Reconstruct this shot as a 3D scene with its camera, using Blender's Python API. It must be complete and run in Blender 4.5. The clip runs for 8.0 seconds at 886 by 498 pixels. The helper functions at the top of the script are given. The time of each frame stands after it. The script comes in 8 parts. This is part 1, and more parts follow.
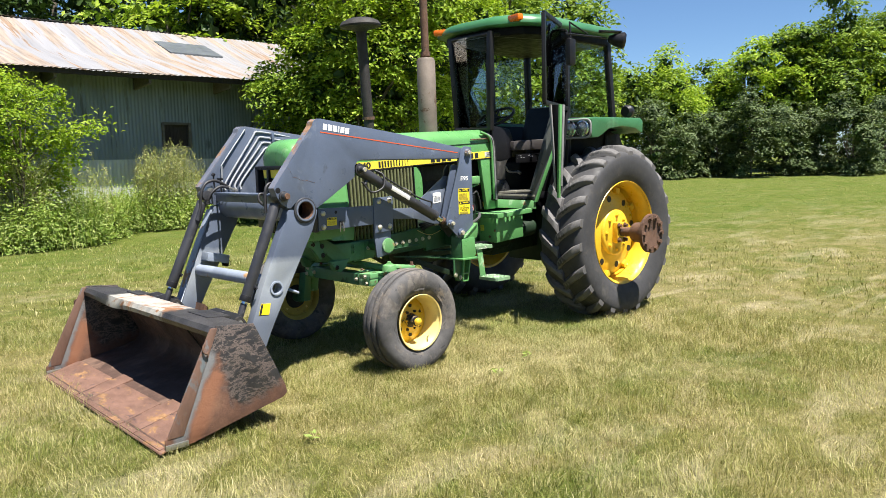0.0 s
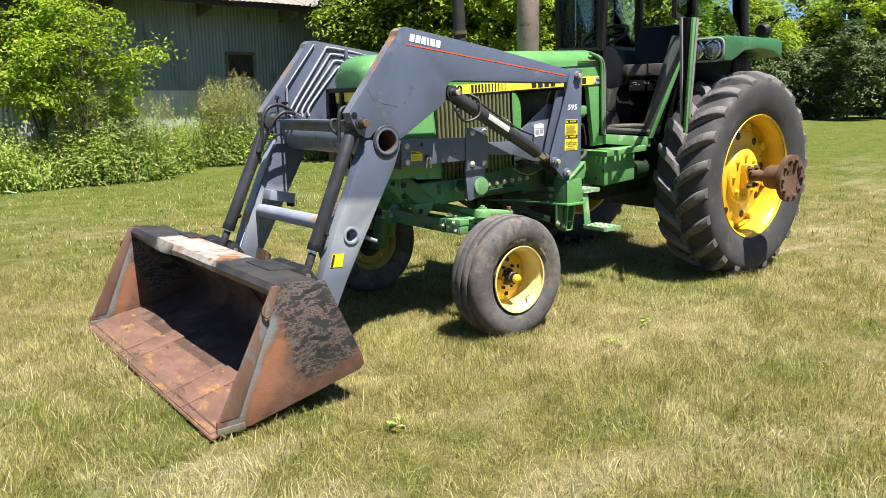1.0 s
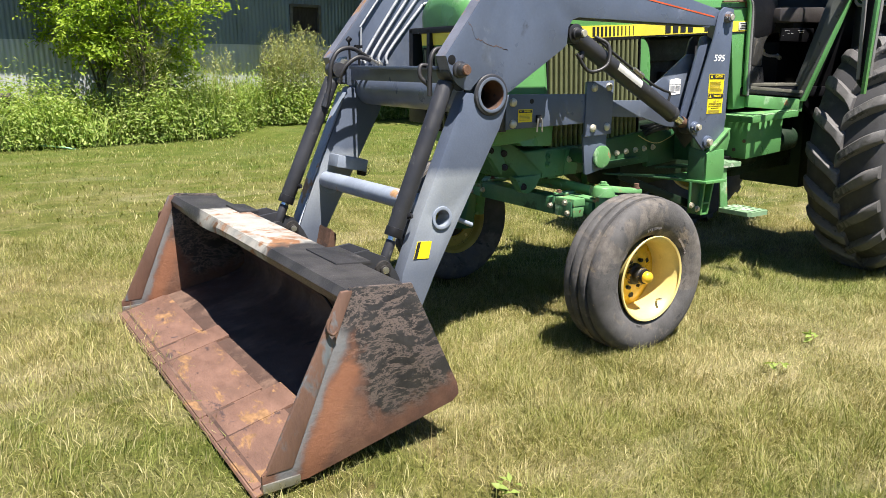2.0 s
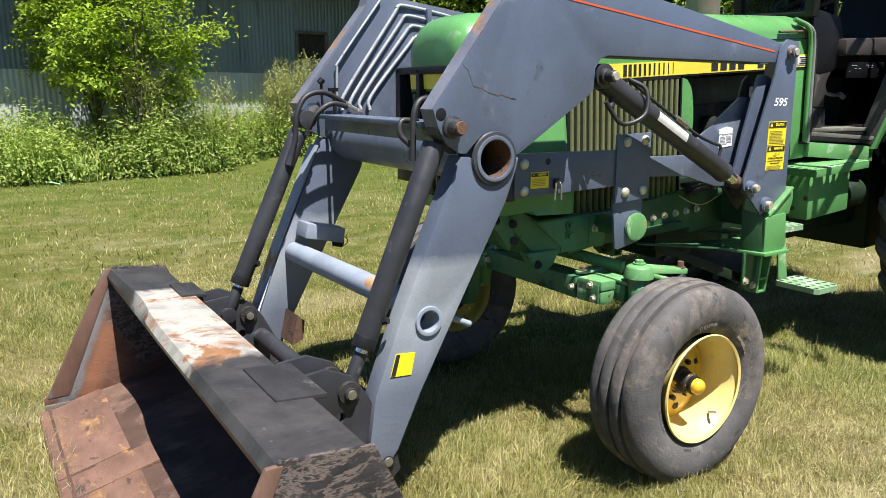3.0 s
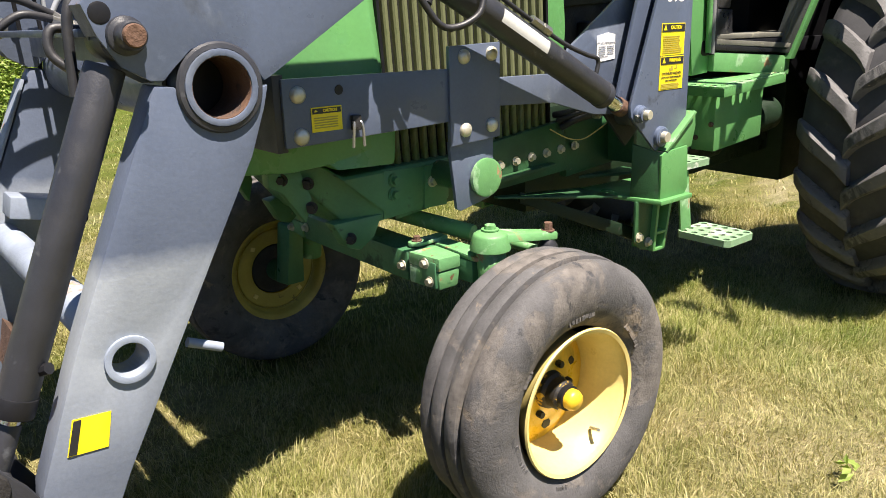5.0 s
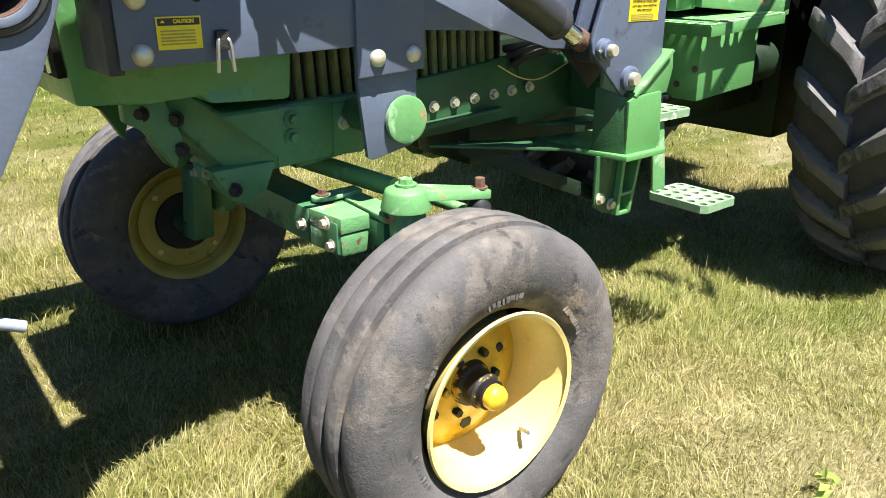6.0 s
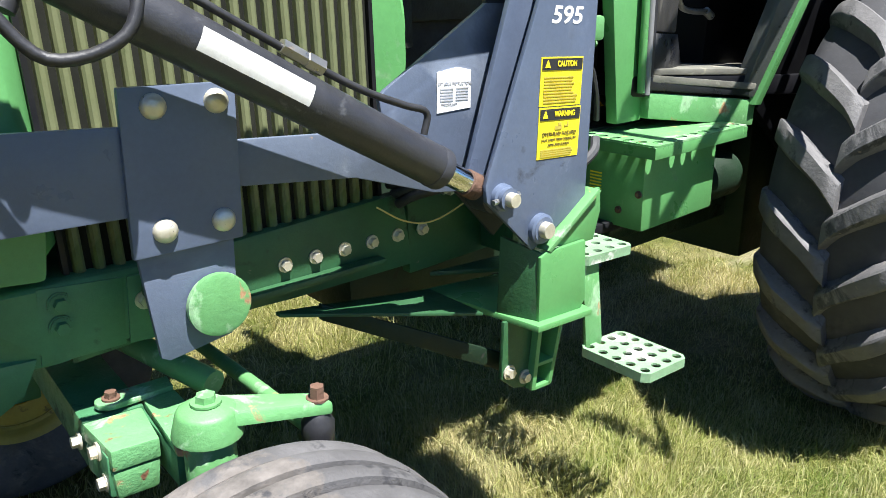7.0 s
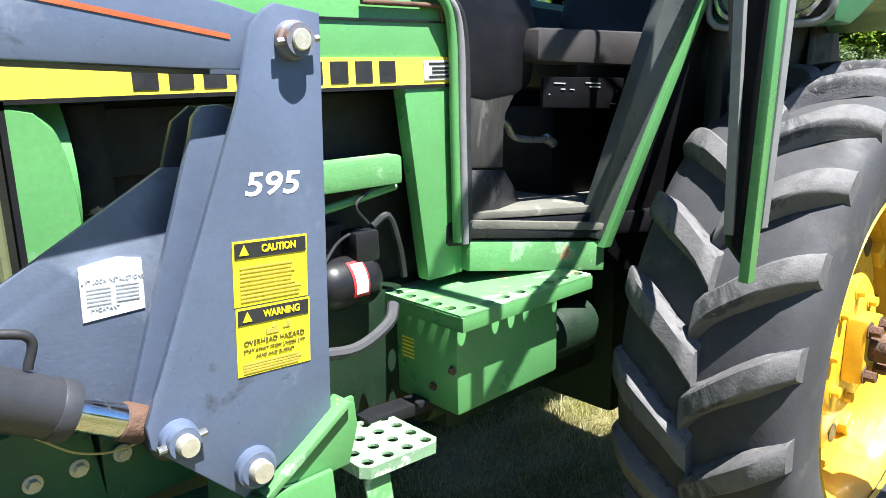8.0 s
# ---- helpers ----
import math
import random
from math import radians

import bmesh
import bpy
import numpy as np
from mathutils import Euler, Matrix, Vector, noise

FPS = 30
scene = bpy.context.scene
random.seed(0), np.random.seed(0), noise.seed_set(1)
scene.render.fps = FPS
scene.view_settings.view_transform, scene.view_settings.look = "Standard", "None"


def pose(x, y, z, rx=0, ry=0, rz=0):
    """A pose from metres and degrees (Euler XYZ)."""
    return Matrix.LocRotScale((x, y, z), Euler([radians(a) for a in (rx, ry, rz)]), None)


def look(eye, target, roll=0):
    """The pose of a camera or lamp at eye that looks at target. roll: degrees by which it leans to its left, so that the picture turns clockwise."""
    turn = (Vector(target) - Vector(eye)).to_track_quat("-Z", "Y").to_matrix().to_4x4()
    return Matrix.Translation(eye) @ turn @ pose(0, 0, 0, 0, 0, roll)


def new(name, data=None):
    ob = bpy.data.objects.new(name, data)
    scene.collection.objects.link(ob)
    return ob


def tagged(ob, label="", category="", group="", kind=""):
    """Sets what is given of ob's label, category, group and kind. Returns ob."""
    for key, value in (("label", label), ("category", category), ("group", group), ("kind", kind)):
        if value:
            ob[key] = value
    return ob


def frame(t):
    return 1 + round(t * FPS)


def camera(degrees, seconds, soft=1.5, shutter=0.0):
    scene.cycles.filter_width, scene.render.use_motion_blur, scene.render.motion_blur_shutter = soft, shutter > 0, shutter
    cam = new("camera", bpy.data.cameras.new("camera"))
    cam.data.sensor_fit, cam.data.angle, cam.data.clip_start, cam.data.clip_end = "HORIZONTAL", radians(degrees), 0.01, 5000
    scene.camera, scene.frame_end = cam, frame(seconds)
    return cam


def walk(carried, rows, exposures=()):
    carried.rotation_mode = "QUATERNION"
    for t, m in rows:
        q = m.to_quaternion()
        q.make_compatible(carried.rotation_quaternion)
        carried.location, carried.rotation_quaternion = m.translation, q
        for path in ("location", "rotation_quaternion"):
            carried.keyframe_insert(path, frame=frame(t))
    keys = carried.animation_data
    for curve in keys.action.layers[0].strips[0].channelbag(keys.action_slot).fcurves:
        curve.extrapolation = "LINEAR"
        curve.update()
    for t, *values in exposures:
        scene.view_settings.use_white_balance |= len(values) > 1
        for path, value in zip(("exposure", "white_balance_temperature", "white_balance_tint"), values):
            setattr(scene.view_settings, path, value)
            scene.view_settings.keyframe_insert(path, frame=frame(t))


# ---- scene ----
cam = camera(61.7, 8.0, soft=0.65)
PATH = [
    (0, (-3.573, -5.217, 1.557), (-2.213, -3.768, 1.328), -1.2),
    (0.5, (-3.404, -4.827, 1.531), (-2.083, -3.355, 1.236), -1.0),
    (1, (-3.141, -4.347, 1.459), (-1.921, -2.808, 1.075), -0.5),
    (1.5, (-2.968, -3.851, 1.362), (-1.844, -2.269, 0.881), 0.2),
    (3, (-2.209, -2.789, 1.472), (-1.153, -1.143, 1.054), 0.3),
    (3.5, (-2.01, -2.572, 1.559), (-0.921, -0.929, 1.219), -0.3),
    (4, (-1.782, -2.481, 1.58), (-0.646, -0.869, 1.245), -1.0),
    (4.5, (-1.529, -2.435, 1.54), (-0.36, -0.871, 1.107), -1.6),
    (5, (-1.363, -2.279, 1.372), (-0.165, -0.789, 0.783), -1.5),
    (6.5, (-0.686, -2.01, 1.266), (0.499, -0.566, 0.552), 1.3),
    (7, (-0.38, -1.866, 1.413), (0.845, -0.399, 0.824), 1.3),
    (7.5, (-0.047, -1.839, 1.498), (1.224, -0.372, 1.012), 1.1),
    (8, (0.265, -1.789, 1.553), (1.611, -0.359, 1.171), 1.0),
]
EXPOSURE = [(0.0, 1.42, 6600, 10), (0.5, 1.42, 6750, 11), (1.5, 1.40, 6700, 12), (3.0, 1.24, 6450, 11), (3.5, 1.14, 6400, 11), (4.5, 1.34, 6750, 13), (5.0, 1.50, 6950, 14), (6.5, 1.84, 6250, 10), (7.0, 1.72, 6100, 10),
            (8.0, 2.00, 6050, 10)]
walk(cam, [(t, look(eye, target, roll)) for t, eye, target, roll in PATH], EXPOSURE)

# ---- light ----
SUN = Vector((-0.012, -0.378, 0.926)).normalized()
world = bpy.data.worlds.new("sky")
scene.world = world
world.use_nodes = True
wn = world.node_tree.nodes
sky = wn.new("ShaderNodeTexSky")
sky.sky_type = "NISHITA"
sky.sun_disc = False
sky.sun_elevation = math.asin(SUN.z)
sky.sun_rotation = math.atan2(SUN.x, SUN.y)
sky.air_density, sky.dust_density, sky.ozone_density = 0.85, 0.0, 5.0
wn["Background"].inputs[1].default_value = 0.050
clear_air = wn.new("ShaderNodeMix")
clear_air.data_type, clear_air.blend_type = "RGBA", "MULTIPLY"
clear_air.inputs[0].default_value = 1.0
clear_air.inputs[7].default_value = (0.86, 0.97, 1.06, 1)
world.node_tree.links.new(sky.outputs[0], clear_air.inputs[6])
world.node_tree.links.new(clear_air.outputs[2], wn["Background"].inputs[0])
sun_data = bpy.data.lights.new("sun", "SUN")
sun_data.energy, sun_data.angle, sun_data.color = 5.0, radians(0.53), (1.0, 0.955, 0.88)
sun = new("sun", sun_data)
sun.matrix_world = look(SUN * 60, (0, 0, 0))


# ---- materials ----
def nodes_of(name):
    m = bpy.data.materials.new(name)
    m.use_nodes = True
    nt = m.node_tree
    return m, nt, nt.nodes["Principled BSDF"]


def coords(nt, stretch=(1, 1, 1)):
    tc, mp = nt.nodes.new("ShaderNodeTexCoord"), nt.nodes.new("ShaderNodeMapping")
    mp.inputs["Scale"].default_value = stretch
    nt.links.new(tc.outputs["Object"], mp.inputs[0])
    return mp.outputs[0]


def noise_of(nt, at, scale, detail=5.0, rough=0.6, warp=0.0):
    n = nt.nodes.new("ShaderNodeTexNoise")
    n.inputs["Scale"].default_value, n.inputs["Detail"].default_value = scale, detail
    n.inputs["Roughness"].default_value, n.inputs["Distortion"].default_value = rough, warp
    nt.links.new(at, n.inputs["Vector"])
    return n.outputs[0]


def ramp_of(nt, value, stops):
    r = nt.nodes.new("ShaderNodeValToRGB")
    while len(r.color_ramp.elements) < len(stops):
        r.color_ramp.elements.new(0.5)
    for e, (p, c) in zip(r.color_ramp.elements, stops):
        e.position = p
        e.color = (*c, 1) if isinstance(c, tuple) else (c, c, c, 1)
    nt.links.new(value, r.inputs[0])
    return r.outputs[0]


def mix_of(nt, f, a, b, how="MIX"):
    n = nt.nodes.new("ShaderNodeMix")
    n.data_type, n.blend_type = "RGBA", how
    for s, v in ((0, f), (6, a), (7, b)):
        if isinstance(v, (int, float)):
            n.inputs[s].default_value = v
        elif isinstance(v, tuple):
            n.inputs[s].default_value = (*v, 1)
        else:
            nt.links.new(v, n.inputs[s])
    return n.outputs[2]


def scaled(c, k):
    return tuple(min(1.0, x * k) for x in c)


def material(name, base, rough=0.5, metal=0.0, var=0.18, scale=4.0, wears=(), bump=0.08, bump_scale=90.0,
             stretch=(1, 1, 1), rough_var=0.15, sheen=0.5, warp=0.4):
    """A worn surface: wears are (colour, threshold, scale, roughness), each laid over the one before."""
    m, nt, p = nodes_of(name)
    at = coords(nt, stretch)
    big = noise_of(nt, at, scale, 6)
    colour = ramp_of(nt, big, [(0.3, scaled(base, 1 - var)), (0.7, scaled(base, 1 + var))])
    fine = noise_of(nt, at, bump_scale, 4, 0.7)
    colour = mix_of(nt, 0.25, colour, ramp_of(nt, fine, [(0.3, 0.55), (0.7, 1.0)]), "MULTIPLY")
    r = ramp_of(nt, noise_of(nt, at, scale * 3.1, 5), [(0.3, max(0.03, rough - rough_var)), (0.7, min(1, rough + rough_var))])
    height = fine
    for c, cut, sc, rg in wears:
        mask = ramp_of(nt, noise_of(nt, at, sc, 9, 0.66, warp), [(cut, 0.0), (cut + 0.05, 1.0)])
        spot = ramp_of(nt, noise_of(nt, at, sc * 5, 4), [(0.3, scaled(c, 0.6)), (0.7, scaled(c, 1.25))])
        colour = mix_of(nt, mask, colour, spot)
        r = mix_of(nt, mask, r, (rg, rg, rg))
        height = mix_of(nt, 0.3, height, mask, "SUBTRACT")
    nt.links.new(colour, p.inputs["Base Color"])
    nt.links.new(r, p.inputs["Roughness"])
    p.inputs["Metallic"].default_value = metal
    p.inputs["Specular IOR Level"].default_value = sheen
    b = nt.nodes.new("ShaderNodeBump")
    b.inputs["Strength"].default_value, b.inputs["Distance"].default_value = bump, 0.01
    nt.links.new(height, b.inputs["Height"])
    nt.links.new(b.outputs[0], p.inputs["Normal"])
    return m


RUST, PALE_RUST, DUST = (0.16, 0.07, 0.035), (0.34, 0.20, 0.10), (0.30, 0.26, 0.19)
green = material("green_paint", (0.098, 0.275, 0.092), 0.34, var=0.16, scale=2.2, bump=0.05,
                 wears=[((0.15, 0.32, 0.14), 0.60, 5, 0.5), (RUST, 0.72, 11, 0.85)])
green_roof = material("dull_dark_green_paint", (0.040, 0.150, 0.062), 0.42, var=0.18, scale=2.0, bump=0.05,
                      wears=[((0.07, 0.19, 0.09), 0.62, 3, 0.5)])
step_worn = material("boot_worn_green_step", (0.20, 0.33, 0.19), 0.55, var=0.2, scale=9, bump=0.2,
                     wears=[((0.42, 0.46, 0.38), 0.55, 12, 0.5), (PALE_RUST, 0.68, 14, 0.9)])
# grimy green, also darkened for the shade these parts stand in
green_grimy_shade = material("greasy_green_paint", (0.029, 0.098, 0.038), 0.45, var=0.4, scale=3.0, bump=0.15,
                       wears=[((0.035, 0.07, 0.035), 0.58, 6, 0.8), (DUST, 0.70, 14, 0.9), (RUST, 0.735, 9, 0.9)])
green_cast = material("grimy_casting_green", (0.058, 0.178, 0.082), 0.42, var=0.3, scale=4.0, bump=0.15,
                      wears=[((0.035, 0.085, 0.045), 0.60, 6, 0.7), (DUST, 0.70, 14, 0.8), (RUST, 0.715, 11, 0.9)])
axle_chipped = material("rust_chipped_green_axle_paint", (0.125, 0.31, 0.125), 0.5, var=0.2, scale=6.0, bump=0.3,
                        wears=[((0.26, 0.42, 0.25), 0.55, 9, 0.5), (PALE_RUST, 0.575, 12, 0.9), (RUST, 0.64, 19, 0.9)])
green_worn = material("scuffed_green_paint", (0.115, 0.29, 0.105), 0.5, var=0.18, scale=5.0, bump=0.15,
                      wears=[((0.24, 0.40, 0.22), 0.55, 9, 0.6), (PALE_RUST, 0.605, 10, 0.9), (RUST, 0.68, 16, 0.9)])
# tractor green taken near black: underbody shade is put in the colour
underbody_shade_green = material("oily_black_green_casting", (0.010, 0.024, 0.012), 0.5, var=0.35, scale=4, bump=0.2, sheen=0.3,
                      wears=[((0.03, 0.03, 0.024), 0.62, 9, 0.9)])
slate = material("slate_blue_paint", (0.094, 0.119, 0.178), 0.38, var=0.14, scale=2.6, bump=0.05,
                 wears=[((0.12, 0.145, 0.20), 0.60, 4, 0.5), ((0.058, 0.068, 0.095), 0.66, 5, 0.45), ((0.12, 0.09, 0.075), 0.735, 10, 0.85), ((0.26, 0.28, 0.31), 0.76, 24, 0.5)])
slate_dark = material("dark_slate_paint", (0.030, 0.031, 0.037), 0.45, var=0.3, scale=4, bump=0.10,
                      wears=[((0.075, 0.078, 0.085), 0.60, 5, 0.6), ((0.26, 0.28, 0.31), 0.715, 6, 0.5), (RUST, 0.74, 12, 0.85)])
slate_bare = material("chipped_slate_paint", (0.095, 0.118, 0.170), 0.42, var=0.15, scale=3, bump=0.10,
                      wears=[((0.125, 0.148, 0.195), 0.50, 1.6, 0.45), ((0.30, 0.33, 0.37), 0.70, 6.0, 0.45), (PALE_RUST, 0.715, 8, 0.8)])


def banded_arm_material():
    """Slate paint that turns pale grey over one length of the arm, with chips."""
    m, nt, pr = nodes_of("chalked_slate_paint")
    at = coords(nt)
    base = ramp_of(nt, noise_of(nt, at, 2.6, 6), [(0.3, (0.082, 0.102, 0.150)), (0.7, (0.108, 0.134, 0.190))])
    pale_grey = ramp_of(nt, noise_of(nt, at, 5, 6), [(0.3, (0.235, 0.265, 0.31)), (0.7, (0.30, 0.33, 0.365))])
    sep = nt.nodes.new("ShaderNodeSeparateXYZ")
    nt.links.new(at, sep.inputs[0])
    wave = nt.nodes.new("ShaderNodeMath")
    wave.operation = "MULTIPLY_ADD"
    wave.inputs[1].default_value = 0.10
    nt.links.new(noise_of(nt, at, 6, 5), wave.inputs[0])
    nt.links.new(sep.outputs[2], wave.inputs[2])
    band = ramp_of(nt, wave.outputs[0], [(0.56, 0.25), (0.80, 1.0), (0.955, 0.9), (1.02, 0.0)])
    c = mix_of(nt, band, base, pale_grey)
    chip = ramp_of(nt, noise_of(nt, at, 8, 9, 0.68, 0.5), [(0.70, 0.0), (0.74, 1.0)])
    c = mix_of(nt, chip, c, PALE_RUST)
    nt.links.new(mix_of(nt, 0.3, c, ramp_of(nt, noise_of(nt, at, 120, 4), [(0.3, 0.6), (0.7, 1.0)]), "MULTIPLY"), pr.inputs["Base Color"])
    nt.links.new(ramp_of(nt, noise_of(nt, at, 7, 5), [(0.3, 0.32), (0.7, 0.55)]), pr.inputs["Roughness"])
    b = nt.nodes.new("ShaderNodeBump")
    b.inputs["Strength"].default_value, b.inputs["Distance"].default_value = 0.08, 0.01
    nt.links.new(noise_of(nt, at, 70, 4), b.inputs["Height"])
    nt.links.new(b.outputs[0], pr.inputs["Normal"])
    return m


banded_arm = banded_arm_material()
slate_light = material("faded_slate_paint", (0.25, 0.29, 0.36), 0.5, var=0.2, scale=5, bump=0.08,
                       wears=[(PALE_RUST, 0.60, 5, 0.8)])
edge_rust = material("rusted_slate_edge", (0.13, 0.14, 0.18), 0.55, var=0.25, scale=8, bump=0.2,
                     wears=[((0.24, 0.14, 0.085), 0.56, 7, 0.85), (RUST, 0.62, 15, 0.9)])
yellow = material("yellow_paint", (0.74, 0.46, 0.03), 0.36, var=0.10, scale=5, bump=0.05,
                  wears=[((0.66, 0.44, 0.05), 0.60, 6, 0.6), ((0.20, 0.12, 0.05), 0.725, 12, 0.85)])
# rim yellow with grime, darkened for the shade behind the wheel
dull_yellow = material("grimy_yellow_paint", (0.40, 0.315, 0.065), 0.5, var=0.2, scale=6, bump=0.08,
                       wears=[((0.16, 0.12, 0.05), 0.62, 8, 0.85)])
# rim yellow lightened: sun on the barrel is put in the colour
pale_yellow = material("faded_yellow_paint", (0.72, 0.57, 0.21), 0.45, var=0.10, scale=5, bump=0.05,
                       wears=[((0.55, 0.38, 0.10), 0.67, 6, 0.8)])
rubber = material("worn_rubber", (0.040, 0.040, 0.044), 0.75, var=0.25, scale=4, bump=0.10, bump_scale=60,
                  wears=[((0.060, 0.057, 0.056), 0.56, 5, 0.9), ((0.13, 0.115, 0.10), 0.70, 12, 0.95)])
rubber_dusty = material("dusty_tread_rubber", (0.082, 0.079, 0.080), 0.85, var=0.4, scale=6, bump=0.35, bump_scale=110,
                        wears=[((0.125, 0.112, 0.102), 0.50, 5, 0.95), ((0.042, 0.041, 0.044), 0.59, 9, 0.8), ((0.205, 0.165, 0.125), 0.615, 8, 0.95), ((0.24, 0.20, 0.155), 0.69, 30, 0.95)])
rubber_lug = material("scuffed_lug_rubber", (0.105, 0.101, 0.102), 0.75, var=0.35, scale=7, bump=0.25, bump_scale=70,
                      wears=[((0.05, 0.05, 0.053), 0.56, 7, 0.85), ((0.17, 0.15, 0.13), 0.60, 10, 0.95), ((0.23, 0.19, 0.15), 0.68, 18, 0.95)])
black_rubber = material("black_hose_rubber", (0.022, 0.022, 0.025), 0.5, var=0.2, scale=9, bump=0.1)
black = material("black_enamel", (0.012, 0.012, 0.014), 0.42, var=0.25, scale=6, bump=0.06, sheen=0.3,
                 wears=[((0.06, 0.055, 0.05), 0.66, 9, 0.8)])
vinyl = material("black_vinyl", (0.008, 0.008, 0.010), 0.42, var=0.25, scale=5, bump=0.10, bump_scale=160, sheen=0.25,
                 wears=[((0.05, 0.047, 0.044), 0.66, 6, 0.8)])
# for black parts, and for cab shade put in as colour
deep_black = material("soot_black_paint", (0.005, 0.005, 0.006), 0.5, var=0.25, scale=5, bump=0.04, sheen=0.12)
dusty_vinyl = material("dusty_black_plastic", (0.014, 0.015, 0.018), 0.34, var=0.3, scale=4, bump=0.10, bump_scale=160,
                       wears=[((0.040, 0.040, 0.041), 0.56, 4, 0.7), ((0.115, 0.11, 0.10), 0.665, 9, 0.85)])
worn_panel = material("scuffed_dusty_panel", (0.040, 0.038, 0.036), 0.5, var=0.35, scale=6, bump=0.12, bump_scale=160, stretch=(2.5, 2.5, 0.7),
                      wears=[((0.085, 0.078, 0.07), 0.57, 8, 0.7), ((0.010, 0.010, 0.011), 0.66, 12, 0.9)])
brown_vinyl = material("dusty_brown_vinyl", (0.030, 0.026, 0.026), 0.55, var=0.15, scale=3, bump=0.08, bump_scale=160,
                       wears=[((0.045, 0.040, 0.038), 0.6, 5, 0.6)])
bare_panel = material("dusty_grey_quarter_panel", (0.060, 0.066, 0.062), 0.38, var=0.25, scale=5, bump=0.08,
                      wears=[((0.11, 0.115, 0.105), 0.60, 6, 0.7), ((0.012, 0.012, 0.014), 0.67, 10, 0.9)])
mat_grey = material("dusty_rubber_mat", (0.115, 0.112, 0.092), 0.85, var=0.25, scale=6, bump=0.25,
                    wears=[((0.24, 0.225, 0.17), 0.56, 7, 0.95), ((0.02, 0.02, 0.02), 0.66, 11, 0.8)])
old_hose = material("dull_grey_hose", (0.045, 0.045, 0.048), 0.65, var=0.2, scale=9, bump=0.1)
grey_trim = material("grey_trim_rubber", (0.20, 0.20, 0.205), 0.6, var=0.15, scale=8, bump=0.08)
steel = material("dull_steel", (0.42, 0.41, 0.38), 0.38, 0.85, var=0.2, scale=14, bump=0.12, wears=[((0.40, 0.30, 0.18), 0.64, 22, 0.7)])
zinc = material("zinc_bolt", (0.62, 0.58, 0.47), 0.42, 0.6, var=0.2, scale=30, bump=0.1)
hub_mat = material("chipped_black_and_yellow_hub", (0.60, 0.37, 0.025), 0.45, var=0.15, scale=9, bump=0.2,
                   wears=[((0.015, 0.013, 0.012), 0.43, 17, 0.6)])
chrome = material("chromed_rod", (0.75, 0.75, 0.76), 0.16, 1.0, var=0.1, scale=12, bump=0.03, wears=[((0.40, 0.28, 0.15), 0.66, 24, 0.6)])
line_steel = material("painted_steel_line", (0.38, 0.40, 0.43), 0.42, 0.3, var=0.12, scale=9, bump=0.05, wears=[((0.24, 0.25, 0.28), 0.6, 12, 0.6)])
rust_iron = material("rusty_iron", (0.115, 0.062, 0.040), 0.85, 0.1, var=0.35, scale=9, bump=0.5, bump_scale=60,
                     wears=[((0.085, 0.055, 0.045), 0.56, 12, 0.9), (PALE_RUST, 0.70, 15, 0.9)])
muffler_mat = material("grey_brown_muffler", (0.20, 0.165, 0.14), 0.7, 0.2, var=0.25, scale=5, bump=0.25,
                       wears=[((0.12, 0.075, 0.05), 0.58, 7, 0.9), ((0.30, 0.27, 0.24), 0.67, 11, 0.8)])
bucket_out = material("scratched_rusty_bucket", (0.17, 0.088, 0.060), 0.68, 0.1, var=0.3, scale=5, bump=0.3,
                      wears=[((0.22, 0.125, 0.085), 0.53, 3.4, 0.8), ((0.022, 0.020, 0.022), 0.53, 2.3, 0.45), ((0.25, 0.17, 0.14), 0.69, 16, 0.7)])
bucket_seam = material("dark_weld_metal", (0.020, 0.015, 0.014), 0.7, 0.3, var=0.3, scale=20, bump=0.5)
bucket_in = material("rust_brown_bucket_steel", (0.072, 0.040, 0.030), 0.8, 0.1, var=0.4, scale=3, bump=0.3,
                     wears=[((0.125, 0.075, 0.055), 0.53, 2.2, 0.9), ((0.018, 0.013, 0.012), 0.625, 3.2, 0.8)])


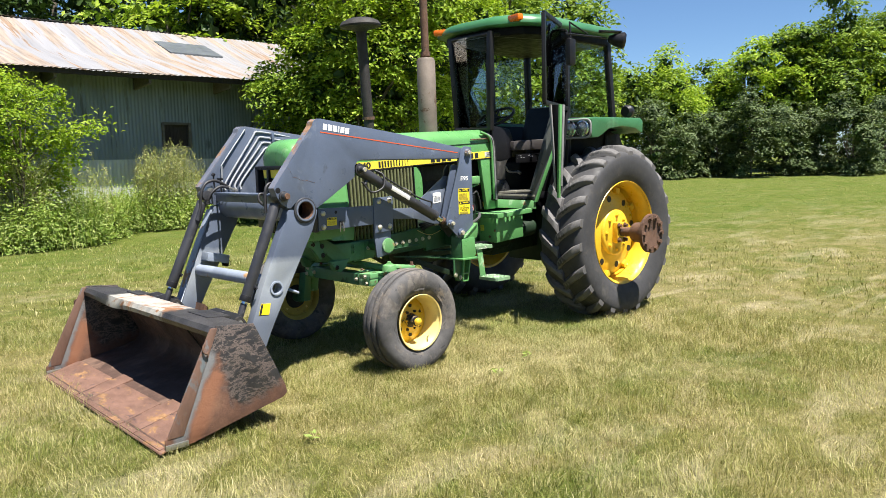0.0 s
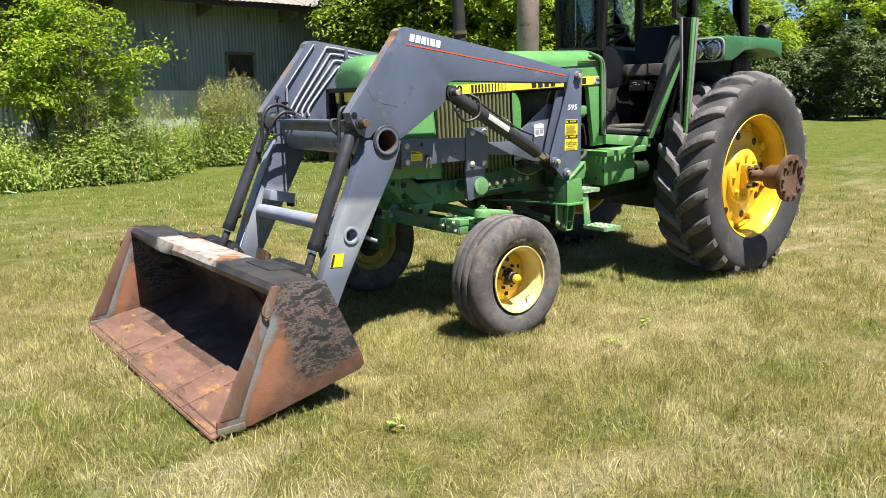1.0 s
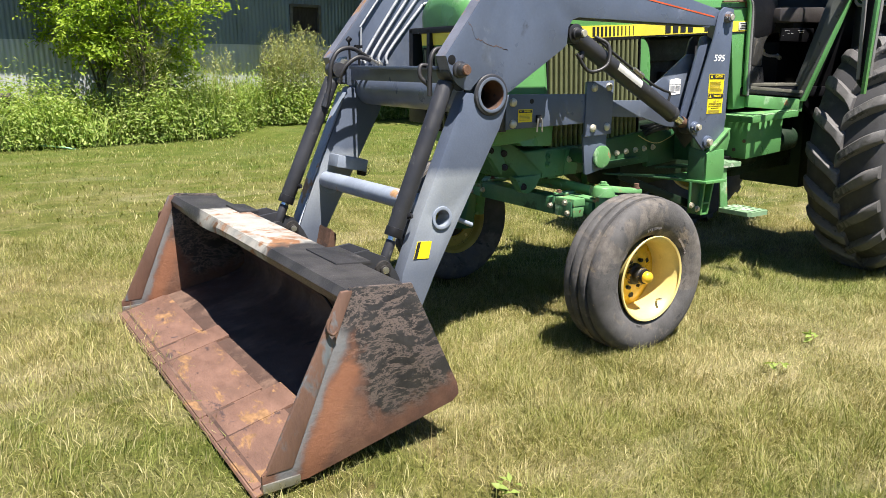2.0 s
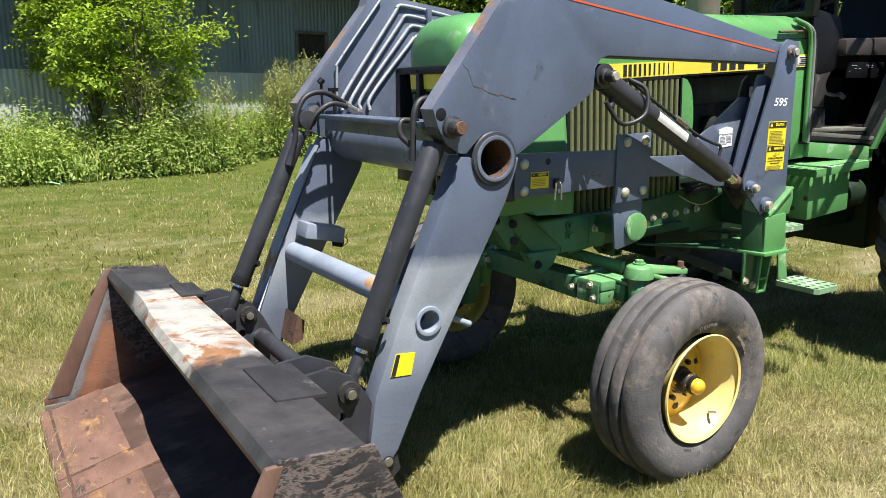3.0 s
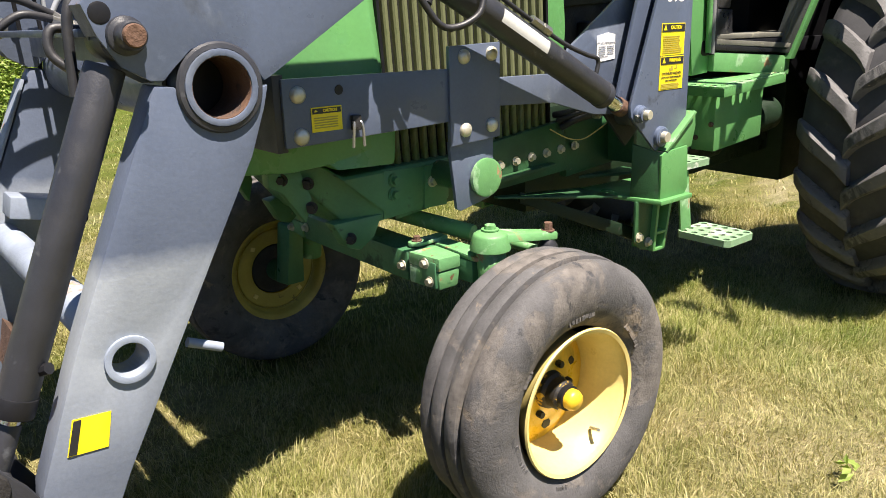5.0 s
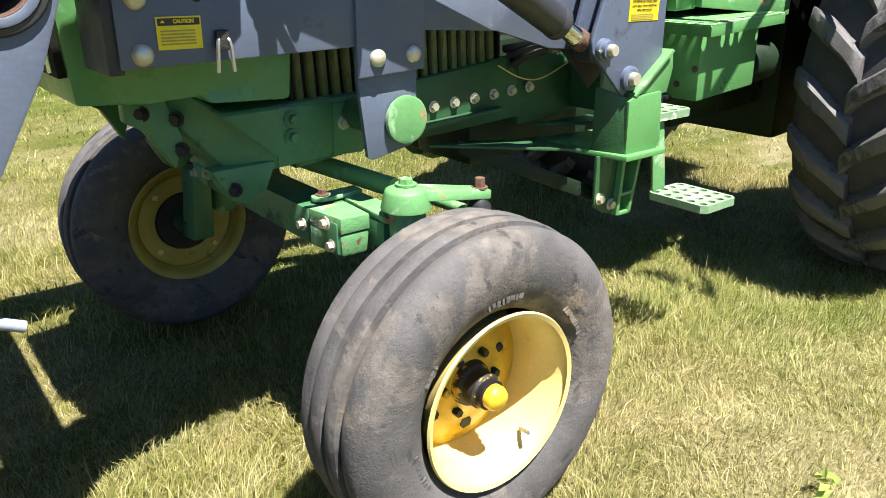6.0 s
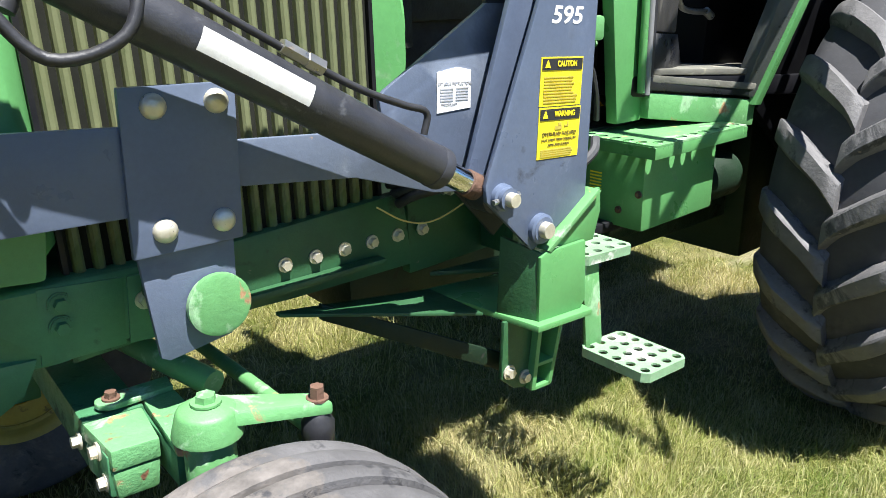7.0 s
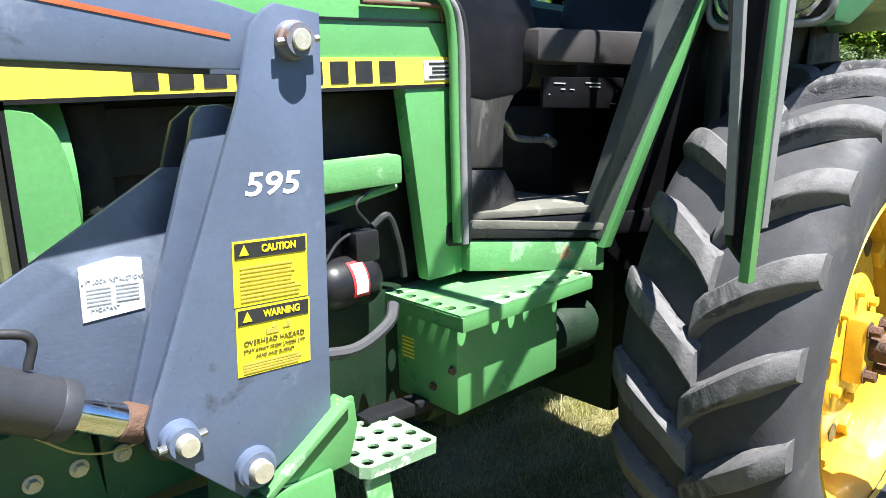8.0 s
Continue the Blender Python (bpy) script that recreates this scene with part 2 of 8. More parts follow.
def side_plate_material():
    """Bare rust along the front, scratched black paint left over the rear half."""
    m, nt, pr = nodes_of("half_painted_rusty_plate")
    at = coords(nt)
    rust = ramp_of(nt, noise_of(nt, at, 5, 8, 0.65), [(0.32, (0.060, 0.030, 0.022)), (0.52, (0.120, 0.058, 0.038)), (0.70, (0.19, 0.10, 0.062))])
    paint = ramp_of(nt, noise_of(nt, at, 9, 6), [(0.35, (0.014, 0.014, 0.016)), (0.7, (0.035, 0.033, 0.034))])
    lines = noise_of(nt, coords(nt, (1.0, 1.0, 2.2)), 6.5, 12, 0.78, 0.35)
    scratch = ramp_of(nt, lines, [(0.465, 0.0), (0.49, 0.85), (0.505, 0.85), (0.53, 0.0)])
    edge = nt.nodes.new("ShaderNodeVectorMath")
    edge.operation = "DOT_PRODUCT"
    edge.inputs[1].default_value = (0.908, 0.0, -0.418)
    nt.links.new(at, edge.inputs[0])
    off = nt.nodes.new("ShaderNodeMath")
    off.operation = "MULTIPLY_ADD"
    off.inputs[1].default_value = 0.10
    nt.links.new(noise_of(nt, at, 6, 7, 0.65, 0.4), off.inputs[0])
    nt.links.new(edge.outputs["Value"], off.inputs[2])
    rim = nt.nodes.new("ShaderNodeMath")
    rim.operation = "ADD"
    rim.inputs[1].default_value = 2.285
    nt.links.new(off.outputs[0], rim.inputs[0])
    old = ramp_of(nt, rim.outputs[0], [(0.50, 0.0), (0.525, 0.8), (0.56, 0.8), (0.585, 0.0)])
    fresh = ramp_of(nt, rim.outputs[0], [(0.565, 0.0), (0.60, 0.8), (0.64, 0.7), (0.68, 0.0)])
    rust = mix_of(nt, fresh, rust, (0.235, 0.098, 0.05))
    rust = mix_of(nt, old, rust, (0.14, 0.155, 0.165))
    paint = mix_of(nt, scratch, paint, (0.15, 0.115, 0.10))
    d = nt.nodes.new("ShaderNodeVectorMath")
    d.operation = "DOT_PRODUCT"
    d.inputs[1].default_value = (1.0, 0.0, 0.28)
    nt.links.new(at, d.inputs[0])
    add = nt.nodes.new("ShaderNodeMath")
    add.operation = "MULTIPLY_ADD"
    add.inputs[1].default_value = 0.42
    nt.links.new(noise_of(nt, at, 4.5, 7, 0.6, 0.5), add.inputs[0])
    nt.links.new(d.outputs["Value"], add.inputs[2])
    over = nt.nodes.new("ShaderNodeMath")
    over.operation = "ADD"
    over.inputs[1].default_value = 1.80
    nt.links.new(add.outputs[0], over.inputs[0])
    mask = ramp_of(nt, over.outputs[0], [(0.40, 0.0), (0.46, 1.0)])
    low = nt.nodes.new("ShaderNodeVectorMath")
    low.operation = "DOT_PRODUCT"
    low.inputs[1].default_value = (-0.218, 0.0, 0.976)
    nt.links.new(at, low.inputs[0])
    rub = nt.nodes.new("ShaderNodeMath")
    rub.operation = "MULTIPLY_ADD"
    rub.inputs[1].default_value = 0.22
    nt.links.new(noise_of(nt, at, 8, 8, 0.7, 0.8), rub.inputs[0])
    nt.links.new(low.outputs["Value"], rub.inputs[2])
    mask = mix_of(nt, 1.0, mask, ramp_of(nt, rub.outputs[0], [(0.605, 0.0), (0.665, 1.0)]), "MULTIPLY")
    nt.links.new(mix_of(nt, mask, rust, paint), pr.inputs["Base Color"])
    nt.links.new(mix_of(nt, mask, (0.75, 0.75, 0.75), (0.45, 0.45, 0.45)), pr.inputs["Roughness"])
    b = nt.nodes.new("ShaderNodeBump")
    b.inputs["Strength"].default_value, b.inputs["Distance"].default_value = 0.3, 0.01
    nt.links.new(mix_of(nt, 0.5, noise_of(nt, at, 60, 4), scratch, "SUBTRACT"), b.inputs["Height"])
    nt.links.new(b.outputs[0], pr.inputs["Normal"])
    return m


bucket_side = side_plate_material()
lip_mat = material("worn_cutting_edge", (0.17, 0.095, 0.070), 0.68, 0.2, var=0.3, scale=6, bump=0.35,
                   wears=[((0.26, 0.145, 0.07), 0.56, 7, 0.85), ((0.095, 0.06, 0.055), 0.60, 11, 0.6)], stretch=(1.6, 0.7, 1))
edge_bar = material("rusty_bar_with_old_paint", (0.15, 0.085, 0.062), 0.65, 0.1, var=0.3, scale=6, bump=0.3,
                    wears=[((0.135, 0.155, 0.17), 0.50, 4, 0.55), ((0.05, 0.035, 0.03), 0.62, 9, 0.8)], stretch=(1, 1, 0.35))
top_black = material("black_scratched_steel", (0.035, 0.034, 0.036), 0.48, 0.2, var=0.35, scale=6, bump=0.25,
                     wears=[((0.10, 0.095, 0.092), 0.60, 9, 0.55), (RUST, 0.72, 8, 0.85)], stretch=(1, 0.5, 1))


def beam_material():
    """Black scratched paint at both ends, peeled pale paint and rust between them."""
    m, nt, pr = nodes_of("peeled_beam_paint")
    at = coords(nt)
    black_paint = ramp_of(nt, noise_of(nt, at, 7, 7), [(0.35, (0.022, 0.021, 0.022)), (0.7, (0.055, 0.052, 0.052))])
    black_paint = mix_of(nt, ramp_of(nt, noise_of(nt, at, 13, 9, 0.75, 1.5), [(0.62, 0.0), (0.68, 1.0)]), black_paint, (0.16, 0.15, 0.145))
    pale = ramp_of(nt, noise_of(nt, at, 9, 7, 0.65), [(0.34, (0.20, 0.20, 0.19)), (0.66, (0.38, 0.36, 0.32))])
    rust = ramp_of(nt, noise_of(nt, at, 14, 6), [(0.3, (0.13, 0.055, 0.025)), (0.7, (0.30, 0.155, 0.075))])
    pale = mix_of(nt, ramp_of(nt, noise_of(nt, at, 4.5, 9, 0.68, 0.8), [(0.50, 0.0), (0.57, 1.0)]), pale, rust)
    sep = nt.nodes.new("ShaderNodeSeparateXYZ")
    nt.links.new(at, sep.inputs[0])
    d = nt.nodes.new("ShaderNodeMath")
    d.operation = "SUBTRACT"
    d.inputs[1].default_value = 0.155
    nt.links.new(sep.outputs[1], d.inputs[0])
    a = nt.nodes.new("ShaderNodeMath")
    a.operation = "ABSOLUTE"
    nt.links.new(d.outputs[0], a.inputs[0])
    n = nt.nodes.new("ShaderNodeMath")
    n.operation = "MULTIPLY_ADD"
    n.inputs[1].default_value = 0.35
    nt.links.new(noise_of(nt, at, 6, 7, 0.6, 0.5), n.inputs[0])
    nt.links.new(a.outputs[0], n.inputs[2])
    ends = ramp_of(nt, n.outputs[0], [(0.64, 0.0), (0.70, 1.0)])
    nt.links.new(mix_of(nt, ends, pale, black_paint), pr.inputs["Base Color"])
    nt.links.new(mix_of(nt, ends, (0.7, 0.7, 0.7), (0.45, 0.45, 0.45)), pr.inputs["Roughness"])
    b = nt.nodes.new("ShaderNodeBump")
    b.inputs["Strength"].default_value, b.inputs["Distance"].default_value = 0.25, 0.01
    nt.links.new(noise_of(nt, at, 50, 5, 0.7), b.inputs["Height"])
    nt.links.new(b.outputs[0], pr.inputs["Normal"])
    return m


beam_paint = beam_material()
decal_yellow = material("yellow_decal", (0.86, 0.68, 0.02), 0.4, var=0.05, scale=9, bump=0.02)
stripe_yellow = material("yellow_stripe", (0.80, 0.66, 0.07), 0.45, var=0.10, scale=6, bump=0.03, wears=[((0.60, 0.46, 0.10), 0.68, 9, 0.6)])
decal_white = material("white_decal", (0.80, 0.80, 0.80), 0.5, var=0.06, scale=14, bump=0.03)
decal_dim = material("worn_white_decal", (0.55, 0.55, 0.52), 0.5, var=0.12, scale=20, bump=0.05, wears=[((0.25, 0.25, 0.25), 0.64, 24, 0.6)])
ink = material("black_ink", (0.02, 0.02, 0.022), 0.45, var=0.1, scale=20, bump=0.02)
ink_soft = material("worn_black_print", (0.10, 0.085, 0.03), 0.5, var=0.2, scale=30, bump=0.02)
ink_dim = material("faint_print", (0.42, 0.34, 0.05), 0.5, var=0.1, scale=30, bump=0.02)
ink_grey = material("grey_print", (0.38, 0.38, 0.40), 0.5, var=0.1, scale=30, bump=0.02)
red_line = material("red_orange_pinstripe", (0.62, 0.10, 0.035), 0.45, var=0.2, scale=12, bump=0.03, wears=[((0.12, 0.13, 0.18), 0.66, 16, 0.5)])
red_label = material("red_label", (0.50, 0.03, 0.03), 0.4, var=0.1, scale=12, bump=0.02)
amber = material("amber_lens", (0.75, 0.16, 0.01), 0.22, var=0.1, scale=20, bump=0.03)
lamp_glass = material("lamp_lens", (0.32, 0.34, 0.35), 0.10, 0.85, var=0.15, scale=40, bump=0.25, bump_scale=120)
engine_mat = material("dark_engine_iron", (0.020, 0.018, 0.017), 0.7, var=0.35, scale=7, bump=0.4,
                      wears=[((0.045, 0.038, 0.03), 0.64, 8, 0.9)])
grille_dark = material("dusty_black_screen", (0.016, 0.017, 0.013), 0.8, var=0.3, scale=8, bump=0.15, bump_scale=260, sheen=0.15)
grille_rib = material("dusty_olive_rib", (0.15, 0.165, 0.078), 0.6, var=0.2, scale=9, bump=0.12, bump_scale=320,
                      wears=[((0.10, 0.14, 0.045), 0.56, 7, 0.7), ((0.11, 0.095, 0.06), 0.62, 9, 0.8), (RUST, 0.74, 12, 0.9)], stretch=(1, 1, 0.5))
roof_sheet = material("rust_streaked_roof_sheet", (0.225, 0.225, 0.24), 0.6, 0.0, var=0.14, warp=0.0, scale=1.2, bump=0.1,
                      wears=[((0.245, 0.20, 0.165), 0.48, 1.0, 0.7), ((0.20, 0.135, 0.09), 0.57, 2.0, 0.85), ((0.17, 0.165, 0.17), 0.62, 3.0, 0.7)], stretch=(2.6, 0.16, 0.16))
roof_patch = material("newer_grey_sheet", (0.12, 0.135, 0.155), 0.45, 0.3, var=0.08, scale=2, bump=0.05)
wall_sheet = material("weathered_blue_grey_sheet", (0.165, 0.205, 0.240), 0.6, 0.1, var=0.16, scale=1.0, bump=0.1,
                      wears=[((0.11, 0.135, 0.145), 0.58, 1.5, 0.7)], stretch=(2.5, 2.5, 0.4))
# wall sheet made pale: sunlight on the lower wall is put in the colour
sunlit_sheet = material("pale_galvanised_sheet", (0.44, 0.46, 0.48), 0.55, 0.2, var=0.15, scale=1.5, bump=0.1, stretch=(2.5, 2.5, 0.5))
old_wood = material("grey_old_wood", (0.115, 0.105, 0.095), 0.85, var=0.3, scale=4, bump=0.4, stretch=(0.4, 3, 3))
dark_wood = material("dark_window_board", (0.026, 0.020, 0.018), 0.85, var=0.35, scale=5, bump=0.4, stretch=(3, 3, 0.5))
bark = material("grey_brown_bark", (0.10, 0.085, 0.065), 0.9, var=0.3, scale=6, bump=0.7, bump_scale=30, stretch=(1, 1, 0.3))
green_hose_mat = material("pale_green_hose", (0.25, 0.50, 0.30), 0.5, var=0.1, scale=8)
blue_lid = material("pale_blue_cap", (0.28, 0.42, 0.62), 0.4, var=0.1, scale=8)

glass = bpy.data.materials.new("tinted_cab_glass")
glass.use_nodes = True
gn = glass.node_tree
gn.nodes.remove(gn.nodes["Principled BSDF"])
g_clear, g_gloss, g_mix, g_fres = (gn.nodes.new(k) for k in ("ShaderNodeBsdfTransparent", "ShaderNodeBsdfGlossy", "ShaderNodeMixShader", "ShaderNodeFresnel"))
g_clear.inputs[0].default_value = (0.93, 0.97, 0.955, 1)
g_gloss.inputs["Roughness"].default_value = 0.015
g_fres.inputs[0].default_value = 1.2
gn.links.new(g_fres.outputs[0], g_mix.inputs[0])
gn.links.new(g_clear.outputs[0], g_mix.inputs[1])
gn.links.new(g_gloss.outputs[0], g_mix.inputs[2])
gn.links.new(g_mix.outputs[0], gn.nodes["Material Output"].inputs[0])


def lawn_colours(nt):
    """Patches of green, lodged pale straw and brown thatch, the same for soil and blades."""
    tc = nt.nodes.new("ShaderNodeNewGeometry")
    at = tc.outputs["Position"]
    patches = noise_of(nt, at, 0.6, 5, 0.6, 0.8)
    small = noise_of(nt, at, 2.4, 6, 0.62, 0.9)
    fine = noise_of(nt, at, 11, 3)
    a = ramp_of(nt, patches, [(0.36, (0.135, 0.190, 0.034)), (0.50, (0.285, 0.270, 0.083)), (0.64, (0.41, 0.355, 0.165))])
    b = ramp_of(nt, small, [(0.36, (0.150, 0.185, 0.030)), (0.50, (0.305, 0.282, 0.092)), (0.64, (0.52, 0.435, 0.225))])
    c = mix_of(nt, 0.5, a, b)
    # lodged pale streaks where wheels have rolled
    mp = nt.nodes.new("ShaderNodeMapping")
    mp.inputs["Rotation"].default_value = (0, 0, radians(-24))
    mp.inputs["Scale"].default_value = (0.55, 1.7, 1)
    nt.links.new(at, mp.inputs[0])
    streak = ramp_of(nt, noise_of(nt, mp.outputs[0], 1.1, 6, 0.62, 0.9), [(0.52, 0.0), (0.68, 1.0)])
    c = mix_of(nt, mix_of(nt, 1.0, streak, (0.60, 0.60, 0.60), "MULTIPLY"), c, (0.70, 0.61, 0.39))
    # brown thatch showing through in small spots
    thatch = ramp_of(nt, noise_of(nt, at, 1.9, 6, 0.66, 0.5), [(0.60, 0.0), (0.70, 1.0)])
    c = mix_of(nt, mix_of(nt, 1.0, thatch, (0.55, 0.55, 0.55), "MULTIPLY"), c, (0.30, 0.205, 0.095))
    # greener, lusher grass away from the tractor
    far = nt.nodes.new("ShaderNodeVectorMath")
    far.operation = "DOT_PRODUCT"
    nt.links.new(at, far.inputs[0])
    far.inputs[1].default_value = (0.30 / 30, 0.95 / 30, 0)
    lush = ramp_of(nt, far.outputs["Value"], [(0.04, 0.0), (0.26, 1.0)])
    g = ramp_of(nt, small, [(0.35, (0.115, 0.20, 0.024)), (0.68, (0.215, 0.255, 0.050))])
    c = mix_of(nt, mix_of(nt, 1.0, lush, (0.8, 0.8, 0.8), "MULTIPLY"), c, g)
    near = nt.nodes.new("ShaderNodeVectorMath")
    near.operation = "DISTANCE"
    near.inputs[1].default_value = (1.85, -0.75, 0)
    nt.links.new(at, near.inputs[0])
    rich = ramp_of(nt, near.outputs["Value"], [(0.45, 0.5), (0.95, 0.0)])
    c = mix_of(nt, rich, c, ramp_of(nt, small, [(0.36, (0.15, 0.24, 0.035)), (0.54, (0.30, 0.34, 0.085)), (0.66, (0.46, 0.45, 0.19))]))
    lodged = nt.nodes.new("ShaderNodeVectorMath")
    lodged.operation = "DISTANCE"
    lodged.inputs[1].default_value = (0.95, -1.55, 0)
    nt.links.new(at, lodged.inputs[0])
    pale = mix_of(nt, 1.0, ramp_of(nt, lodged.outputs["Value"], [(0.30, 0.45), (0.95, 0.0)]), ramp_of(nt, small, [(0.35, 0.35), (0.55, 1.0)]), "MULTIPLY")
    c = mix_of(nt, pale, c, (0.66, 0.58, 0.36))
    return mix_of(nt, 0.55, c, ramp_of(nt, fine, [(0.3, 0.62), (0.7, 1.0)]), "MULTIPLY"), at


def leafy(name, stops, gloss=0.25, thin=0.28, lawn=False):
    """Leaves and blades: a tint for each one, and light that comes through from behind."""
    m, nt, p = nodes_of(name)
    geo = nt.nodes.new("ShaderNodeNewGeometry")
    tint = ramp_of(nt, geo.outputs["Random Per Island"], stops)
    if lawn:
        ground_tint, _ = lawn_colours(nt)
        tint = mix_of(nt, 0.42, ground_tint, tint)
    else:
        wide = noise_of(nt, geo.outputs["Position"], 0.7, 3)
        tint = mix_of(nt, 0.6, tint, ramp_of(nt, wide, [(0.3, 0.5), (0.7, 1.0)]), "MULTIPLY")
    p.inputs["Roughness"].default_value = 0.55
    p.inputs["Specular IOR Level"].default_value = gloss
    nt.links.new(tint, p.inputs["Base Color"])
    t = nt.nodes.new("ShaderNodeBsdfTranslucent")
    nt.links.new(mix_of(nt, 1.0, tint, (1.0, 1.0, 0.55), "MULTIPLY"), t.inputs[0])
    mx = nt.nodes.new("ShaderNodeMixShader")
    mx.inputs[0].default_value = thin
    nt.links.new(p.outputs[0], mx.inputs[1])
    nt.links.new(t.outputs[0], mx.inputs[2])
    nt.links.new(mx.outputs[0], nt.nodes["Material Output"].inputs[0])
    return m


leaf_bright = leafy("bright_maple_leaves", [(0.0, (0.14, 0.25, 0.018)), (0.5, (0.29, 0.43, 0.035)), (1.0, (0.50, 0.62, 0.10))], thin=0.48)
leaf_mid = leafy("summer_leaves", [(0.0, (0.10, 0.18, 0.018)), (0.5, (0.19, 0.30, 0.032)), (1.0, (0.31, 0.41, 0.055))], thin=0.36)
# near-black: shade in and behind the crowns is put in the leaf colour
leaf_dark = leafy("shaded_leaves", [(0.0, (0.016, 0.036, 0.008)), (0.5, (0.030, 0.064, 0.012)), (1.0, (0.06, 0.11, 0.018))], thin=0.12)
leaf_grey = leafy("grey_green_shrub_leaves", [(0.0, (0.065, 0.105, 0.040)), (0.5, (0.105, 0.155, 0.06)), (1.0, (0.17, 0.22, 0.09))], thin=0.2)
leaf_weed = leafy("weed_leaves", [(0.0, (0.18, 0.30, 0.05)), (0.5, (0.34, 0.46, 0.11)), (1.0, (0.52, 0.58, 0.22))], thin=0.45)
leaf_seed = leafy("straw_seed_heads", [(0.0, (0.30, 0.36, 0.13)), (0.5, (0.44, 0.48, 0.20)), (1.0, (0.60, 0.56, 0.30))], thin=0.4)
blade_mat = leafy("grass_blades", [(0.0, (0.080, 0.125, 0.020)), (0.36, (0.215, 0.250, 0.054)), (0.64, (0.45, 0.395, 0.175)), (1.0, (0.72, 0.62, 0.40))], lawn=True)

soil, snt, sp = nodes_of("lawn_ground")
s_col, s_at = lawn_colours(snt)
s_fine = noise_of(snt, s_at, 60, 4, 0.7)
# soil darkened so that gaps between blades read as shade
snt.links.new(mix_of(snt, 0.8, s_col, ramp_of(snt, s_fine, [(0.3, 0.16), (0.70, 0.66)]), "MULTIPLY"), sp.inputs["Base Color"])
sp.inputs["Roughness"].default_value = 0.95
sp.inputs["Specular IOR Level"].default_value = 0.1
s_b = snt.nodes.new("ShaderNodeBump")
s_b.inputs["Strength"].default_value, s_b.inputs["Distance"].default_value = 0.9, 0.03
snt.links.new(s_fine, s_b.inputs["Height"])
snt.links.new(s_b.outputs[0], sp.inputs["Normal"])


# ---- building helpers ----
FRW_AXLE = 0.86        # the far end of the rear axle
CY = -0.245            # the tractor's centre line
TILT = pose(0, 0, 0, 0, -3.3, 0)   # the tractor stands nose-down


def thing(name, at, label, category, group="", kind=""):
    ob = new(name)
    ob.location = at
    ob.empty_display_size = 0.2
    return tagged(ob, label, category, group, kind)


def finish(bm, name, mat, bevel=0.0, smooth=35, tilt=False):
    bmesh.ops.remove_doubles(bm, verts=bm.verts, dist=1e-5)
    bmesh.ops.recalc_face_normals(bm, faces=bm.faces)
    if bevel:
        sharp = [e for e in bm.edges if len(e.link_faces) == 2 and e.calc_face_angle(0) > 0.6]
        bmesh.ops.bevel(bm, geom=sharp, offset=bevel, segments=2, affect="EDGES", profile=0.6, clamp_overlap=True)
    if tilt:
        bm.transform(TILT)
    me = bpy.data.meshes.new(name)
    bm.to_mesh(me)
    bm.free()
    me.shade_smooth()
    me.set_sharp_from_angle(angle=radians(smooth))
    me.materials.append(mat)
    return me


def part(name, bm, mat, parent, label="", bevel=0.0, smooth=35, tilt=False):
    """One mesh under a thing or a part; the mesh is written in the world's places."""
    ob = new(name, finish(bm, name, mat, bevel, smooth, tilt))
    if parent is not None:
        up = parent
        off = Vector((0, 0, 0))
        while up is not None:
            off += up.location
            up = up.parent
        ob.data.transform(Matrix.Translation(-off))
        ob.parent = parent
    return tagged(ob, label)


def B():
    return bmesh.new()


def box(bm, x0, x1, y0, y1, z0, z1):
    v = [bm.verts.new((x, y, z)) for x in (x0, x1) for y in (y0, y1) for z in (z0, z1)]
    for f in ((0, 1, 3, 2), (4, 6, 7, 5), (0, 4, 5, 1), (2, 3, 7, 6), (0, 2, 6, 4), (1, 5, 7, 3)):
        bm.faces.new([v[i] for i in f])
    return bm


def hull(bm, a, b):
    """A solid between two loops of the same number of points."""
    va, vb = [bm.verts.new(p) for p in a], [bm.verts.new(p) for p in b]
    n = len(a)
    for i in range(n):
        bm.faces.new((va[i], va[(i + 1) % n], vb[(i + 1) % n], vb[i]))
    bm.faces.new(va[::-1])
    bm.faces.new(vb)
    return bm


def circle(x, z, r, n=24):
    return [(x + r * math.cos(2 * math.pi * i / n), z + r * math.sin(2 * math.pi * i / n)) for i in range(n)]


def plate(bm, pts, y0, y1, holes=(), axis="y"):
    """A plate with an outline (and holes) in x and z, from y0 to y1; axis z: outline in x and y; x: in y and z."""
    put = {"y": lambda p, d: (p[0], d, p[1]), "z": lambda p, d: (p[0], p[1], d), "x": lambda p, d: (d, p[0], p[1])}[axis]
    if not holes:
        return hull(bm, [put(p, y0) for p in pts], [put(p, y1) for p in pts])
    edges, loops = [], []
    for loop in (pts, *holes):
        vs = [bm.verts.new(put(p, y0)) for p in loop]
        edges += [bm.edges.new((vs[i], vs[(i + 1) % len(vs)])) for i in range(len(vs))]
    got = bmesh.ops.triangle_fill(bm, use_beauty=True, use_dissolve=False, edges=edges)
    faces = [g for g in got["geom"] if isinstance(g, bmesh.types.BMFace)]
    ext = bmesh.ops.extrude_face_region(bm, geom=faces)
    move = Vector(put((0, 0), y1 - y0))
    bmesh.ops.translate(bm, vec=move, verts=[g for g in ext["geom"] if isinstance(g, bmesh.types.BMVert)])
    return bm


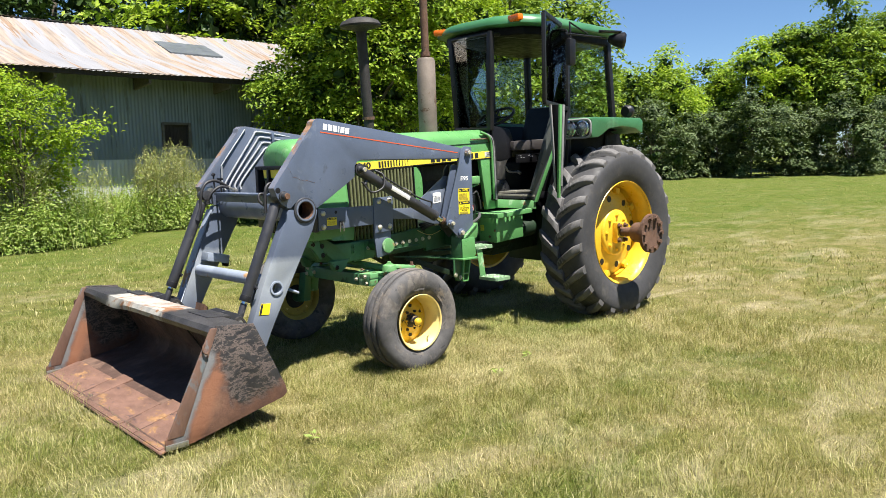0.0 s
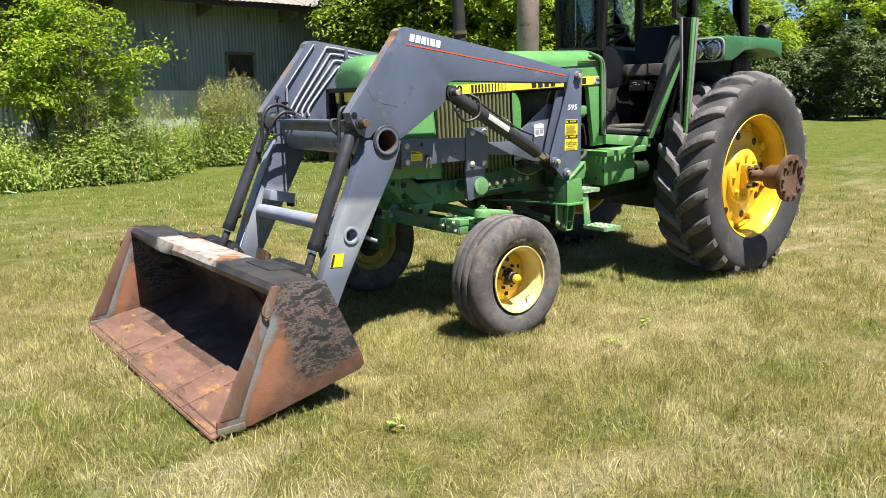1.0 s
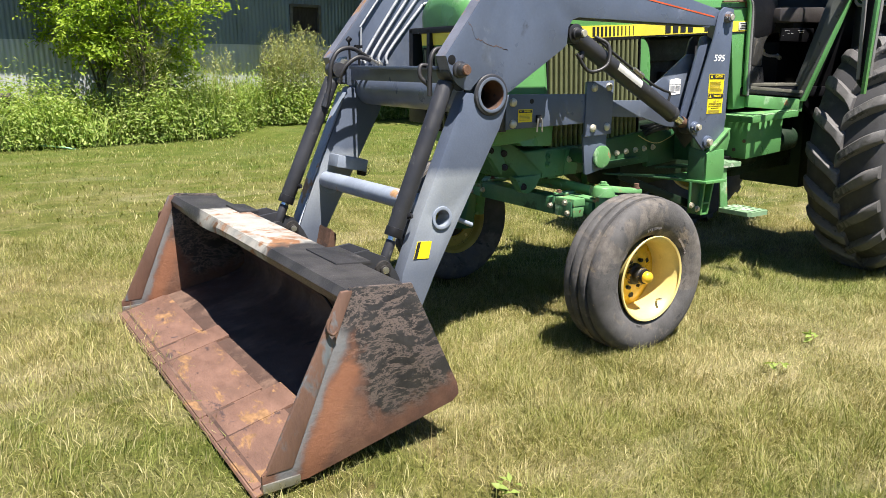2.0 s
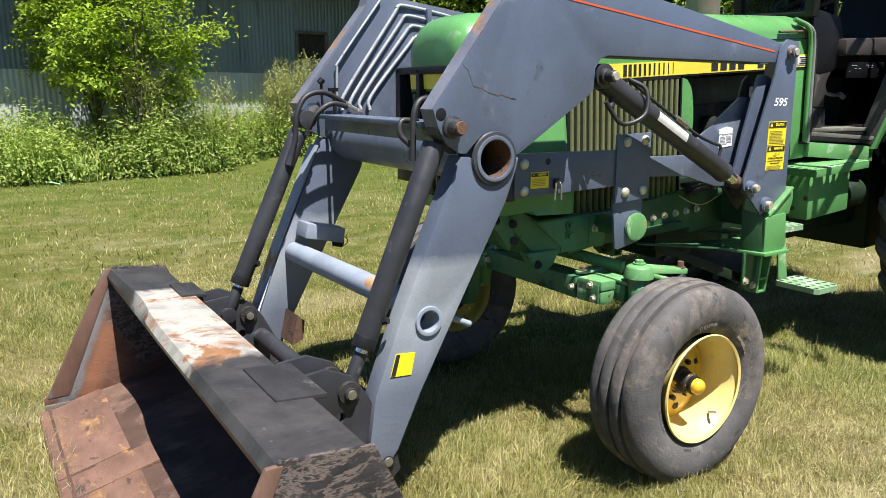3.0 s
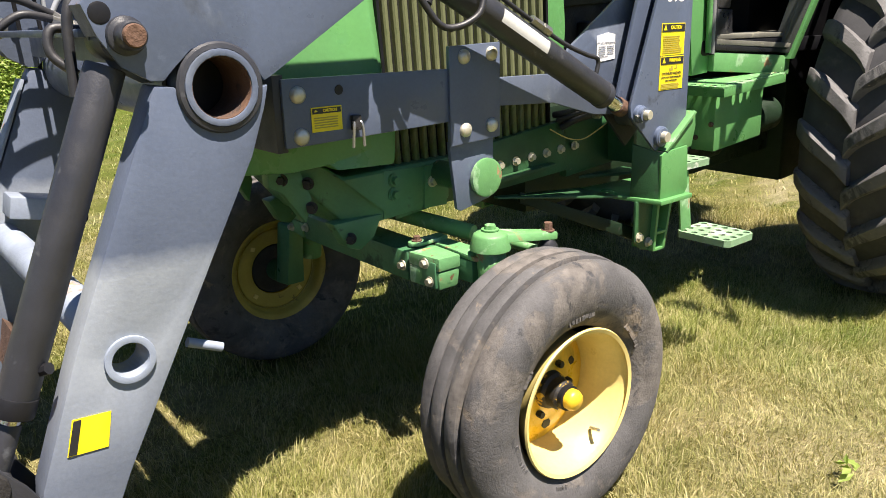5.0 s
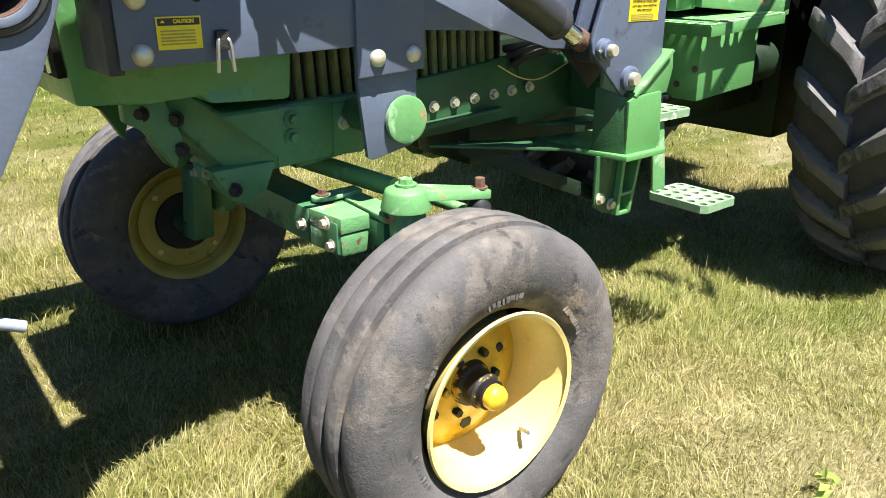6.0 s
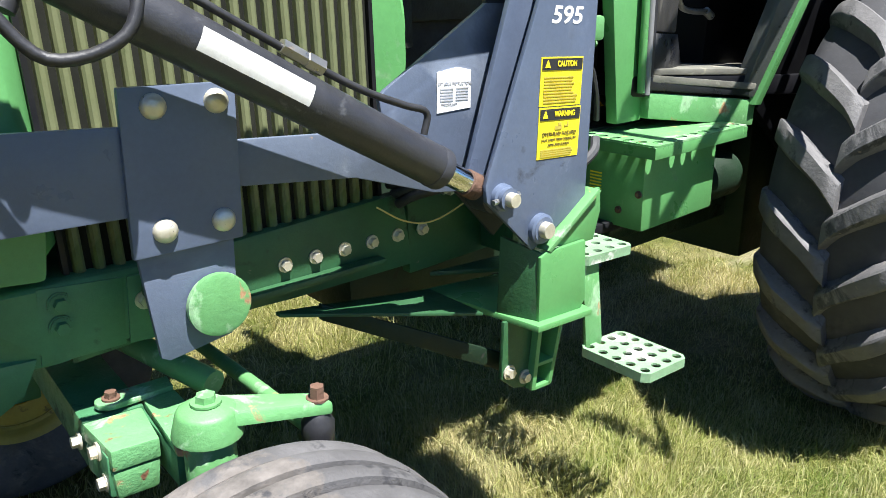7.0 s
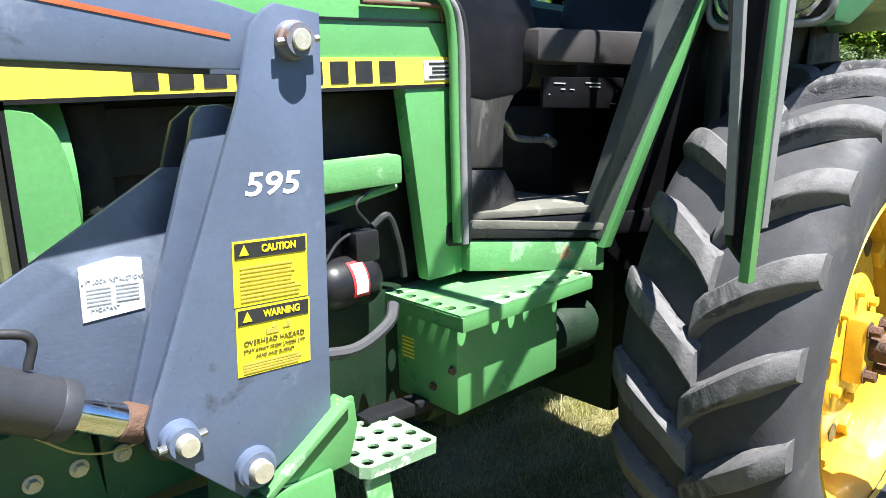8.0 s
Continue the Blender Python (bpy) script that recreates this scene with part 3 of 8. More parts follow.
def rod(bm, a, b, r, r2=None, n=16, caps=True):
    a, b = Vector(a), Vector(b)
    r2 = r if r2 is None else r2
    q = (b - a).to_track_quat("Z", "Y")
    ring = lambda c, k: [bm.verts.new(c + q @ Vector((k * math.cos(2 * math.pi * i / n), k * math.sin(2 * math.pi * i / n), 0))) for i in range(n)]
    va, vb = ring(a, r), ring(b, r2)
    for i in range(n):
        bm.faces.new((va[i], va[(i + 1) % n], vb[(i + 1) % n], vb[i]))
    if caps:
        bm.faces.new(va[::-1])
        bm.faces.new(vb)
    return bm


def pipe(bm, a, b, r, inner, n=28):
    a, b = Vector(a), Vector(b)
    w = (b - a).normalized()
    return lathe(bm, a, w, [(inner, 0), (r, 0), (r, (b - a).length), (inner, (b - a).length), (inner, 0)], n)


def lathe(bm, at, axis, profile, n=48):
    """Turns a profile of (radius, distance along the axis)."""
    at, q = Vector(at), Vector(axis).to_track_quat("Z", "Y")
    rings = []
    for r, d in profile:
        if r < 1e-6:
            rings.append([bm.verts.new(at + q @ Vector((0, 0, d)))])
        else:
            rings.append([bm.verts.new(at + q @ Vector((r * math.cos(2 * math.pi * i / n), r * math.sin(2 * math.pi * i / n), d))) for i in range(n)])
    for a, b in zip(rings, rings[1:]):
        for i in range(n):
            j = (i + 1) % n
            if len(a) > 1 and len(b) > 1:
                bm.faces.new((a[i], a[j], b[j], b[i]))
            elif len(a) > 1:
                bm.faces.new((a[i], a[j], b[0]))
            elif len(b) > 1:
                bm.faces.new((a[0], b[j], b[i]))
    return bm


def smooth_line(pts, steps=6):
    """A curve through the points."""
    p = [Vector(q) for q in pts]
    p = [2 * p[0] - p[1], *p, 2 * p[-1] - p[-2]]
    out = []
    for i in range(1, len(p) - 2):
        for k in range(steps):
            t = k / steps
            a, b, c, d = p[i - 1], p[i], p[i + 1], p[i + 2]
            out.append(0.5 * (2 * b + (c - a) * t + (2 * a - 5 * b + 4 * c - d) * t * t + (3 * b - a - 3 * c + d) * t ** 3))
    out.append(p[-2])
    return out


def tube(bm, pts, r, n=8, r_end=None):
    pts = [Vector(p) for p in pts]
    rings, up = [], None
    for i, p in enumerate(pts):
        d = (pts[min(i + 1, len(pts) - 1)] - pts[max(i - 1, 0)]).normalized()
        if up is None:
            up = d.orthogonal().normalized()
        up = (up - d * up.dot(d)).normalized()
        side = d.cross(up)
        k = r if r_end is None else r + (r_end - r) * i / (len(pts) - 1)
        rings.append([bm.verts.new(p + k * (up * math.cos(2 * math.pi * j / n) + side * math.sin(2 * math.pi * j / n))) for j in range(n)])
    for a, b in zip(rings, rings[1:]):
        for j in range(n):
            bm.faces.new((a[j], a[(j + 1) % n], b[(j + 1) % n], b[j]))
    bm.faces.new(rings[0][::-1])
    bm.faces.new(rings[-1])
    return bm


def bolt(bm, at, axis, r=0.016, h=0.014, washer=True):
    at, axis = Vector(at), Vector(axis).normalized()
    if washer:
        rod(bm, at, at + axis * 0.004, r * 1.45, n=14)
    rod(bm, at + axis * (0.004 if washer else 0), at + axis * (h + 0.004), r, r * 0.94, n=6)
    return bm


def words(name, text, m, size, mat, parent, stretch=1.0, align="CENTER", shear=0.0, bold=0.0):
    """Flat writing in the built-in font at the pose m."""
    cu = bpy.data.curves.new(name, "FONT")
    cu.body, cu.size, cu.extrude, cu.align_x, cu.align_y, cu.shear, cu.offset = text, size, 0.0006, align, "CENTER", shear, bold
    tmp = new(name, cu)
    dg = bpy.context.evaluated_depsgraph_get()
    me = bpy.data.meshes.new_from_object(tmp.evaluated_get(dg))
    bpy.data.objects.remove(tmp)
    bpy.data.curves.remove(cu)
    bm = B()
    bm.from_mesh(me)
    bpy.data.meshes.remove(me)
    bm.transform(m @ Matrix.Diagonal((stretch, 1, 1, 1)))
    return part(name, bm, mat, parent)


def mesh_of(name, verts, faces, mat):
    me = bpy.data.meshes.new(name)
    me.from_pydata(verts, [], faces)
    me.materials.append(mat)
    me.update()
    return me


SIDE = pose(0, 0, 0, 90, 0, 0)      # turns flat writing up to face the viewer's side


# ---- ground ----
def rise(x, y):
    """The field lies level round the tractor and climbs gently behind it."""
    s = (x + 3.57) * 0.684 + (y + 5.22) * 0.729 - 10.0
    soft = 0.5 * (s + math.sqrt(s * s + 16.0))
    return 0.026 * (soft - 0.5 * (math.sqrt(100 + 16.0) - 10.0)) * (1 if soft < 60 else 60 / soft)


def lumps(x, y):
    return 0.022 * noise.noise((x * 0.6, y * 0.6, 3.1)) + 0.010 * noise.noise((x * 2.3, y * 2.3, 7.7))


gx = np.concatenate([np.linspace(-400, -14, 14), np.linspace(-12, 14, 131), np.linspace(16, 60, 23), np.linspace(70, 500, 14)])
gy = np.concatenate([np.linspace(-400, -14, 14), np.linspace(-12, 16, 141), np.linspace(18, 60, 22), np.linspace(70, 500, 14)])
g_verts = [(x, y, rise(x, y) + lumps(x, y) * (1 if abs(x) < 16 and abs(y) < 18 else 0.3)) for y in gy for x in gx]
g_n = len(gx)
g_faces = [(j * g_n + i, j * g_n + i + 1, (j + 1) * g_n + i + 1, (j + 1) * g_n + i) for j in range(len(gy) - 1) for i in range(g_n - 1)]
g_me = mesh_of("ground", g_verts, g_faces, soil)
g_me.shade_smooth()
tagged(new("ground", g_me), "mown lawn of mixed green and dry straw grass", "lawn", kind="structure")


# ---- tractor ----
tractor = thing("tractor", (1.3, CY, 0.0), "green and yellow farm tractor with cab on grass", "tractor")
HL, HR = -0.455, -0.035     # hood sides
T = dict(tilt=True)


def mirrored(y):
    return 2 * CY - y


# hood: a rounded shell over the engine
def hood_section(x, drop, pull):
    top, edge, low = 1.795 - drop, 1.735 - drop, 1.575
    l, r = HL + pull, HR - pull
    return [(x, l, low), (x, l, edge - 0.03), (x, l + 0.012, edge), (x, l + 0.05, top - 0.022), (x, l + 0.12, top),
            (x, r - 0.12, top), (x, r - 0.05, top - 0.022), (x, r - 0.012, edge), (x, r, edge - 0.03), (x, r, low)]


bm = B()
secs = [hood_section(x, d, p) for x, d, p in ((-0.535, 0.10, 0.05), (-0.525, 0.055, 0.022), (-0.49, 0.022, 0.008), (-0.42, 0.004, 0.0), (0.2, 0.0, 0.0), (0.9, 0.010, 0.0), (1.655, 0.022, 0.0))]
rings = [[bm.verts.new(p) for p in s] for s in secs]
for a, b in zip(rings, rings[1:]):
    for i in range(9):
        bm.faces.new((a[i], a[i + 1], b[i + 1], b[i]))
bm.faces.new(rings[0][::-1])
bm.faces.new(rings[-1])
hood = part("hood", bm, green, tractor, "rounded green hood", smooth=50, **T)
part("hood_seam", box(B(), 1.05, 1.652, HL - 0.004, HL, 1.652, 1.657), black, hood, **T)
bm = B()
rod(bm, (1.36, HL - 0.010, 1.690), (1.62, HL - 0.010, 1.690), 0.006)
rod(bm, (1.59, HL - 0.010, 1.690), (1.60, HL - 0.004, 1.655), 0.005)
part("hood_latch", bm, rust_iron, hood, **T)
# yellow stripe with dark lettering shapes
part("stripe", box(B(), -0.50, 1.655, HL - 0.005, HL + 0.02, 1.513, 1.575), stripe_yellow, tractor, "yellow side stripe with dark print", **T)
part("stripe_edge", box(B(), -0.50, 1.655, HL - 0.007, HL + 0.02, 1.505, 1.513), black, tractor, **T)
words("model_number", "4240", TILT @ pose(0.115, HL - 0.0062, 1.544) @ SIDE, 0.066, ink, tractor, 1.35, bold=0.002)
for i in range(11):
    w = 0.020 - 0.0016 * i
    x = 0.285 + 0.031 * i
    part("stripe_bar", box(B(), x, x + w, HL - 0.0065, HL - 0.004, 1.519, 1.569), ink, tractor, **T)
# brand lettering drawn as plain blocks
for i in range(9):
    if i == 4:
        continue
    x = 0.86 + 0.0655 * i + (0.02 if i > 3 else 0)
    part("brand_block", box(B(), x, x + 0.046, HL - 0.0065, HL - 0.004, 1.521, 1.567), ink, tractor, **T)
plq = part("dealer_plate", box(B(), 1.535, 1.645, HL - 0.0075, HL - 0.004, 1.521, 1.567), decal_dim, tractor, "small pale dealer plate", bevel=0.002, **T)
bm = B()
for z, a, b in ((1.560, 1.55, 1.63), (1.549, 1.56, 1.62), (1.540, 1.56, 1.61), (1.530, 1.55, 1.63)):
    box(bm, a, b, HL - 0.0085, HL - 0.007, z - 0.0026, z + 0.0026)
part("print_bars", bm, ink, plq, **T)

# nose and front panel
bm = B()
hull(bm, [(-0.515, HL + 0.02, 1.02), (-0.40, -0.532, 1.02), (-0.075, -0.534, 1.02), (-0.040, HL, 1.02), (-0.040, HR - 0.004, 1.02), (-0.515, HR - 0.004, 1.02)],
     [(-0.525, HL + 0.01, 1.572), (-0.44, HL - 0.002, 1.572), (-0.075, HL - 0.003, 1.572), (-0.040, HL, 1.572), (-0.040, HR - 0.004, 1.572), (-0.525, HR - 0.004, 1.572)])
part("nose_panel", bm, green, tractor, "green side panel of the nose", bevel=0.012, **T)
part("nose_band", box(B(), -0.532, -0.50, HL + 0.02, HR - 0.02, 1.51, 1.575), stripe_yellow, tractor, **T)
bm = B()
box(bm, -0.535, -0.515, HL + 0.03, HR - 0.03, 1.08, 1.50)
part("front_screen", bm, grille_dark, tractor, "dark front screen", bevel=0.004, **T)
bm = B()
for i in range(7):
    y = HL + 0.06 + 0.048 * i
    box(bm, -0.545, -0.533, y, y + 0.012, 1.09, 1.49)
part("front_bars", bm, grille_rib, tractor, **T)

# ribbed side screens
for side, out in ((HL, -1), (HR, 1)):
    scr = part("side_screen", box(B(), -0.035, 0.65, min(side, side - out * 0.03), max(side, side - out * 0.03), 0.94, 1.505), grille_dark, tractor, "dusty ribbed side screen", **T)
    bm = B()
    for a, b, c, d in ((-0.040, 0.655, 1.497, 1.511), (-0.040, 0.655, 0.935, 0.947), (-0.042, -0.032, 0.935, 1.511), (0.645, 0.655, 0.935, 1.511)):
        box(bm, a, b, side - 0.012, side + 0.012, c, d)
    part("screen_frame", bm, black, scr, **T)
    rib = B()
    plate(rib, [(0, 0), (0.022, 0), (0.020, 0.012), (0.015, 0.017), (0.007, 0.017), (0.002, 0.012)], 0.948, 1.495, axis="z")
    me = finish(rib, "rib", grille_rib, smooth=20)
    for i in range(19):
        r_ob = new("rib", me)
        x = -0.024 + 0.0352 * i
        place = TILT @ pose(x, side, 0) @ Matrix.Diagonal((1, out, 1, 1))
        r_ob.matrix_basis = Matrix.Translation(-tractor.location) @ place
        r_ob.parent = scr

# engine bay
bm = B()
box(bm, 0.60, 1.62, CY - 0.08, CY + 0.12, 0.95, 1.50)
box(bm, 0.70, 1.30, CY - 0.11, CY + 0.13, 1.36, 1.49)
rod(bm, (0.80, CY - 0.09, 1.30), (0.80, CY - 0.09, 1.50), 0.05)
rod(bm, (1.0, CY - 0.10, 1.02), (1.0, CY - 0.10, 1.30), 0.04)
box(bm, 0.90, 1.35, CY - 0.13, CY - 0.05, 1.12, 1.20)
part("engine", bm, engine_mat, tractor, "dark grimy engine behind the side screen", bevel=0.012, **T)
bm = B()
lathe(bm, (0.755, CY, 1.36), (-1, 0, 0), [(0.215, 0.0), (0.218, 0.05), (0.21, 0.10), (0.19, 0.125)], 40)
bmesh.ops.scale(bm, vec=(1, 0.95, 1), space=Matrix.Translation((-0.755, -CY, -1.36)), verts=bm.verts)
part("fan_shroud", bm, green, tractor, "rounded green fan shroud", smooth=60, **T)
bm = B()
rim = [(0.655, 1.17)] + [(p.x, p.z) for p in smooth_line([(0.735, 0, 1.17), (0.752, 0, 1.27), (0.750, 0, 1.37), (0.733, 0, 1.455), (0.70, 0, 1.50)], 5)] + [(0.655, 1.512)]
for k, (g, y) in enumerate(((0.93, HL - 0.004), (0.985, HL + 0.010), (1.0, HL + 0.03), (1.0, HL + 0.10))):
    ring = [bm.verts.new((0.655 + (x - 0.655) * g, y, 1.34 + (z - 1.34) * g)) for x, z in rim]
    if k:
        for i in range(len(ring)):
            bm.faces.new((last[i], last[(i + 1) % len(ring)], ring[(i + 1) % len(ring)], ring[i]))
    else:
        bm.faces.new(ring)
    last = ring
part("shroud_guard", bm, green, tractor, "curved green guard behind the screen", smooth=28, **T)
part("manifold_bar", box(B(), 1.10, 1.475, HL + 0.01, HL + 0.07, 1.285, 1.355), green_worn, tractor, "pale green rail across the engine", bevel=0.012, **T)
bm = B()
tube(bm, smooth_line([(1.10, HL + 0.05, 1.235), (1.25, HL + 0.04, 1.245), (1.48, HL + 0.05, 1.275)]), 0.010)
part("fuel_line", bm, green_worn, tractor, **T)
bm = B()
lathe(bm, (1.40, HL + 0.06, 1.065), (-1, 0, 0), [(0.0, 0.0), (0.05, 0.0), (0.062, 0.02), (0.062, 0.12), (0.056, 0.145), (0.035, 0.165), (0.0, 0.17)], 26)
mot = part("starter_motor", bm, black, tractor, "black cylindrical starter motor", smooth=50, **T)
bm = B()
box(bm, 1.335, 1.405, HL + 0.02, HL + 0.09, 1.11, 1.185)
part("solenoid", bm, black, mot, bevel=0.01, **T)
for nm, m, x0, w, r, lim, low in (("motor_label", red_label, 1.352, 0.045, 0.0635, 0.030, 1.035), ("label_patch", decal_white, 1.347, 0.033, 0.0642, 0.024, 1.045)):
    bm = B()
    lathe(bm, (x0, HL + 0.06, 1.065), (-1, 0, 0), [(r, 0.0), (r, w)], 48)
    bmesh.ops.delete(bm, geom=[v for v in bm.verts if v.co.y > HL + lim or v.co.z < low], context="VERTS")
    part(nm, bm, m, mot, "red and white label", **T)
bm = B()
tube(bm, smooth_line([(1.40, HL + 0.04, 1.19), (1.44, HL + 0.03, 1.21), (1.47, HL + 0.03, 1.13), (1.49, HL + 0.04, 1.05)]), 0.009)
part("cable", bm, black_rubber, tractor, **T)
bm = B()
tube(bm, smooth_line([(1.36, HL + 0.04, 1.19), (1.30, HL + 0.05, 1.16), (1.22, HL + 0.04, 1.08), (1.16, HL + 0.05, 1.05)]), 0.004)
part("cable", bm, black_rubber, tractor, **T)
bm = B()
tube(bm, smooth_line([(1.38, HL + 0.03, 1.2), (1.34, HL + 0.02, 1.25), (1.40, HL + 0.03, 1.285)]), 0.004)
part("cable", bm, black_rubber, tractor, **T)
part("cowl_panel", plate(B(), [(1.475, 1.513), (1.658, 1.513), (1.652, 1.035), (1.535, 1.035)], HL - 0.003, HL + 0.04), green, tractor, "upright green cowl panel", bevel=0.006, **T)

# frame rails with bolts
for y0, y1 in ((-0.49, -0.455), (-0.035, 0.0)):
    part("frame_rail", plate(B(), [(-0.06, 0.945), (0.20, 0.957), (0.70, 0.985), (0.72, 0.80), (0.40, 0.80), (0.12, 0.81), (-0.06, 0.80)], y0, y1), green_grimy_shade, tractor, "green side rail with a row of bolts", bevel=0.006, **T)
bm = B()
box(bm, 0.20, 0.62, -0.525, -0.49, 0.832, 0.848)
part("rail_ledge", bm, green_grimy_shade, tractor, bevel=0.004, **T)
part("rail_rear", plate(B(), [(0.72, 0.985), (1.10, 1.0), (1.10, 0.78), (0.72, 0.77)], -0.478, -0.445), green_grimy_shade, tractor, "green rear end of the side rail", bevel=0.005, **T)
part("rail_stay", box(B(), 0.955, 0.975, -0.60, -0.478, 0.79, 0.965), green_grimy_shade, tractor, bevel=0.004, **T)
for x in (0.379, 0.454, 0.529, 0.604, 0.678, 0.752):
    part("rail_bolt", bolt(B(), (x, -0.49, 0.884), (0, -1, 0), 0.0115, 0.012), zinc, tractor, **T)
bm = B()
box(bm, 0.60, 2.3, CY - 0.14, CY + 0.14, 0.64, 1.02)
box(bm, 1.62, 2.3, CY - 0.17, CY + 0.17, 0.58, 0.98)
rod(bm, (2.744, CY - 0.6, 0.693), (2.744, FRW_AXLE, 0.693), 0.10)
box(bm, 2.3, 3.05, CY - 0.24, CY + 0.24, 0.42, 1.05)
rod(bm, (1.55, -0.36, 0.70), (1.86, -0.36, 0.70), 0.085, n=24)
part("transmission", bm, underbody_shade_green, tractor, "oily blackened gearbox housing", bevel=0.02, **T)
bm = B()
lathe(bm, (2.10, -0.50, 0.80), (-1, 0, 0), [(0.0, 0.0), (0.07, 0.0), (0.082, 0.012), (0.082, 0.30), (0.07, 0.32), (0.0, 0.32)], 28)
part("filter_can", bm, underbody_shade_green, tractor, "dark cylindrical filter housing", **T)
bm = B()
tube(bm, smooth_line([(1.16, -0.50, 0.955), (1.26, -0.52, 0.95), (1.35, -0.52, 0.985), (1.385, -0.50, 1.02)]), 0.014)
part("drain_hose", bm, old_hose, tractor, "dull grey hose", **T)
bm = B()
rod(bm, (1.94, -0.50, 0.90), (1.95, -0.49, 1.02), 0.012)
rod(bm, (1.94, -0.47, 0.88), (1.95, -0.50, 0.93), 0.02)
part("coupler", bm, steel, tractor, **T)

# front casting and axle
bm = B()
hull(bm, [(-0.40, -0.42, 1.05), (-0.285, -0.50, 0.955), (0.10, -0.50, 0.965), (0.10, -0.50, 0.83), (-0.13, -0.50, 0.81), (-0.25, -0.47, 0.79), (-0.38, -0.42, 0.93)],
     [(x, mirrored(y), z) for x, y, z in [(-0.40, -0.42, 1.05), (-0.285, -0.50, 0.955), (0.10, -0.50, 0.965), (0.10, -0.50, 0.83), (-0.13, -0.50, 0.81), (-0.25, -0.47, 0.79), (-0.38, -0.42, 0.93)]])
part("front_casting", bm, green_cast, tractor, "heavy green front casting", bevel=0.010)
bm = B()
shell = [(-0.47, -0.44, 1.22), (-0.44, -0.46, 1.085), (-0.325, -0.546, 0.985), (-0.138, -0.550, 0.978), (-0.110, -0.538, 1.22)]
hull(bm, shell, [(x, mirrored(y), z) for x, y, z in shell])
part("radiator_shell", bm, green, tractor, "green lower nose shell", bevel=0.015)
for s in (0, 1):
    y = mirrored if s else (lambda v: v)
    o = 1 if s else -1
    bm = B()
    hull(bm, [(-0.475, y(-0.415), 1.045), (-0.405, y(-0.435), 1.035), (-0.365, y(-0.455), 0.90), (-0.385, y(-0.45), 0.83), (-0.44, y(-0.43), 0.92), (-0.475, y(-0.415), 0.94)],
         [(-0.475, y(-0.375), 1.045), (-0.405, y(-0.395), 1.035), (-0.365, y(-0.415), 0.90), (-0.385, y(-0.41), 0.83), (-0.44, y(-0.39), 0.92), (-0.475, y(-0.375), 0.94)])
    part("pivot_bracket", bm, green_cast, tractor, "green axle pivot bracket", bevel=0.006)
    bm = B()
    hull(bm, [(-0.32, y(-0.48), 0.82), (-0.16, y(-0.505), 0.83), (-0.19, y(-0.50), 0.76), (-0.235, y(-0.49), 0.725), (-0.275, y(-0.485), 0.74)], [(-0.32, y(-0.42), 0.82), (-0.16, y(-0.44), 0.83), (-0.19, y(-0.44), 0.76), (-0.235, y(-0.43), 0.725), (-0.275, y(-0.425), 0.74)])
    part("pivot_boss", bm, green_cast, tractor, "green axle pivot boss", bevel=0.012)
    for x, yy_, z, m in ((-0.45, -0.425, 1.01, engine_mat), (-0.44, -0.425, 0.96, engine_mat), (-0.374, -0.452, 0.945, engine_mat), (-0.370, -0.456, 0.875, engine_mat), (-0.268, -0.488, 0.770, engine_mat), (-0.119, -0.510, 0.924, green_cast), (-0.121, -0.510, 0.881, green_cast), (0.025, -0.508, 0.899, zinc)):
        part("casting_bolt", bolt(B(), (x, y(yy_), z), (-0.9 * (x < -0.2), o, 0), 0.0125, 0.013), m, tractor)
    bm = B()
    plate(bm, [(-0.152, 0.955), (-0.008, 0.950), (-0.014, 0.818), (-0.160, 0.812)], min(y(-0.506), y(-0.495)), max(y(-0.506), y(-0.495)))
    part("casting_plate", bm, green_cast, tractor, bevel=0.003)
    bm = B()
    plate(bm, [(-0.002, 0.950), (0.085, 0.947), (0.082, 0.816), (-0.008, 0.818)], min(y(-0.508), y(-0.495)), max(y(-0.508), y(-0.495)))
    part("casting_end", bm, green_cast, tractor, bevel=0.003)
    bm = B()
    rod(bm, (-0.119, y(-0.505), 0.924), (-0.119, y(-0.511), 0.924), 0.021, n=18)
    rod(bm, (-0.121, y(-0.505), 0.881), (-0.121, y(-0.511), 0.881), 0.021, n=18)
    part("casting_pad", bm, green_cast, tractor)
bm = B()
box(bm, -0.120, -0.010, -0.56, mirrored(-0.56), 0.622, 0.712)
hull(bm, [(-0.117, -0.69, 0.626), (-0.036, -0.69, 0.626), (-0.036, -0.565, 0.626), (-0.117, -0.565, 0.626)], [(-0.117, -0.69, 0.706), (-0.036, -0.69, 0.706), (-0.036, -0.565, 0.706), (-0.117, -0.565, 0.706)])
axle = part("front_axle", bm, green_cast, tractor, "green box-section front axle", bevel=0.006)
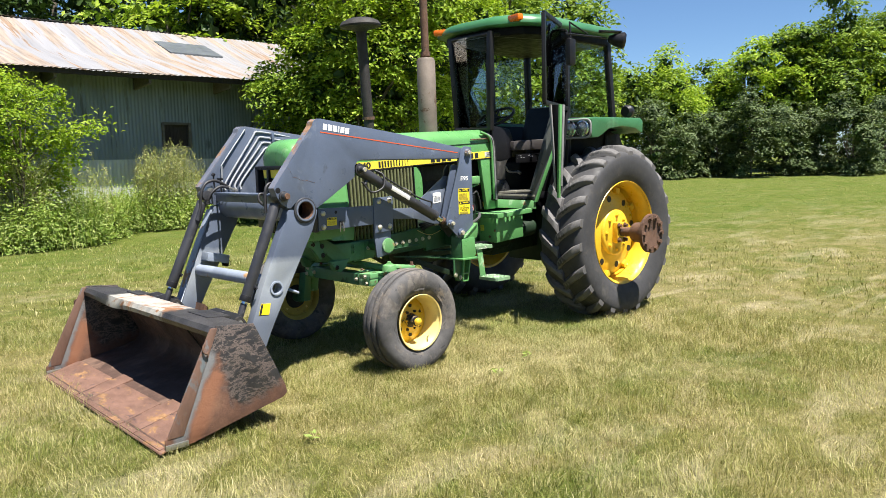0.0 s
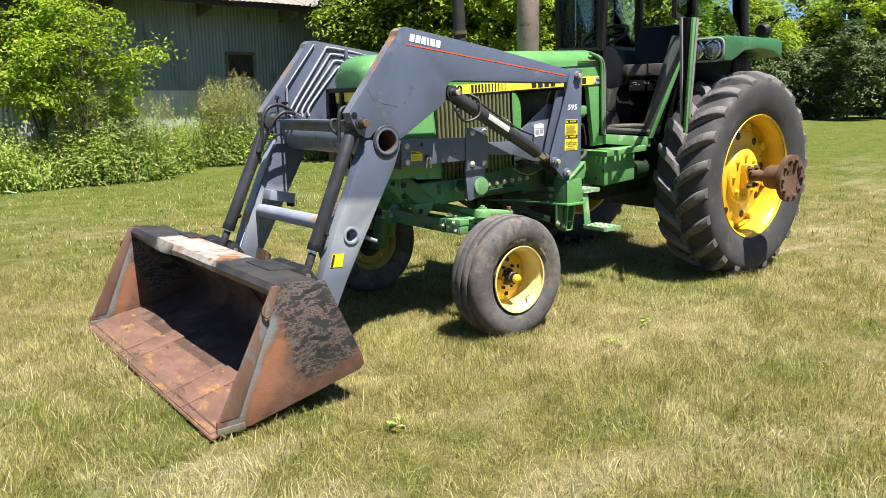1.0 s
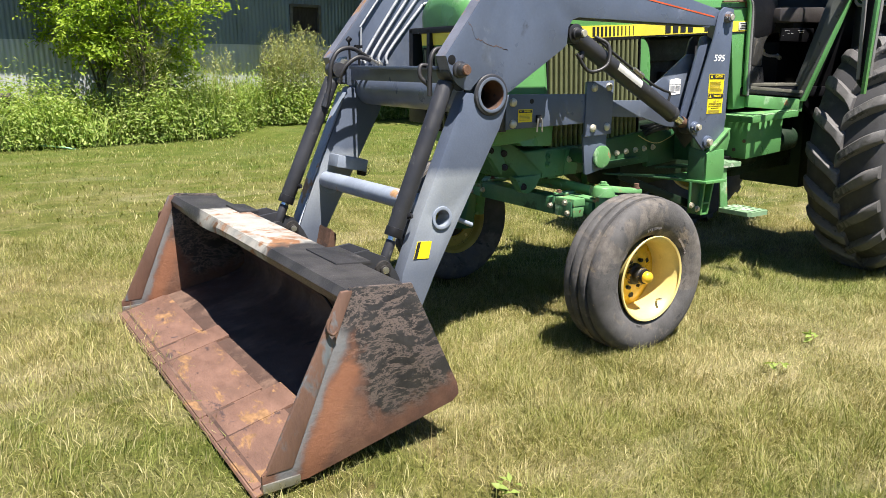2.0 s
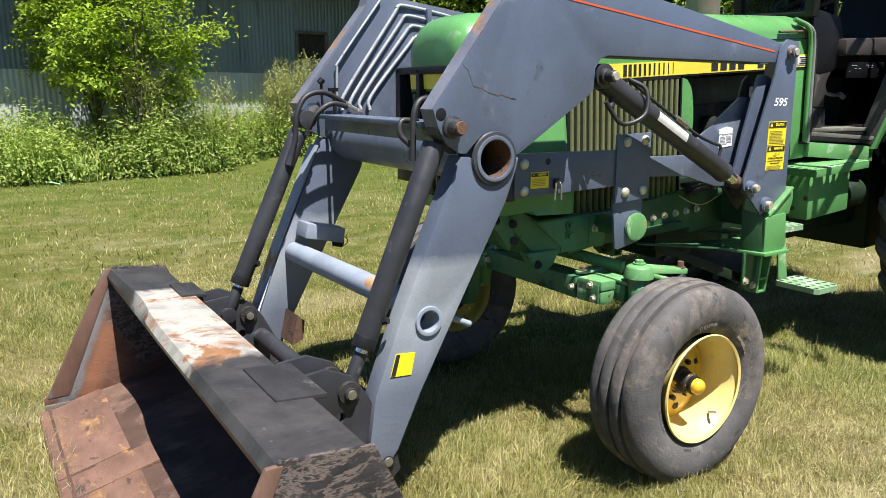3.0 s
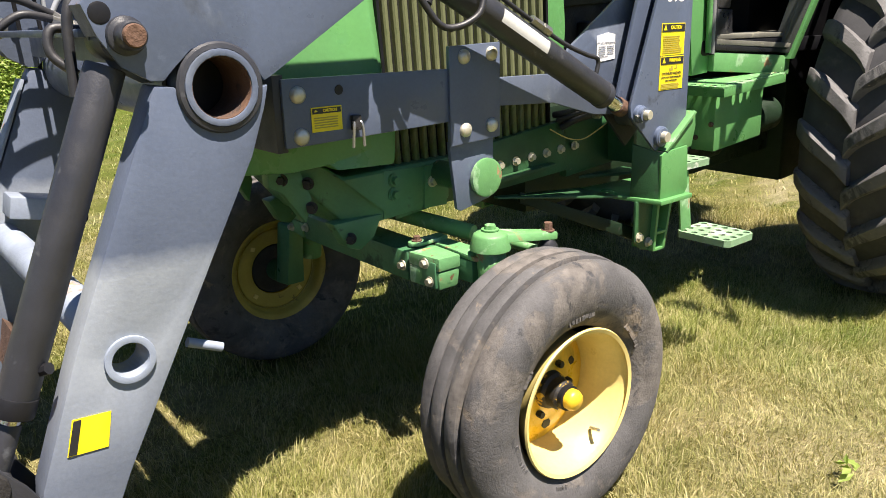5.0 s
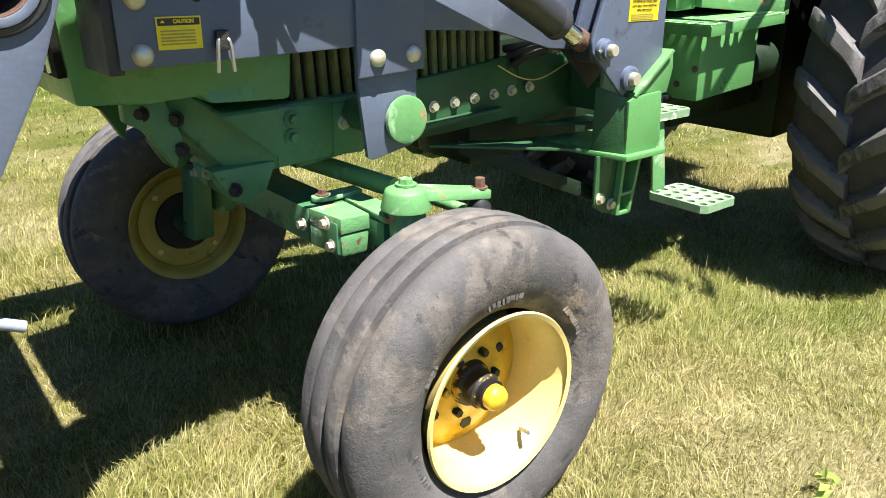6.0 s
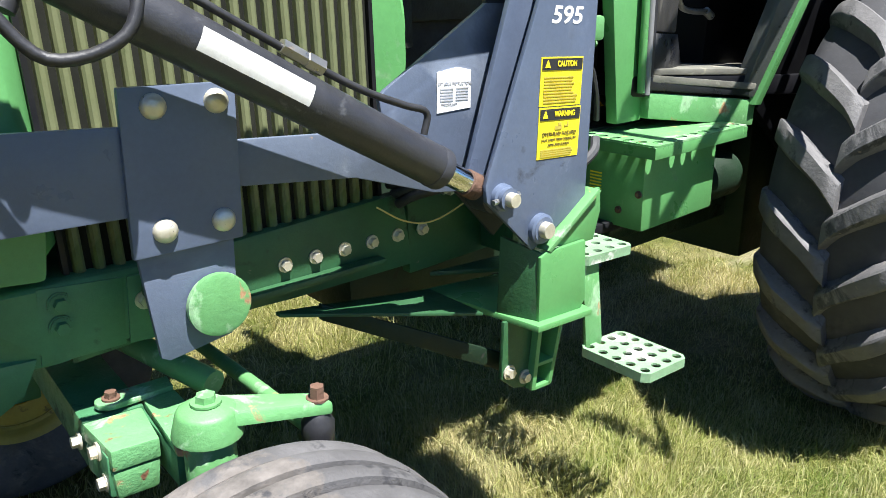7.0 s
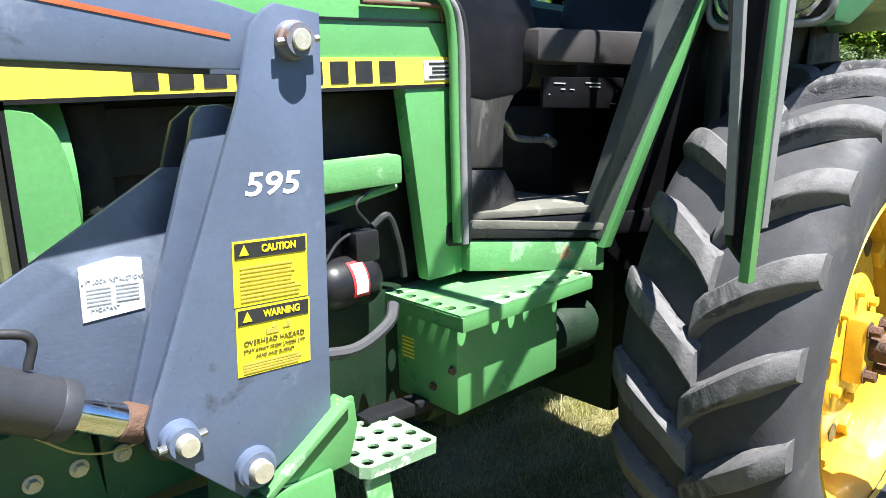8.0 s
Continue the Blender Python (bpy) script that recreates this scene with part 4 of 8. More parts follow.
for s in (-1, 1):
    y = lambda v: v if s < 0 else mirrored(v)
    bm = B()
    hull(bm, [(-0.122, y(-0.57), 0.681), (-0.112, y(-0.702), 0.681), (-0.031, y(-0.702), 0.681), (-0.018, y(-0.57), 0.681)],
         [(-0.122, y(-0.57), 0.717), (-0.112, y(-0.702), 0.721), (-0.031, y(-0.702), 0.719), (-0.018, y(-0.57), 0.716)])
    part("axle_clamp", bm, axle_chipped, axle, "chipped pale green axle end", bevel=0.005)
    bm = B()
    hull(bm, [(-0.122, y(-0.57), 0.622), (-0.106, y(-0.696), 0.622), (-0.036, y(-0.696), 0.622), (-0.018, y(-0.57), 0.622)],
         [(-0.122, y(-0.57), 0.678), (-0.112, y(-0.700), 0.678), (-0.031, y(-0.700), 0.678), (-0.018, y(-0.57), 0.678)])
    part("clamp_base", bm, axle_chipped, axle, bevel=0.008)
    bm = B()
    plate(bm, [(-0.06 + 0.030 * math.cos(radians(a)), y(-0.532 + 0.026 * math.sin(radians(a)))) for a in range(90, 271, 30)] + [(0.050, y(-0.548)), (0.055, y(-0.500))], 0.717, 0.729, axis="z")
    part("axle_shim", bm, axle_chipped, axle, bevel=0.003)
    bm = B()
    plate(bm, [(-0.010, y(-0.555)), (0.052, y(-0.545)), (0.052, y(-0.66)), (0.0, y(-0.775)), (-0.022, y(-0.755))], 0.704, 0.719, axis="z")
    part("axle_strap", bm, axle_chipped, axle, "rust-chipped green axle strap", bevel=0.003)
    bm = B()
    hull(bm, [(-0.018, y(-0.50), 0.625), (0.045, y(-0.50), 0.625), (0.045, y(-0.74), 0.635), (-0.018, y(-0.74), 0.635)], [(-0.018, y(-0.50), 0.702), (0.045, y(-0.50), 0.702), (0.045, y(-0.74), 0.702), (-0.018, y(-0.74), 0.702)])
    part("strap_block", bm, green_cast, axle, bevel=0.004)
    for at_, ax_ in (((-0.117, y(-0.645), 0.697), (-1, 0, 0)), ((-0.114, y(-0.665), 0.645), (-1, 0, 0)), ((-0.122, y(-0.54), 0.668), (-1, 0, 0)), ((-0.06, y(-0.532), 0.729), (0, 0, 1))):
        part("axle_bolt", bolt(B(), at_, ax_, 0.0115, 0.012), zinc if ax_[0] else rust_iron, axle)
    bm = B()
    rod(bm, (0.025, y(-0.80), 0.47), (0.03, y(-0.765), 0.76), 0.044)
    part("kingpin", bm, green_worn, axle, bevel=0.004)
    bm = B()
    lathe(bm, (0.03, y(-0.765), 0.735), (0, 0, 1), [(0.0, 0.058), (0.02, 0.058), (0.05, 0.048), (0.062, 0.0), (0.0, 0.0)], 24)
    hull(bm, [(0.02, y(-0.72), 0.758), (0.05, y(-0.81), 0.758), (0.06, y(-0.80), 0.783), (0.035, y(-0.72), 0.788)],
         [(0.215, y(-0.80), 0.742), (0.225, y(-0.85), 0.742), (0.225, y(-0.85), 0.768), (0.215, y(-0.80), 0.768)])
    part("steering_arm", bm, green_worn, axle, "bright green steering arm", bevel=0.006)
    part("arm_nut", bolt(B(), (0.03, y(-0.765), 0.793), (0, 0, 1), 0.018, 0.012), green_worn, axle)
    part("castle_nut", bolt(B(), (0.207, y(-0.825), 0.768), (0, 0, 1), 0.014, 0.022), rust_iron, axle)
    part("ball_joint", lathe(B(), (0.207, y(-0.825), 0.67), (0, 0, 1), [(0.0, 0.0), (0.02, 0.0), (0.03, 0.02), (0.03, 0.055), (0.018, 0.075)], 16), black_rubber, axle)
part("tie_rod", rod(B(), (0.207, -0.825, 0.70), (0.16, mirrored(-0.825), 0.70), 0.015), green_worn, axle, "green tie rod")
part("steer_cylinder", rod(B(), (-0.02, CY, 0.78), (0.11, -0.60, 0.735), 0.026), green_worn, axle)


part("knuckle", hull(B(), [(-0.125, 0.235, 0.395), (-0.050, 0.235, 0.395), (-0.050, 0.335, 0.385), (-0.125, 0.335, 0.385)], [(-0.115, 0.20, 0.64), (-0.055, 0.20, 0.64), (-0.055, 0.30, 0.64), (-0.115, 0.30, 0.64)]), green_cast, axle, "grimy green steering knuckle", bevel=0.010)

# ---- wheels ----
def front_wheel(at, out, label):
    """A ribbed front wheel; out is -1 or 1, the way its open side faces."""
    ax = (0, out, 0)
    mid = Vector(at)
    at = mid + Vector((0, out * 0.016, -0.006))
    rim = [(0.200, 0.100), (0.210, 0.104), (0.213, 0.098), (0.206, 0.090), (0.191, 0.080), (0.186, 0.055), (0.178, 0.045), (0.176, -0.035), (0.172, -0.055), (0.170, -0.062)]
    rear = [(0.170, -0.060), (0.183, -0.070), (0.186, -0.082), (0.200, -0.092), (0.213, -0.102), (0.206, -0.106), (0.190, -0.098), (0.182, -0.084), (0.177, -0.060), (0.170, -0.052), (0.164, -0.062), (0.150, -0.066), (0.106, -0.060)]
    hub = part("front_wheel", lathe(B(), at, ax, rim, 60), pale_yellow, tractor, label, smooth=50)
    part("rim_back", lathe(B(), at, ax, rear, 60), dull_yellow, hub, "dull grimy yellow back of the rim", smooth=40)
    R = 0.392
    prof = [(0.203, -0.080), (0.214, -0.094), (0.240, -0.114), (0.275, -0.127), (0.312, -0.131), (0.345, -0.127), (0.366, -0.114), (0.376, -0.103)]
    crown = lambda c: R - 0.9 * c * c * (1 if abs(c) < 0.05 else 1.55)
    for c in (-0.078, -0.027, 0.027, 0.078):
        prof += [(crown(c) - 0.004, c - 0.0195), (crown(c) - 0.001, c - 0.013), (crown(c), c), (crown(c) - 0.001, c + 0.013), (crown(c) - 0.004, c + 0.0195)]
        if c < 0.07:
            prof += [(R - 0.024, c + 0.0225), (R - 0.024, c + 0.0285)]
    prof += [(0.376, 0.103), (0.366, 0.114), (0.345, 0.127), (0.312, 0.131), (0.275, 0.127), (0.240, 0.114), (0.214, 0.094), (0.203, 0.080)]
    tyre = part("tyre", lathe(B(), mid, ax, prof, 72), rubber_dusty, hub, "worn ribbed black tyre", smooth=28)
    # raised marks moulded into the sidewall
    mk = random.Random(6)
    a = 0.35
    for group in range(5):
        for k in range(mk.choice((4, 6, 8))):
            a += 0.052
            r = 0.247
            c = mid + Vector((r * math.cos(a), out * 0.1165, r * math.sin(a)))
            bm = B()
            w, h = mk.choice((0.003, 0.005, 0.0065)), mk.choice((0.006, 0.009))
            box(bm, -w, w, -0.0022, 0.0022, -h, h)
            bm.transform(Matrix.Translation(c) @ pose(0, 0, 0, 0, 90 - math.degrees(a), 0))
            part("sidewall_mark", bm, rubber_dusty, tyre)
        a += 0.62
    disc = B()
    lathe(disc, at, ax, [(0.176, -0.052), (0.150, -0.046), (0.135, -0.030), (0.10, -0.024), (0.072, -0.024), (0.066, -0.018), (0.0, -0.018)], 48)
    part("wheel_disc", disc, yellow, hub, "yellow dished wheel disc", smooth=50)
    back = lathe(B(), at, (0, -out, 0), [(0.105, 0.045), (0.100, 0.058), (0.072, 0.064), (0.0, 0.064)], 32)
    # pale squares stand for sunlight seen through slots in the disc
    for i in range(4):
        a = math.pi / 2 * i + 0.75
        c = Vector(at) + Vector((0.140 * math.cos(a), -out * 0.065, 0.140 * math.sin(a)))
        bm = B()
        box(bm, -0.009, 0.009, -0.004, 0.004, -0.008, 0.008)
        bm.transform(Matrix.Translation(c) @ pose(0, 0, 0, 0, 20 * i, 0))
        part("rim_clip", bm, pale_yellow, hub)
    part("drum", back, engine_mat, hub, "dark greasy hub drum")
    for i, k in ((0, 0.010), (1, 0.013), (2, 0.008), (3, 0.012), (4, 0.013), (5, 0.008)):
        a = math.pi / 3 * i + 0.5
        c = Vector(at) + Vector((0.112 * math.cos(a), -out * 0.024, 0.112 * math.sin(a)))
        bm = B()
        plate(bm, [(k * u, k * 1.3 * v) for u, v in ((-1, -0.7), (0.2, -1.0), (1, -0.5), (0.8, 0.8), (-0.3, 1.0), (-1, 0.6))], -0.001, 0.002)
        bm.transform(Matrix.Translation(c) @ pose(0, 0, 0, 0, -math.degrees(a), 0))
        part("lug_hole", bm, black, hub)
    lathe_b = lathe(B(), at, ax, [(0.056, -0.024), (0.052, 0.000), (0.044, 0.008), (0.043, 0.038), (0.037, 0.044), (0.0, 0.044)], 28)
    part("hub", lathe_b, hub_mat, hub, "chipped black and yellow hub")
    part("grease_ring", lathe(B(), at, ax, [(0.036, 0.043), (0.036, 0.058), (0.030, 0.060)], 28), black, hub)
    part("hub_cap", lathe(B(), at, ax, [(0.029, 0.050), (0.030, 0.074), (0.024, 0.086), (0.0, 0.090)], 24), yellow, hub, "yellow hub cap", smooth=60)
    for i in range(6):
        a = math.pi / 3 * i
        c = Vector(at) + Vector((0.075 * math.cos(a), -out * 0.022, 0.075 * math.sin(a)))
        part("wheel_nut", bolt(B(), c, ax, 0.011, 0.014, False), black if i in (1, 4) else hub_mat, hub)
    v = Vector(at) + Vector((0.105, out * 0.05, -0.135))
    part("valve_stem", rod(B(), v, v + Vector((-0.02, out * 0.045, 0.02)), 0.005, n=8), steel, hub)
    rod_b = rod(B(), Vector(at) - Vector((0, out * 0.14, 0)), Vector(at) - Vector((0, out * 0.03, 0)), 0.045)
    part("spindle", rod_b, green_grimy_shade, hub)
    return hub


front_wheel((0.03, -1.005, 0.386), -1, "front wheel with ribbed tyre and pale yellow rim")
front_wheel((-0.085, 0.455, 0.420), 1, "front wheel with ribbed tyre and pale yellow rim")


def lug_mesh(out):
    """One curved tread lug in the tyre's own frame: x round the tread, y across, z outwards."""
    bm = B()
    R0, n = 0.80, 12
    loops = []
    for i in range(n):
        u = i / (n - 1)
        y = out * (-0.012 + 0.247 * u)
        ang = (-0.175 + 0.225 * u ** 0.8)
        w = 0.031 + 0.021 * u + 0.014 * max(0, 1 - u / 0.2)
        top = 0.858 - 0.055 * max(0, (u - 0.55) / 0.45) ** 2 * 1.1 - 0.016 * max(0, 1 - u / 0.13) ** 1.5
        low = 0.805 - 0.10 * max(0, (u - 0.6) / 0.4) ** 2
        loop = []
        for k, r in ((-1.36, low), (-1.04, top - 0.024), (-0.92, top - 0.007), (-0.70, top - 0.001), (0.70, top - 0.001), (0.92, top - 0.007), (1.04, top - 0.024), (1.36, low)):
            a = ang + k * w / R0 * (0.75 + 0.25 * (1 - u))
            loop.append((r * math.sin(a), y, r * math.cos(a)))
        loops.append([bm.verts.new(p) for p in loop])
    for a, b in zip(loops, loops[1:]):
        for k in range(7):
            bm.faces.new((a[k], a[k + 1], b[k + 1], b[k]))
    bm.faces.new(loops[0][::-1])
    bm.faces.new(loops[-1])
    return finish(bm, "tread_lug", rubber_lug, 0.0, smooth=40)


def rear_wheel(at, out, label):
    at = Vector(at)
    ax = (0, out, 0)
    rim = [(0.492, 0.195), (0.505, 0.205), (0.510, 0.198), (0.500, 0.185), (0.480, 0.17), (0.472, 0.12), (0.458, 0.06), (0.456, -0.06), (0.475, -0.15), (0.50, -0.20), (0.510, -0.205), (0.490, -0.20), (0.44, -0.05), (0.44, 0.055)]
    hub = part("rear_wheel", lathe(B(), at, ax, rim, 72), yellow, tractor, label, smooth=45)
    prof = [(0.495, -0.19), (0.52, -0.205), (0.60, -0.235), (0.68, -0.245), (0.74, -0.242), (0.775, -0.225), (0.797, -0.17), (0.806, -0.08), (0.808, 0.0)]
    prof += [(r, -d) for r, d in prof[-2::-1]]
    part("tyre", lathe(B(), at, ax, prof, 96), rubber, hub, "black rear tyre with deep chevron lugs", smooth=50)
    count = 22
    for half in (-1, 1):
        me = lug_mesh(half)
        for i in range(count):
            ang = 360 / count * (i + (0.5 if half > 0 else 0))
            lug = new("tread_lug", me)
            lug.matrix_basis = Matrix.Translation(at - tractor.location) @ pose(0, 0, 0, 0, ang, 0)
            lug.parent = hub
    disc = lathe(B(), at, ax, [(0.456, 0.0), (0.44, 0.005), (0.40, 0.03), (0.33, 0.055), (0.26, 0.06), (0.23, 0.075), (0.225, 0.09), (0.21, 0.10), (0.0, 0.10)], 60)
    part("wheel_disc", disc, yellow, hub, "yellow cast wheel centre", smooth=40)
    for i in range(8):
        a = math.pi / 4 * i + 0.2
        c = at + Vector((0.335 * math.cos(a), out * 0.055, 0.335 * math.sin(a)))
        part("disc_hole", rod(B(), c, c + Vector((0, out * 0.003, 0)), 0.032, n=16), black, hub)
        a += math.pi / 8
        c = at + Vector((0.415 * math.cos(a), out * 0.03, 0.415 * math.sin(a)))
        blk = B()
        box(blk, -0.03, 0.03, -0.03, 0.03, -0.035, 0.035)
        blk.transform(Matrix.Translation(c) @ pose(0, 0, 0, 0, -math.degrees(a), 0))
        part("rim_lug", blk, yellow, hub, bevel=0.008)
    for i in range(8):
        a = math.pi / 4 * i
        c = at + Vector((0.17 * math.cos(a), out * 0.10, 0.17 * math.sin(a)))
        part("wheel_bolt", bolt(B(), c, ax, 0.017, 0.02), yellow, hub)
    w = B()
    box(w, at.x - 0.07, at.x + 0.07, min(at.y + out * 0.10, at.y + out * 0.16), max(at.y + out * 0.10, at.y + out * 0.16), at.z - 0.10, at.z + 0.10)
    part("axle_clamp", w, yellow, hub, "yellow axle clamp", bevel=0.01)
    for dx, dz in ((-0.05, 0.07), (0.05, 0.07), (-0.05, -0.07), (0.05, -0.07)):
        part("clamp_bolt", bolt(B(), at + Vector((dx, out * 0.16, dz)), ax, 0.018, 0.03), rust_iron, hub)
    return hub


RW = -0.955
rear_wheel((2.70, RW, 0.845), -1, "large rear wheel with chevron tyre and yellow rim")
FRW = 0.895          # the far wheel is set further out on its axle
rear_wheel((2.70, FRW, 0.845), 1, "large rear wheel with chevron tyre and yellow rim")
for out, y in ((-1, RW), (1, FRW)):
    ax = (0, out, 0)
    dual = part("dual_hub", lathe(B(), (2.70, y + out * 0.30, 0.855), ax, [(0.0, 0.0), (0.085, 0.0), (0.095, 0.02), (0.10, 0.10), (0.12, 0.15), (0.185, 0.165), (0.188, 0.20), (0.17, 0.205), (0.10, 0.19), (0.05, 0.185), (0.0, 0.185)], 40), rust_iron, tractor, "rusty brown dual-wheel hub on the axle end", smooth=40)
    part("axle_shaft", rod(B(), (2.70, y - out * 0.1, 0.855), (2.70, y + out * 0.33, 0.855), 0.045, n=20), rust_iron, dual)
    for i in range(10):
        a = math.pi / 5 * i
        c = Vector((2.70 + 0.15 * math.cos(a), y + out * 0.50, 0.855 + 0.15 * math.sin(a)))
        part("hub_stud", bolt(B(), c, ax, 0.022, 0.022), rust_iron, dual)


# ---- cab ----
FL, FR, RL, RR = (1.50, -0.44), (1.50, 2 * CY + 0.44), (3.0, -0.80), (3.0, 2 * CY + 0.80)   # pillar feet in plan
ML, MR = (2.28, -0.74), (2.28, 2 * CY + 0.74)


def both(p):
    return (p[0], mirrored(p[1]))


# roof: a shallow rounded lid, wider at the sides than in front
def roof_loop(grow, z):
    pts = [(1.47, -0.50), (1.60, -0.80), (1.82, -0.89), (2.98, -0.86), (3.06, -0.78)]
    pts += [both(p) for p in pts[::-1]]
    c = Vector((2.3, CY))
    return [(c.x + (x - c.x) * grow, c.y + (y - c.y) * grow, z + 0.035 * (x - 2.3) * 0) for x, y in pts]


bm = B()
loops = [roof_loop(g, z) for g, z in ((0.93, 2.775), (0.985, 2.78), (1.0, 2.79), (1.0, 2.815), (0.97, 2.855), (0.86, 2.885), (0.5, 2.905))]
vs = [[bm.verts.new(p) for p in l] for l in loops]
for a, b in zip(vs, vs[1:]):
    for i in range(10):
        bm.faces.new((a[i], a[(i + 1) % 10], b[(i + 1) % 10], b[i]))
bm.faces.new(vs[0][::-1])
bm.faces.new(vs[-1])
roof = part("cab_roof", bm, green_roof, tractor, "faded green cab roof with amber lamps", smooth=45)
for y in (-0.74, 0.21):
    bm = B()
    box(bm, 1.535, 1.60, y - 0.08, y + 0.08, 2.80, 2.86)
    bm.transform(Matrix.Translation((1.56, y, 2.83)) @ pose(0, 0, 0, 0, 0, -12 if y < CY else 24) @ Matrix.Translation((-1.56, -y, -2.83)))
    part("marker_lamp", bm, amber, roof, "orange marker lamp", bevel=0.02)
# ceiling near black: the shade under the roof is in its colour
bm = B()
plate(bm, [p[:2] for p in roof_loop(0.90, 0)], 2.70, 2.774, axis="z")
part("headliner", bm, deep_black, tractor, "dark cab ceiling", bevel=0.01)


def post(name, a, b, w, mat=black, parent=None):
    """A square post from a to b."""
    a, b = Vector(a), Vector(b)
    h = w / 2
    return part(name, hull(B(), [a + Vector(d) for d in ((-h, -h, 0), (h, -h, 0), (h, h, 0), (-h, h, 0))], [b + Vector(d) for d in ((-h, -h, 0), (h, -h, 0), (h, h, 0), (-h, h, 0))]), mat, parent or tractor, bevel=0.012)


for s in (0, 1):
    f = both if s else (lambda p: p)
    post("front_pillar", (*f((1.53, -0.455)), 1.85), (*f((1.50, -0.50)), 2.74), 0.055)
    post("rear_pillar", (*f((3.01, -0.80)), 1.85), (*f((2.93, -0.77)), 2.74), 0.06)
    post("mid_pillar", (*f((2.34, -0.735)), 1.30), (*f((2.30, -0.735)), 2.74), 0.055)
# windows
def pane(name, pts, parent=tractor, thick=0.006):
    p = [Vector(q) for q in pts]
    n = (p[1] - p[0]).cross(p[-1] - p[0]).normalized() * thick
    ob = part(name, hull(B(), p, [q + n for q in p]), glass, parent, "tinted glass pane")
    ob.visible_shadow = False
    return ob


pane("windscreen", [(1.51, -0.43, 1.88), (1.47, CY, 1.88), (1.44, CY, 2.715), (1.48, -0.47, 2.715)])
pane("windscreen", [(1.47, CY, 1.88), (1.51, mirrored(-0.43), 1.88), (1.48, mirrored(-0.47), 2.715), (1.44, CY, 2.715)])
pane("rear_side_window", [(2.37, -0.745, 1.97), (2.98, -0.80, 1.97), (2.92, -0.775, 2.715), (2.34, -0.745, 2.715)])
pane("rear_side_window", [(2.37, mirrored(-0.745), 1.97), (2.98, mirrored(-0.80), 1.97), (2.92, mirrored(-0.775), 2.715), (2.34, mirrored(-0.745), 2.715)])
pane("door_window", [(1.56, mirrored(-0.47), 1.85), (2.31, mirrored(-0.74), 1.85), (2.28, mirrored(-0.74), 2.715), (1.53, mirrored(-0.51), 2.715)])
pane("rear_window", [(3.02, -0.77, 1.9), (3.02, mirrored(-0.77), 1.9), (2.94, mirrored(-0.74), 2.715), (2.94, -0.74, 2.715)])
# window rims
bm = B()
for a, b in (((1.52, -0.44, 1.875), (1.49, mirrored(-0.44), 1.875)), ((1.49, -0.48, 2.715), (1.49, mirrored(-0.48), 2.715)),
             ((2.36, -0.745, 1.96), (2.99, -0.805, 1.96)), ((2.33, -0.745, 2.715), (2.93, -0.775, 2.715)),
             ((3.02, -0.77, 1.9), (3.02, mirrored(-0.77), 1.9)), ((1.55, mirrored(-0.47), 1.85), (2.32, mirrored(-0.74), 1.85)),
             ((1.50, -0.50, 2.715), (2.32, -0.745, 2.715)), ((1.50, mirrored(-0.50), 2.715), (2.32, mirrored(-0.745), 2.715)), ((2.36, mirrored(-0.745), 1.96), (2.99, mirrored(-0.805), 1.96))):
    part("window_rim", rod(B(), a, b, 0.022, n=6), black, tractor)

# lower cab: floor, firewall, sill, seat, wheel
bm = B()
plate(bm, [(1.50, -0.45), (2.02, -0.60), (2.34, -0.72), (3.0, -0.78), (3.0, mirrored(-0.78)), (2.34, mirrored(-0.72)), (1.50, mirrored(-0.45))], 1.20, 1.265, axis="z")
part("cab_floor", bm, vinyl, tractor, "black cab floor", bevel=0.01)
bm = B()
plate(bm, [(1.56, -0.47), (2.02, -0.60), (2.30, -0.55), (2.30, -0.05), (1.56, -0.05)], 1.266, 1.285, axis="z")
part("floor_mat", bm, mat_grey, tractor, "dusty grey floor mat", bevel=0.004)
bm = B()
hull(bm, [(1.585, -0.487, 1.135), (2.005, -0.607, 1.100), (2.005, -0.565, 1.100), (1.585, -0.445, 1.135)], [(1.585, -0.487, 1.215), (2.005, -0.607, 1.185), (2.005, -0.565, 1.185), (1.585, -0.445, 1.215)])
part("door_sill", bm, green_worn, tractor, "green sill under the cab door", bevel=0.006)
bm = B()
hull(bm, [(1.575, -0.489, 1.222), (2.00, -0.612, 1.195), (2.00, -0.56, 1.195), (1.575, -0.42, 1.222)], [(1.575, -0.489, 1.262), (2.00, -0.612, 1.232), (2.00, -0.56, 1.232), (1.575, -0.42, 1.262)])
part("sill_trim", bm, dusty_vinyl, tractor, bevel=0.006)
bm = B()
hull(bm, [(1.585, -0.4925, 1.246), (1.995, -0.6150, 1.217), (1.995, -0.57, 1.217), (1.585, -0.43, 1.246)], [(1.585, -0.4925, 1.268), (1.995, -0.6150, 1.238), (1.995, -0.57, 1.238), (1.585, -0.43, 1.268)])
part("sill_tread", bm, mat_grey, tractor, "dusty worn sill tread", bevel=0.003)
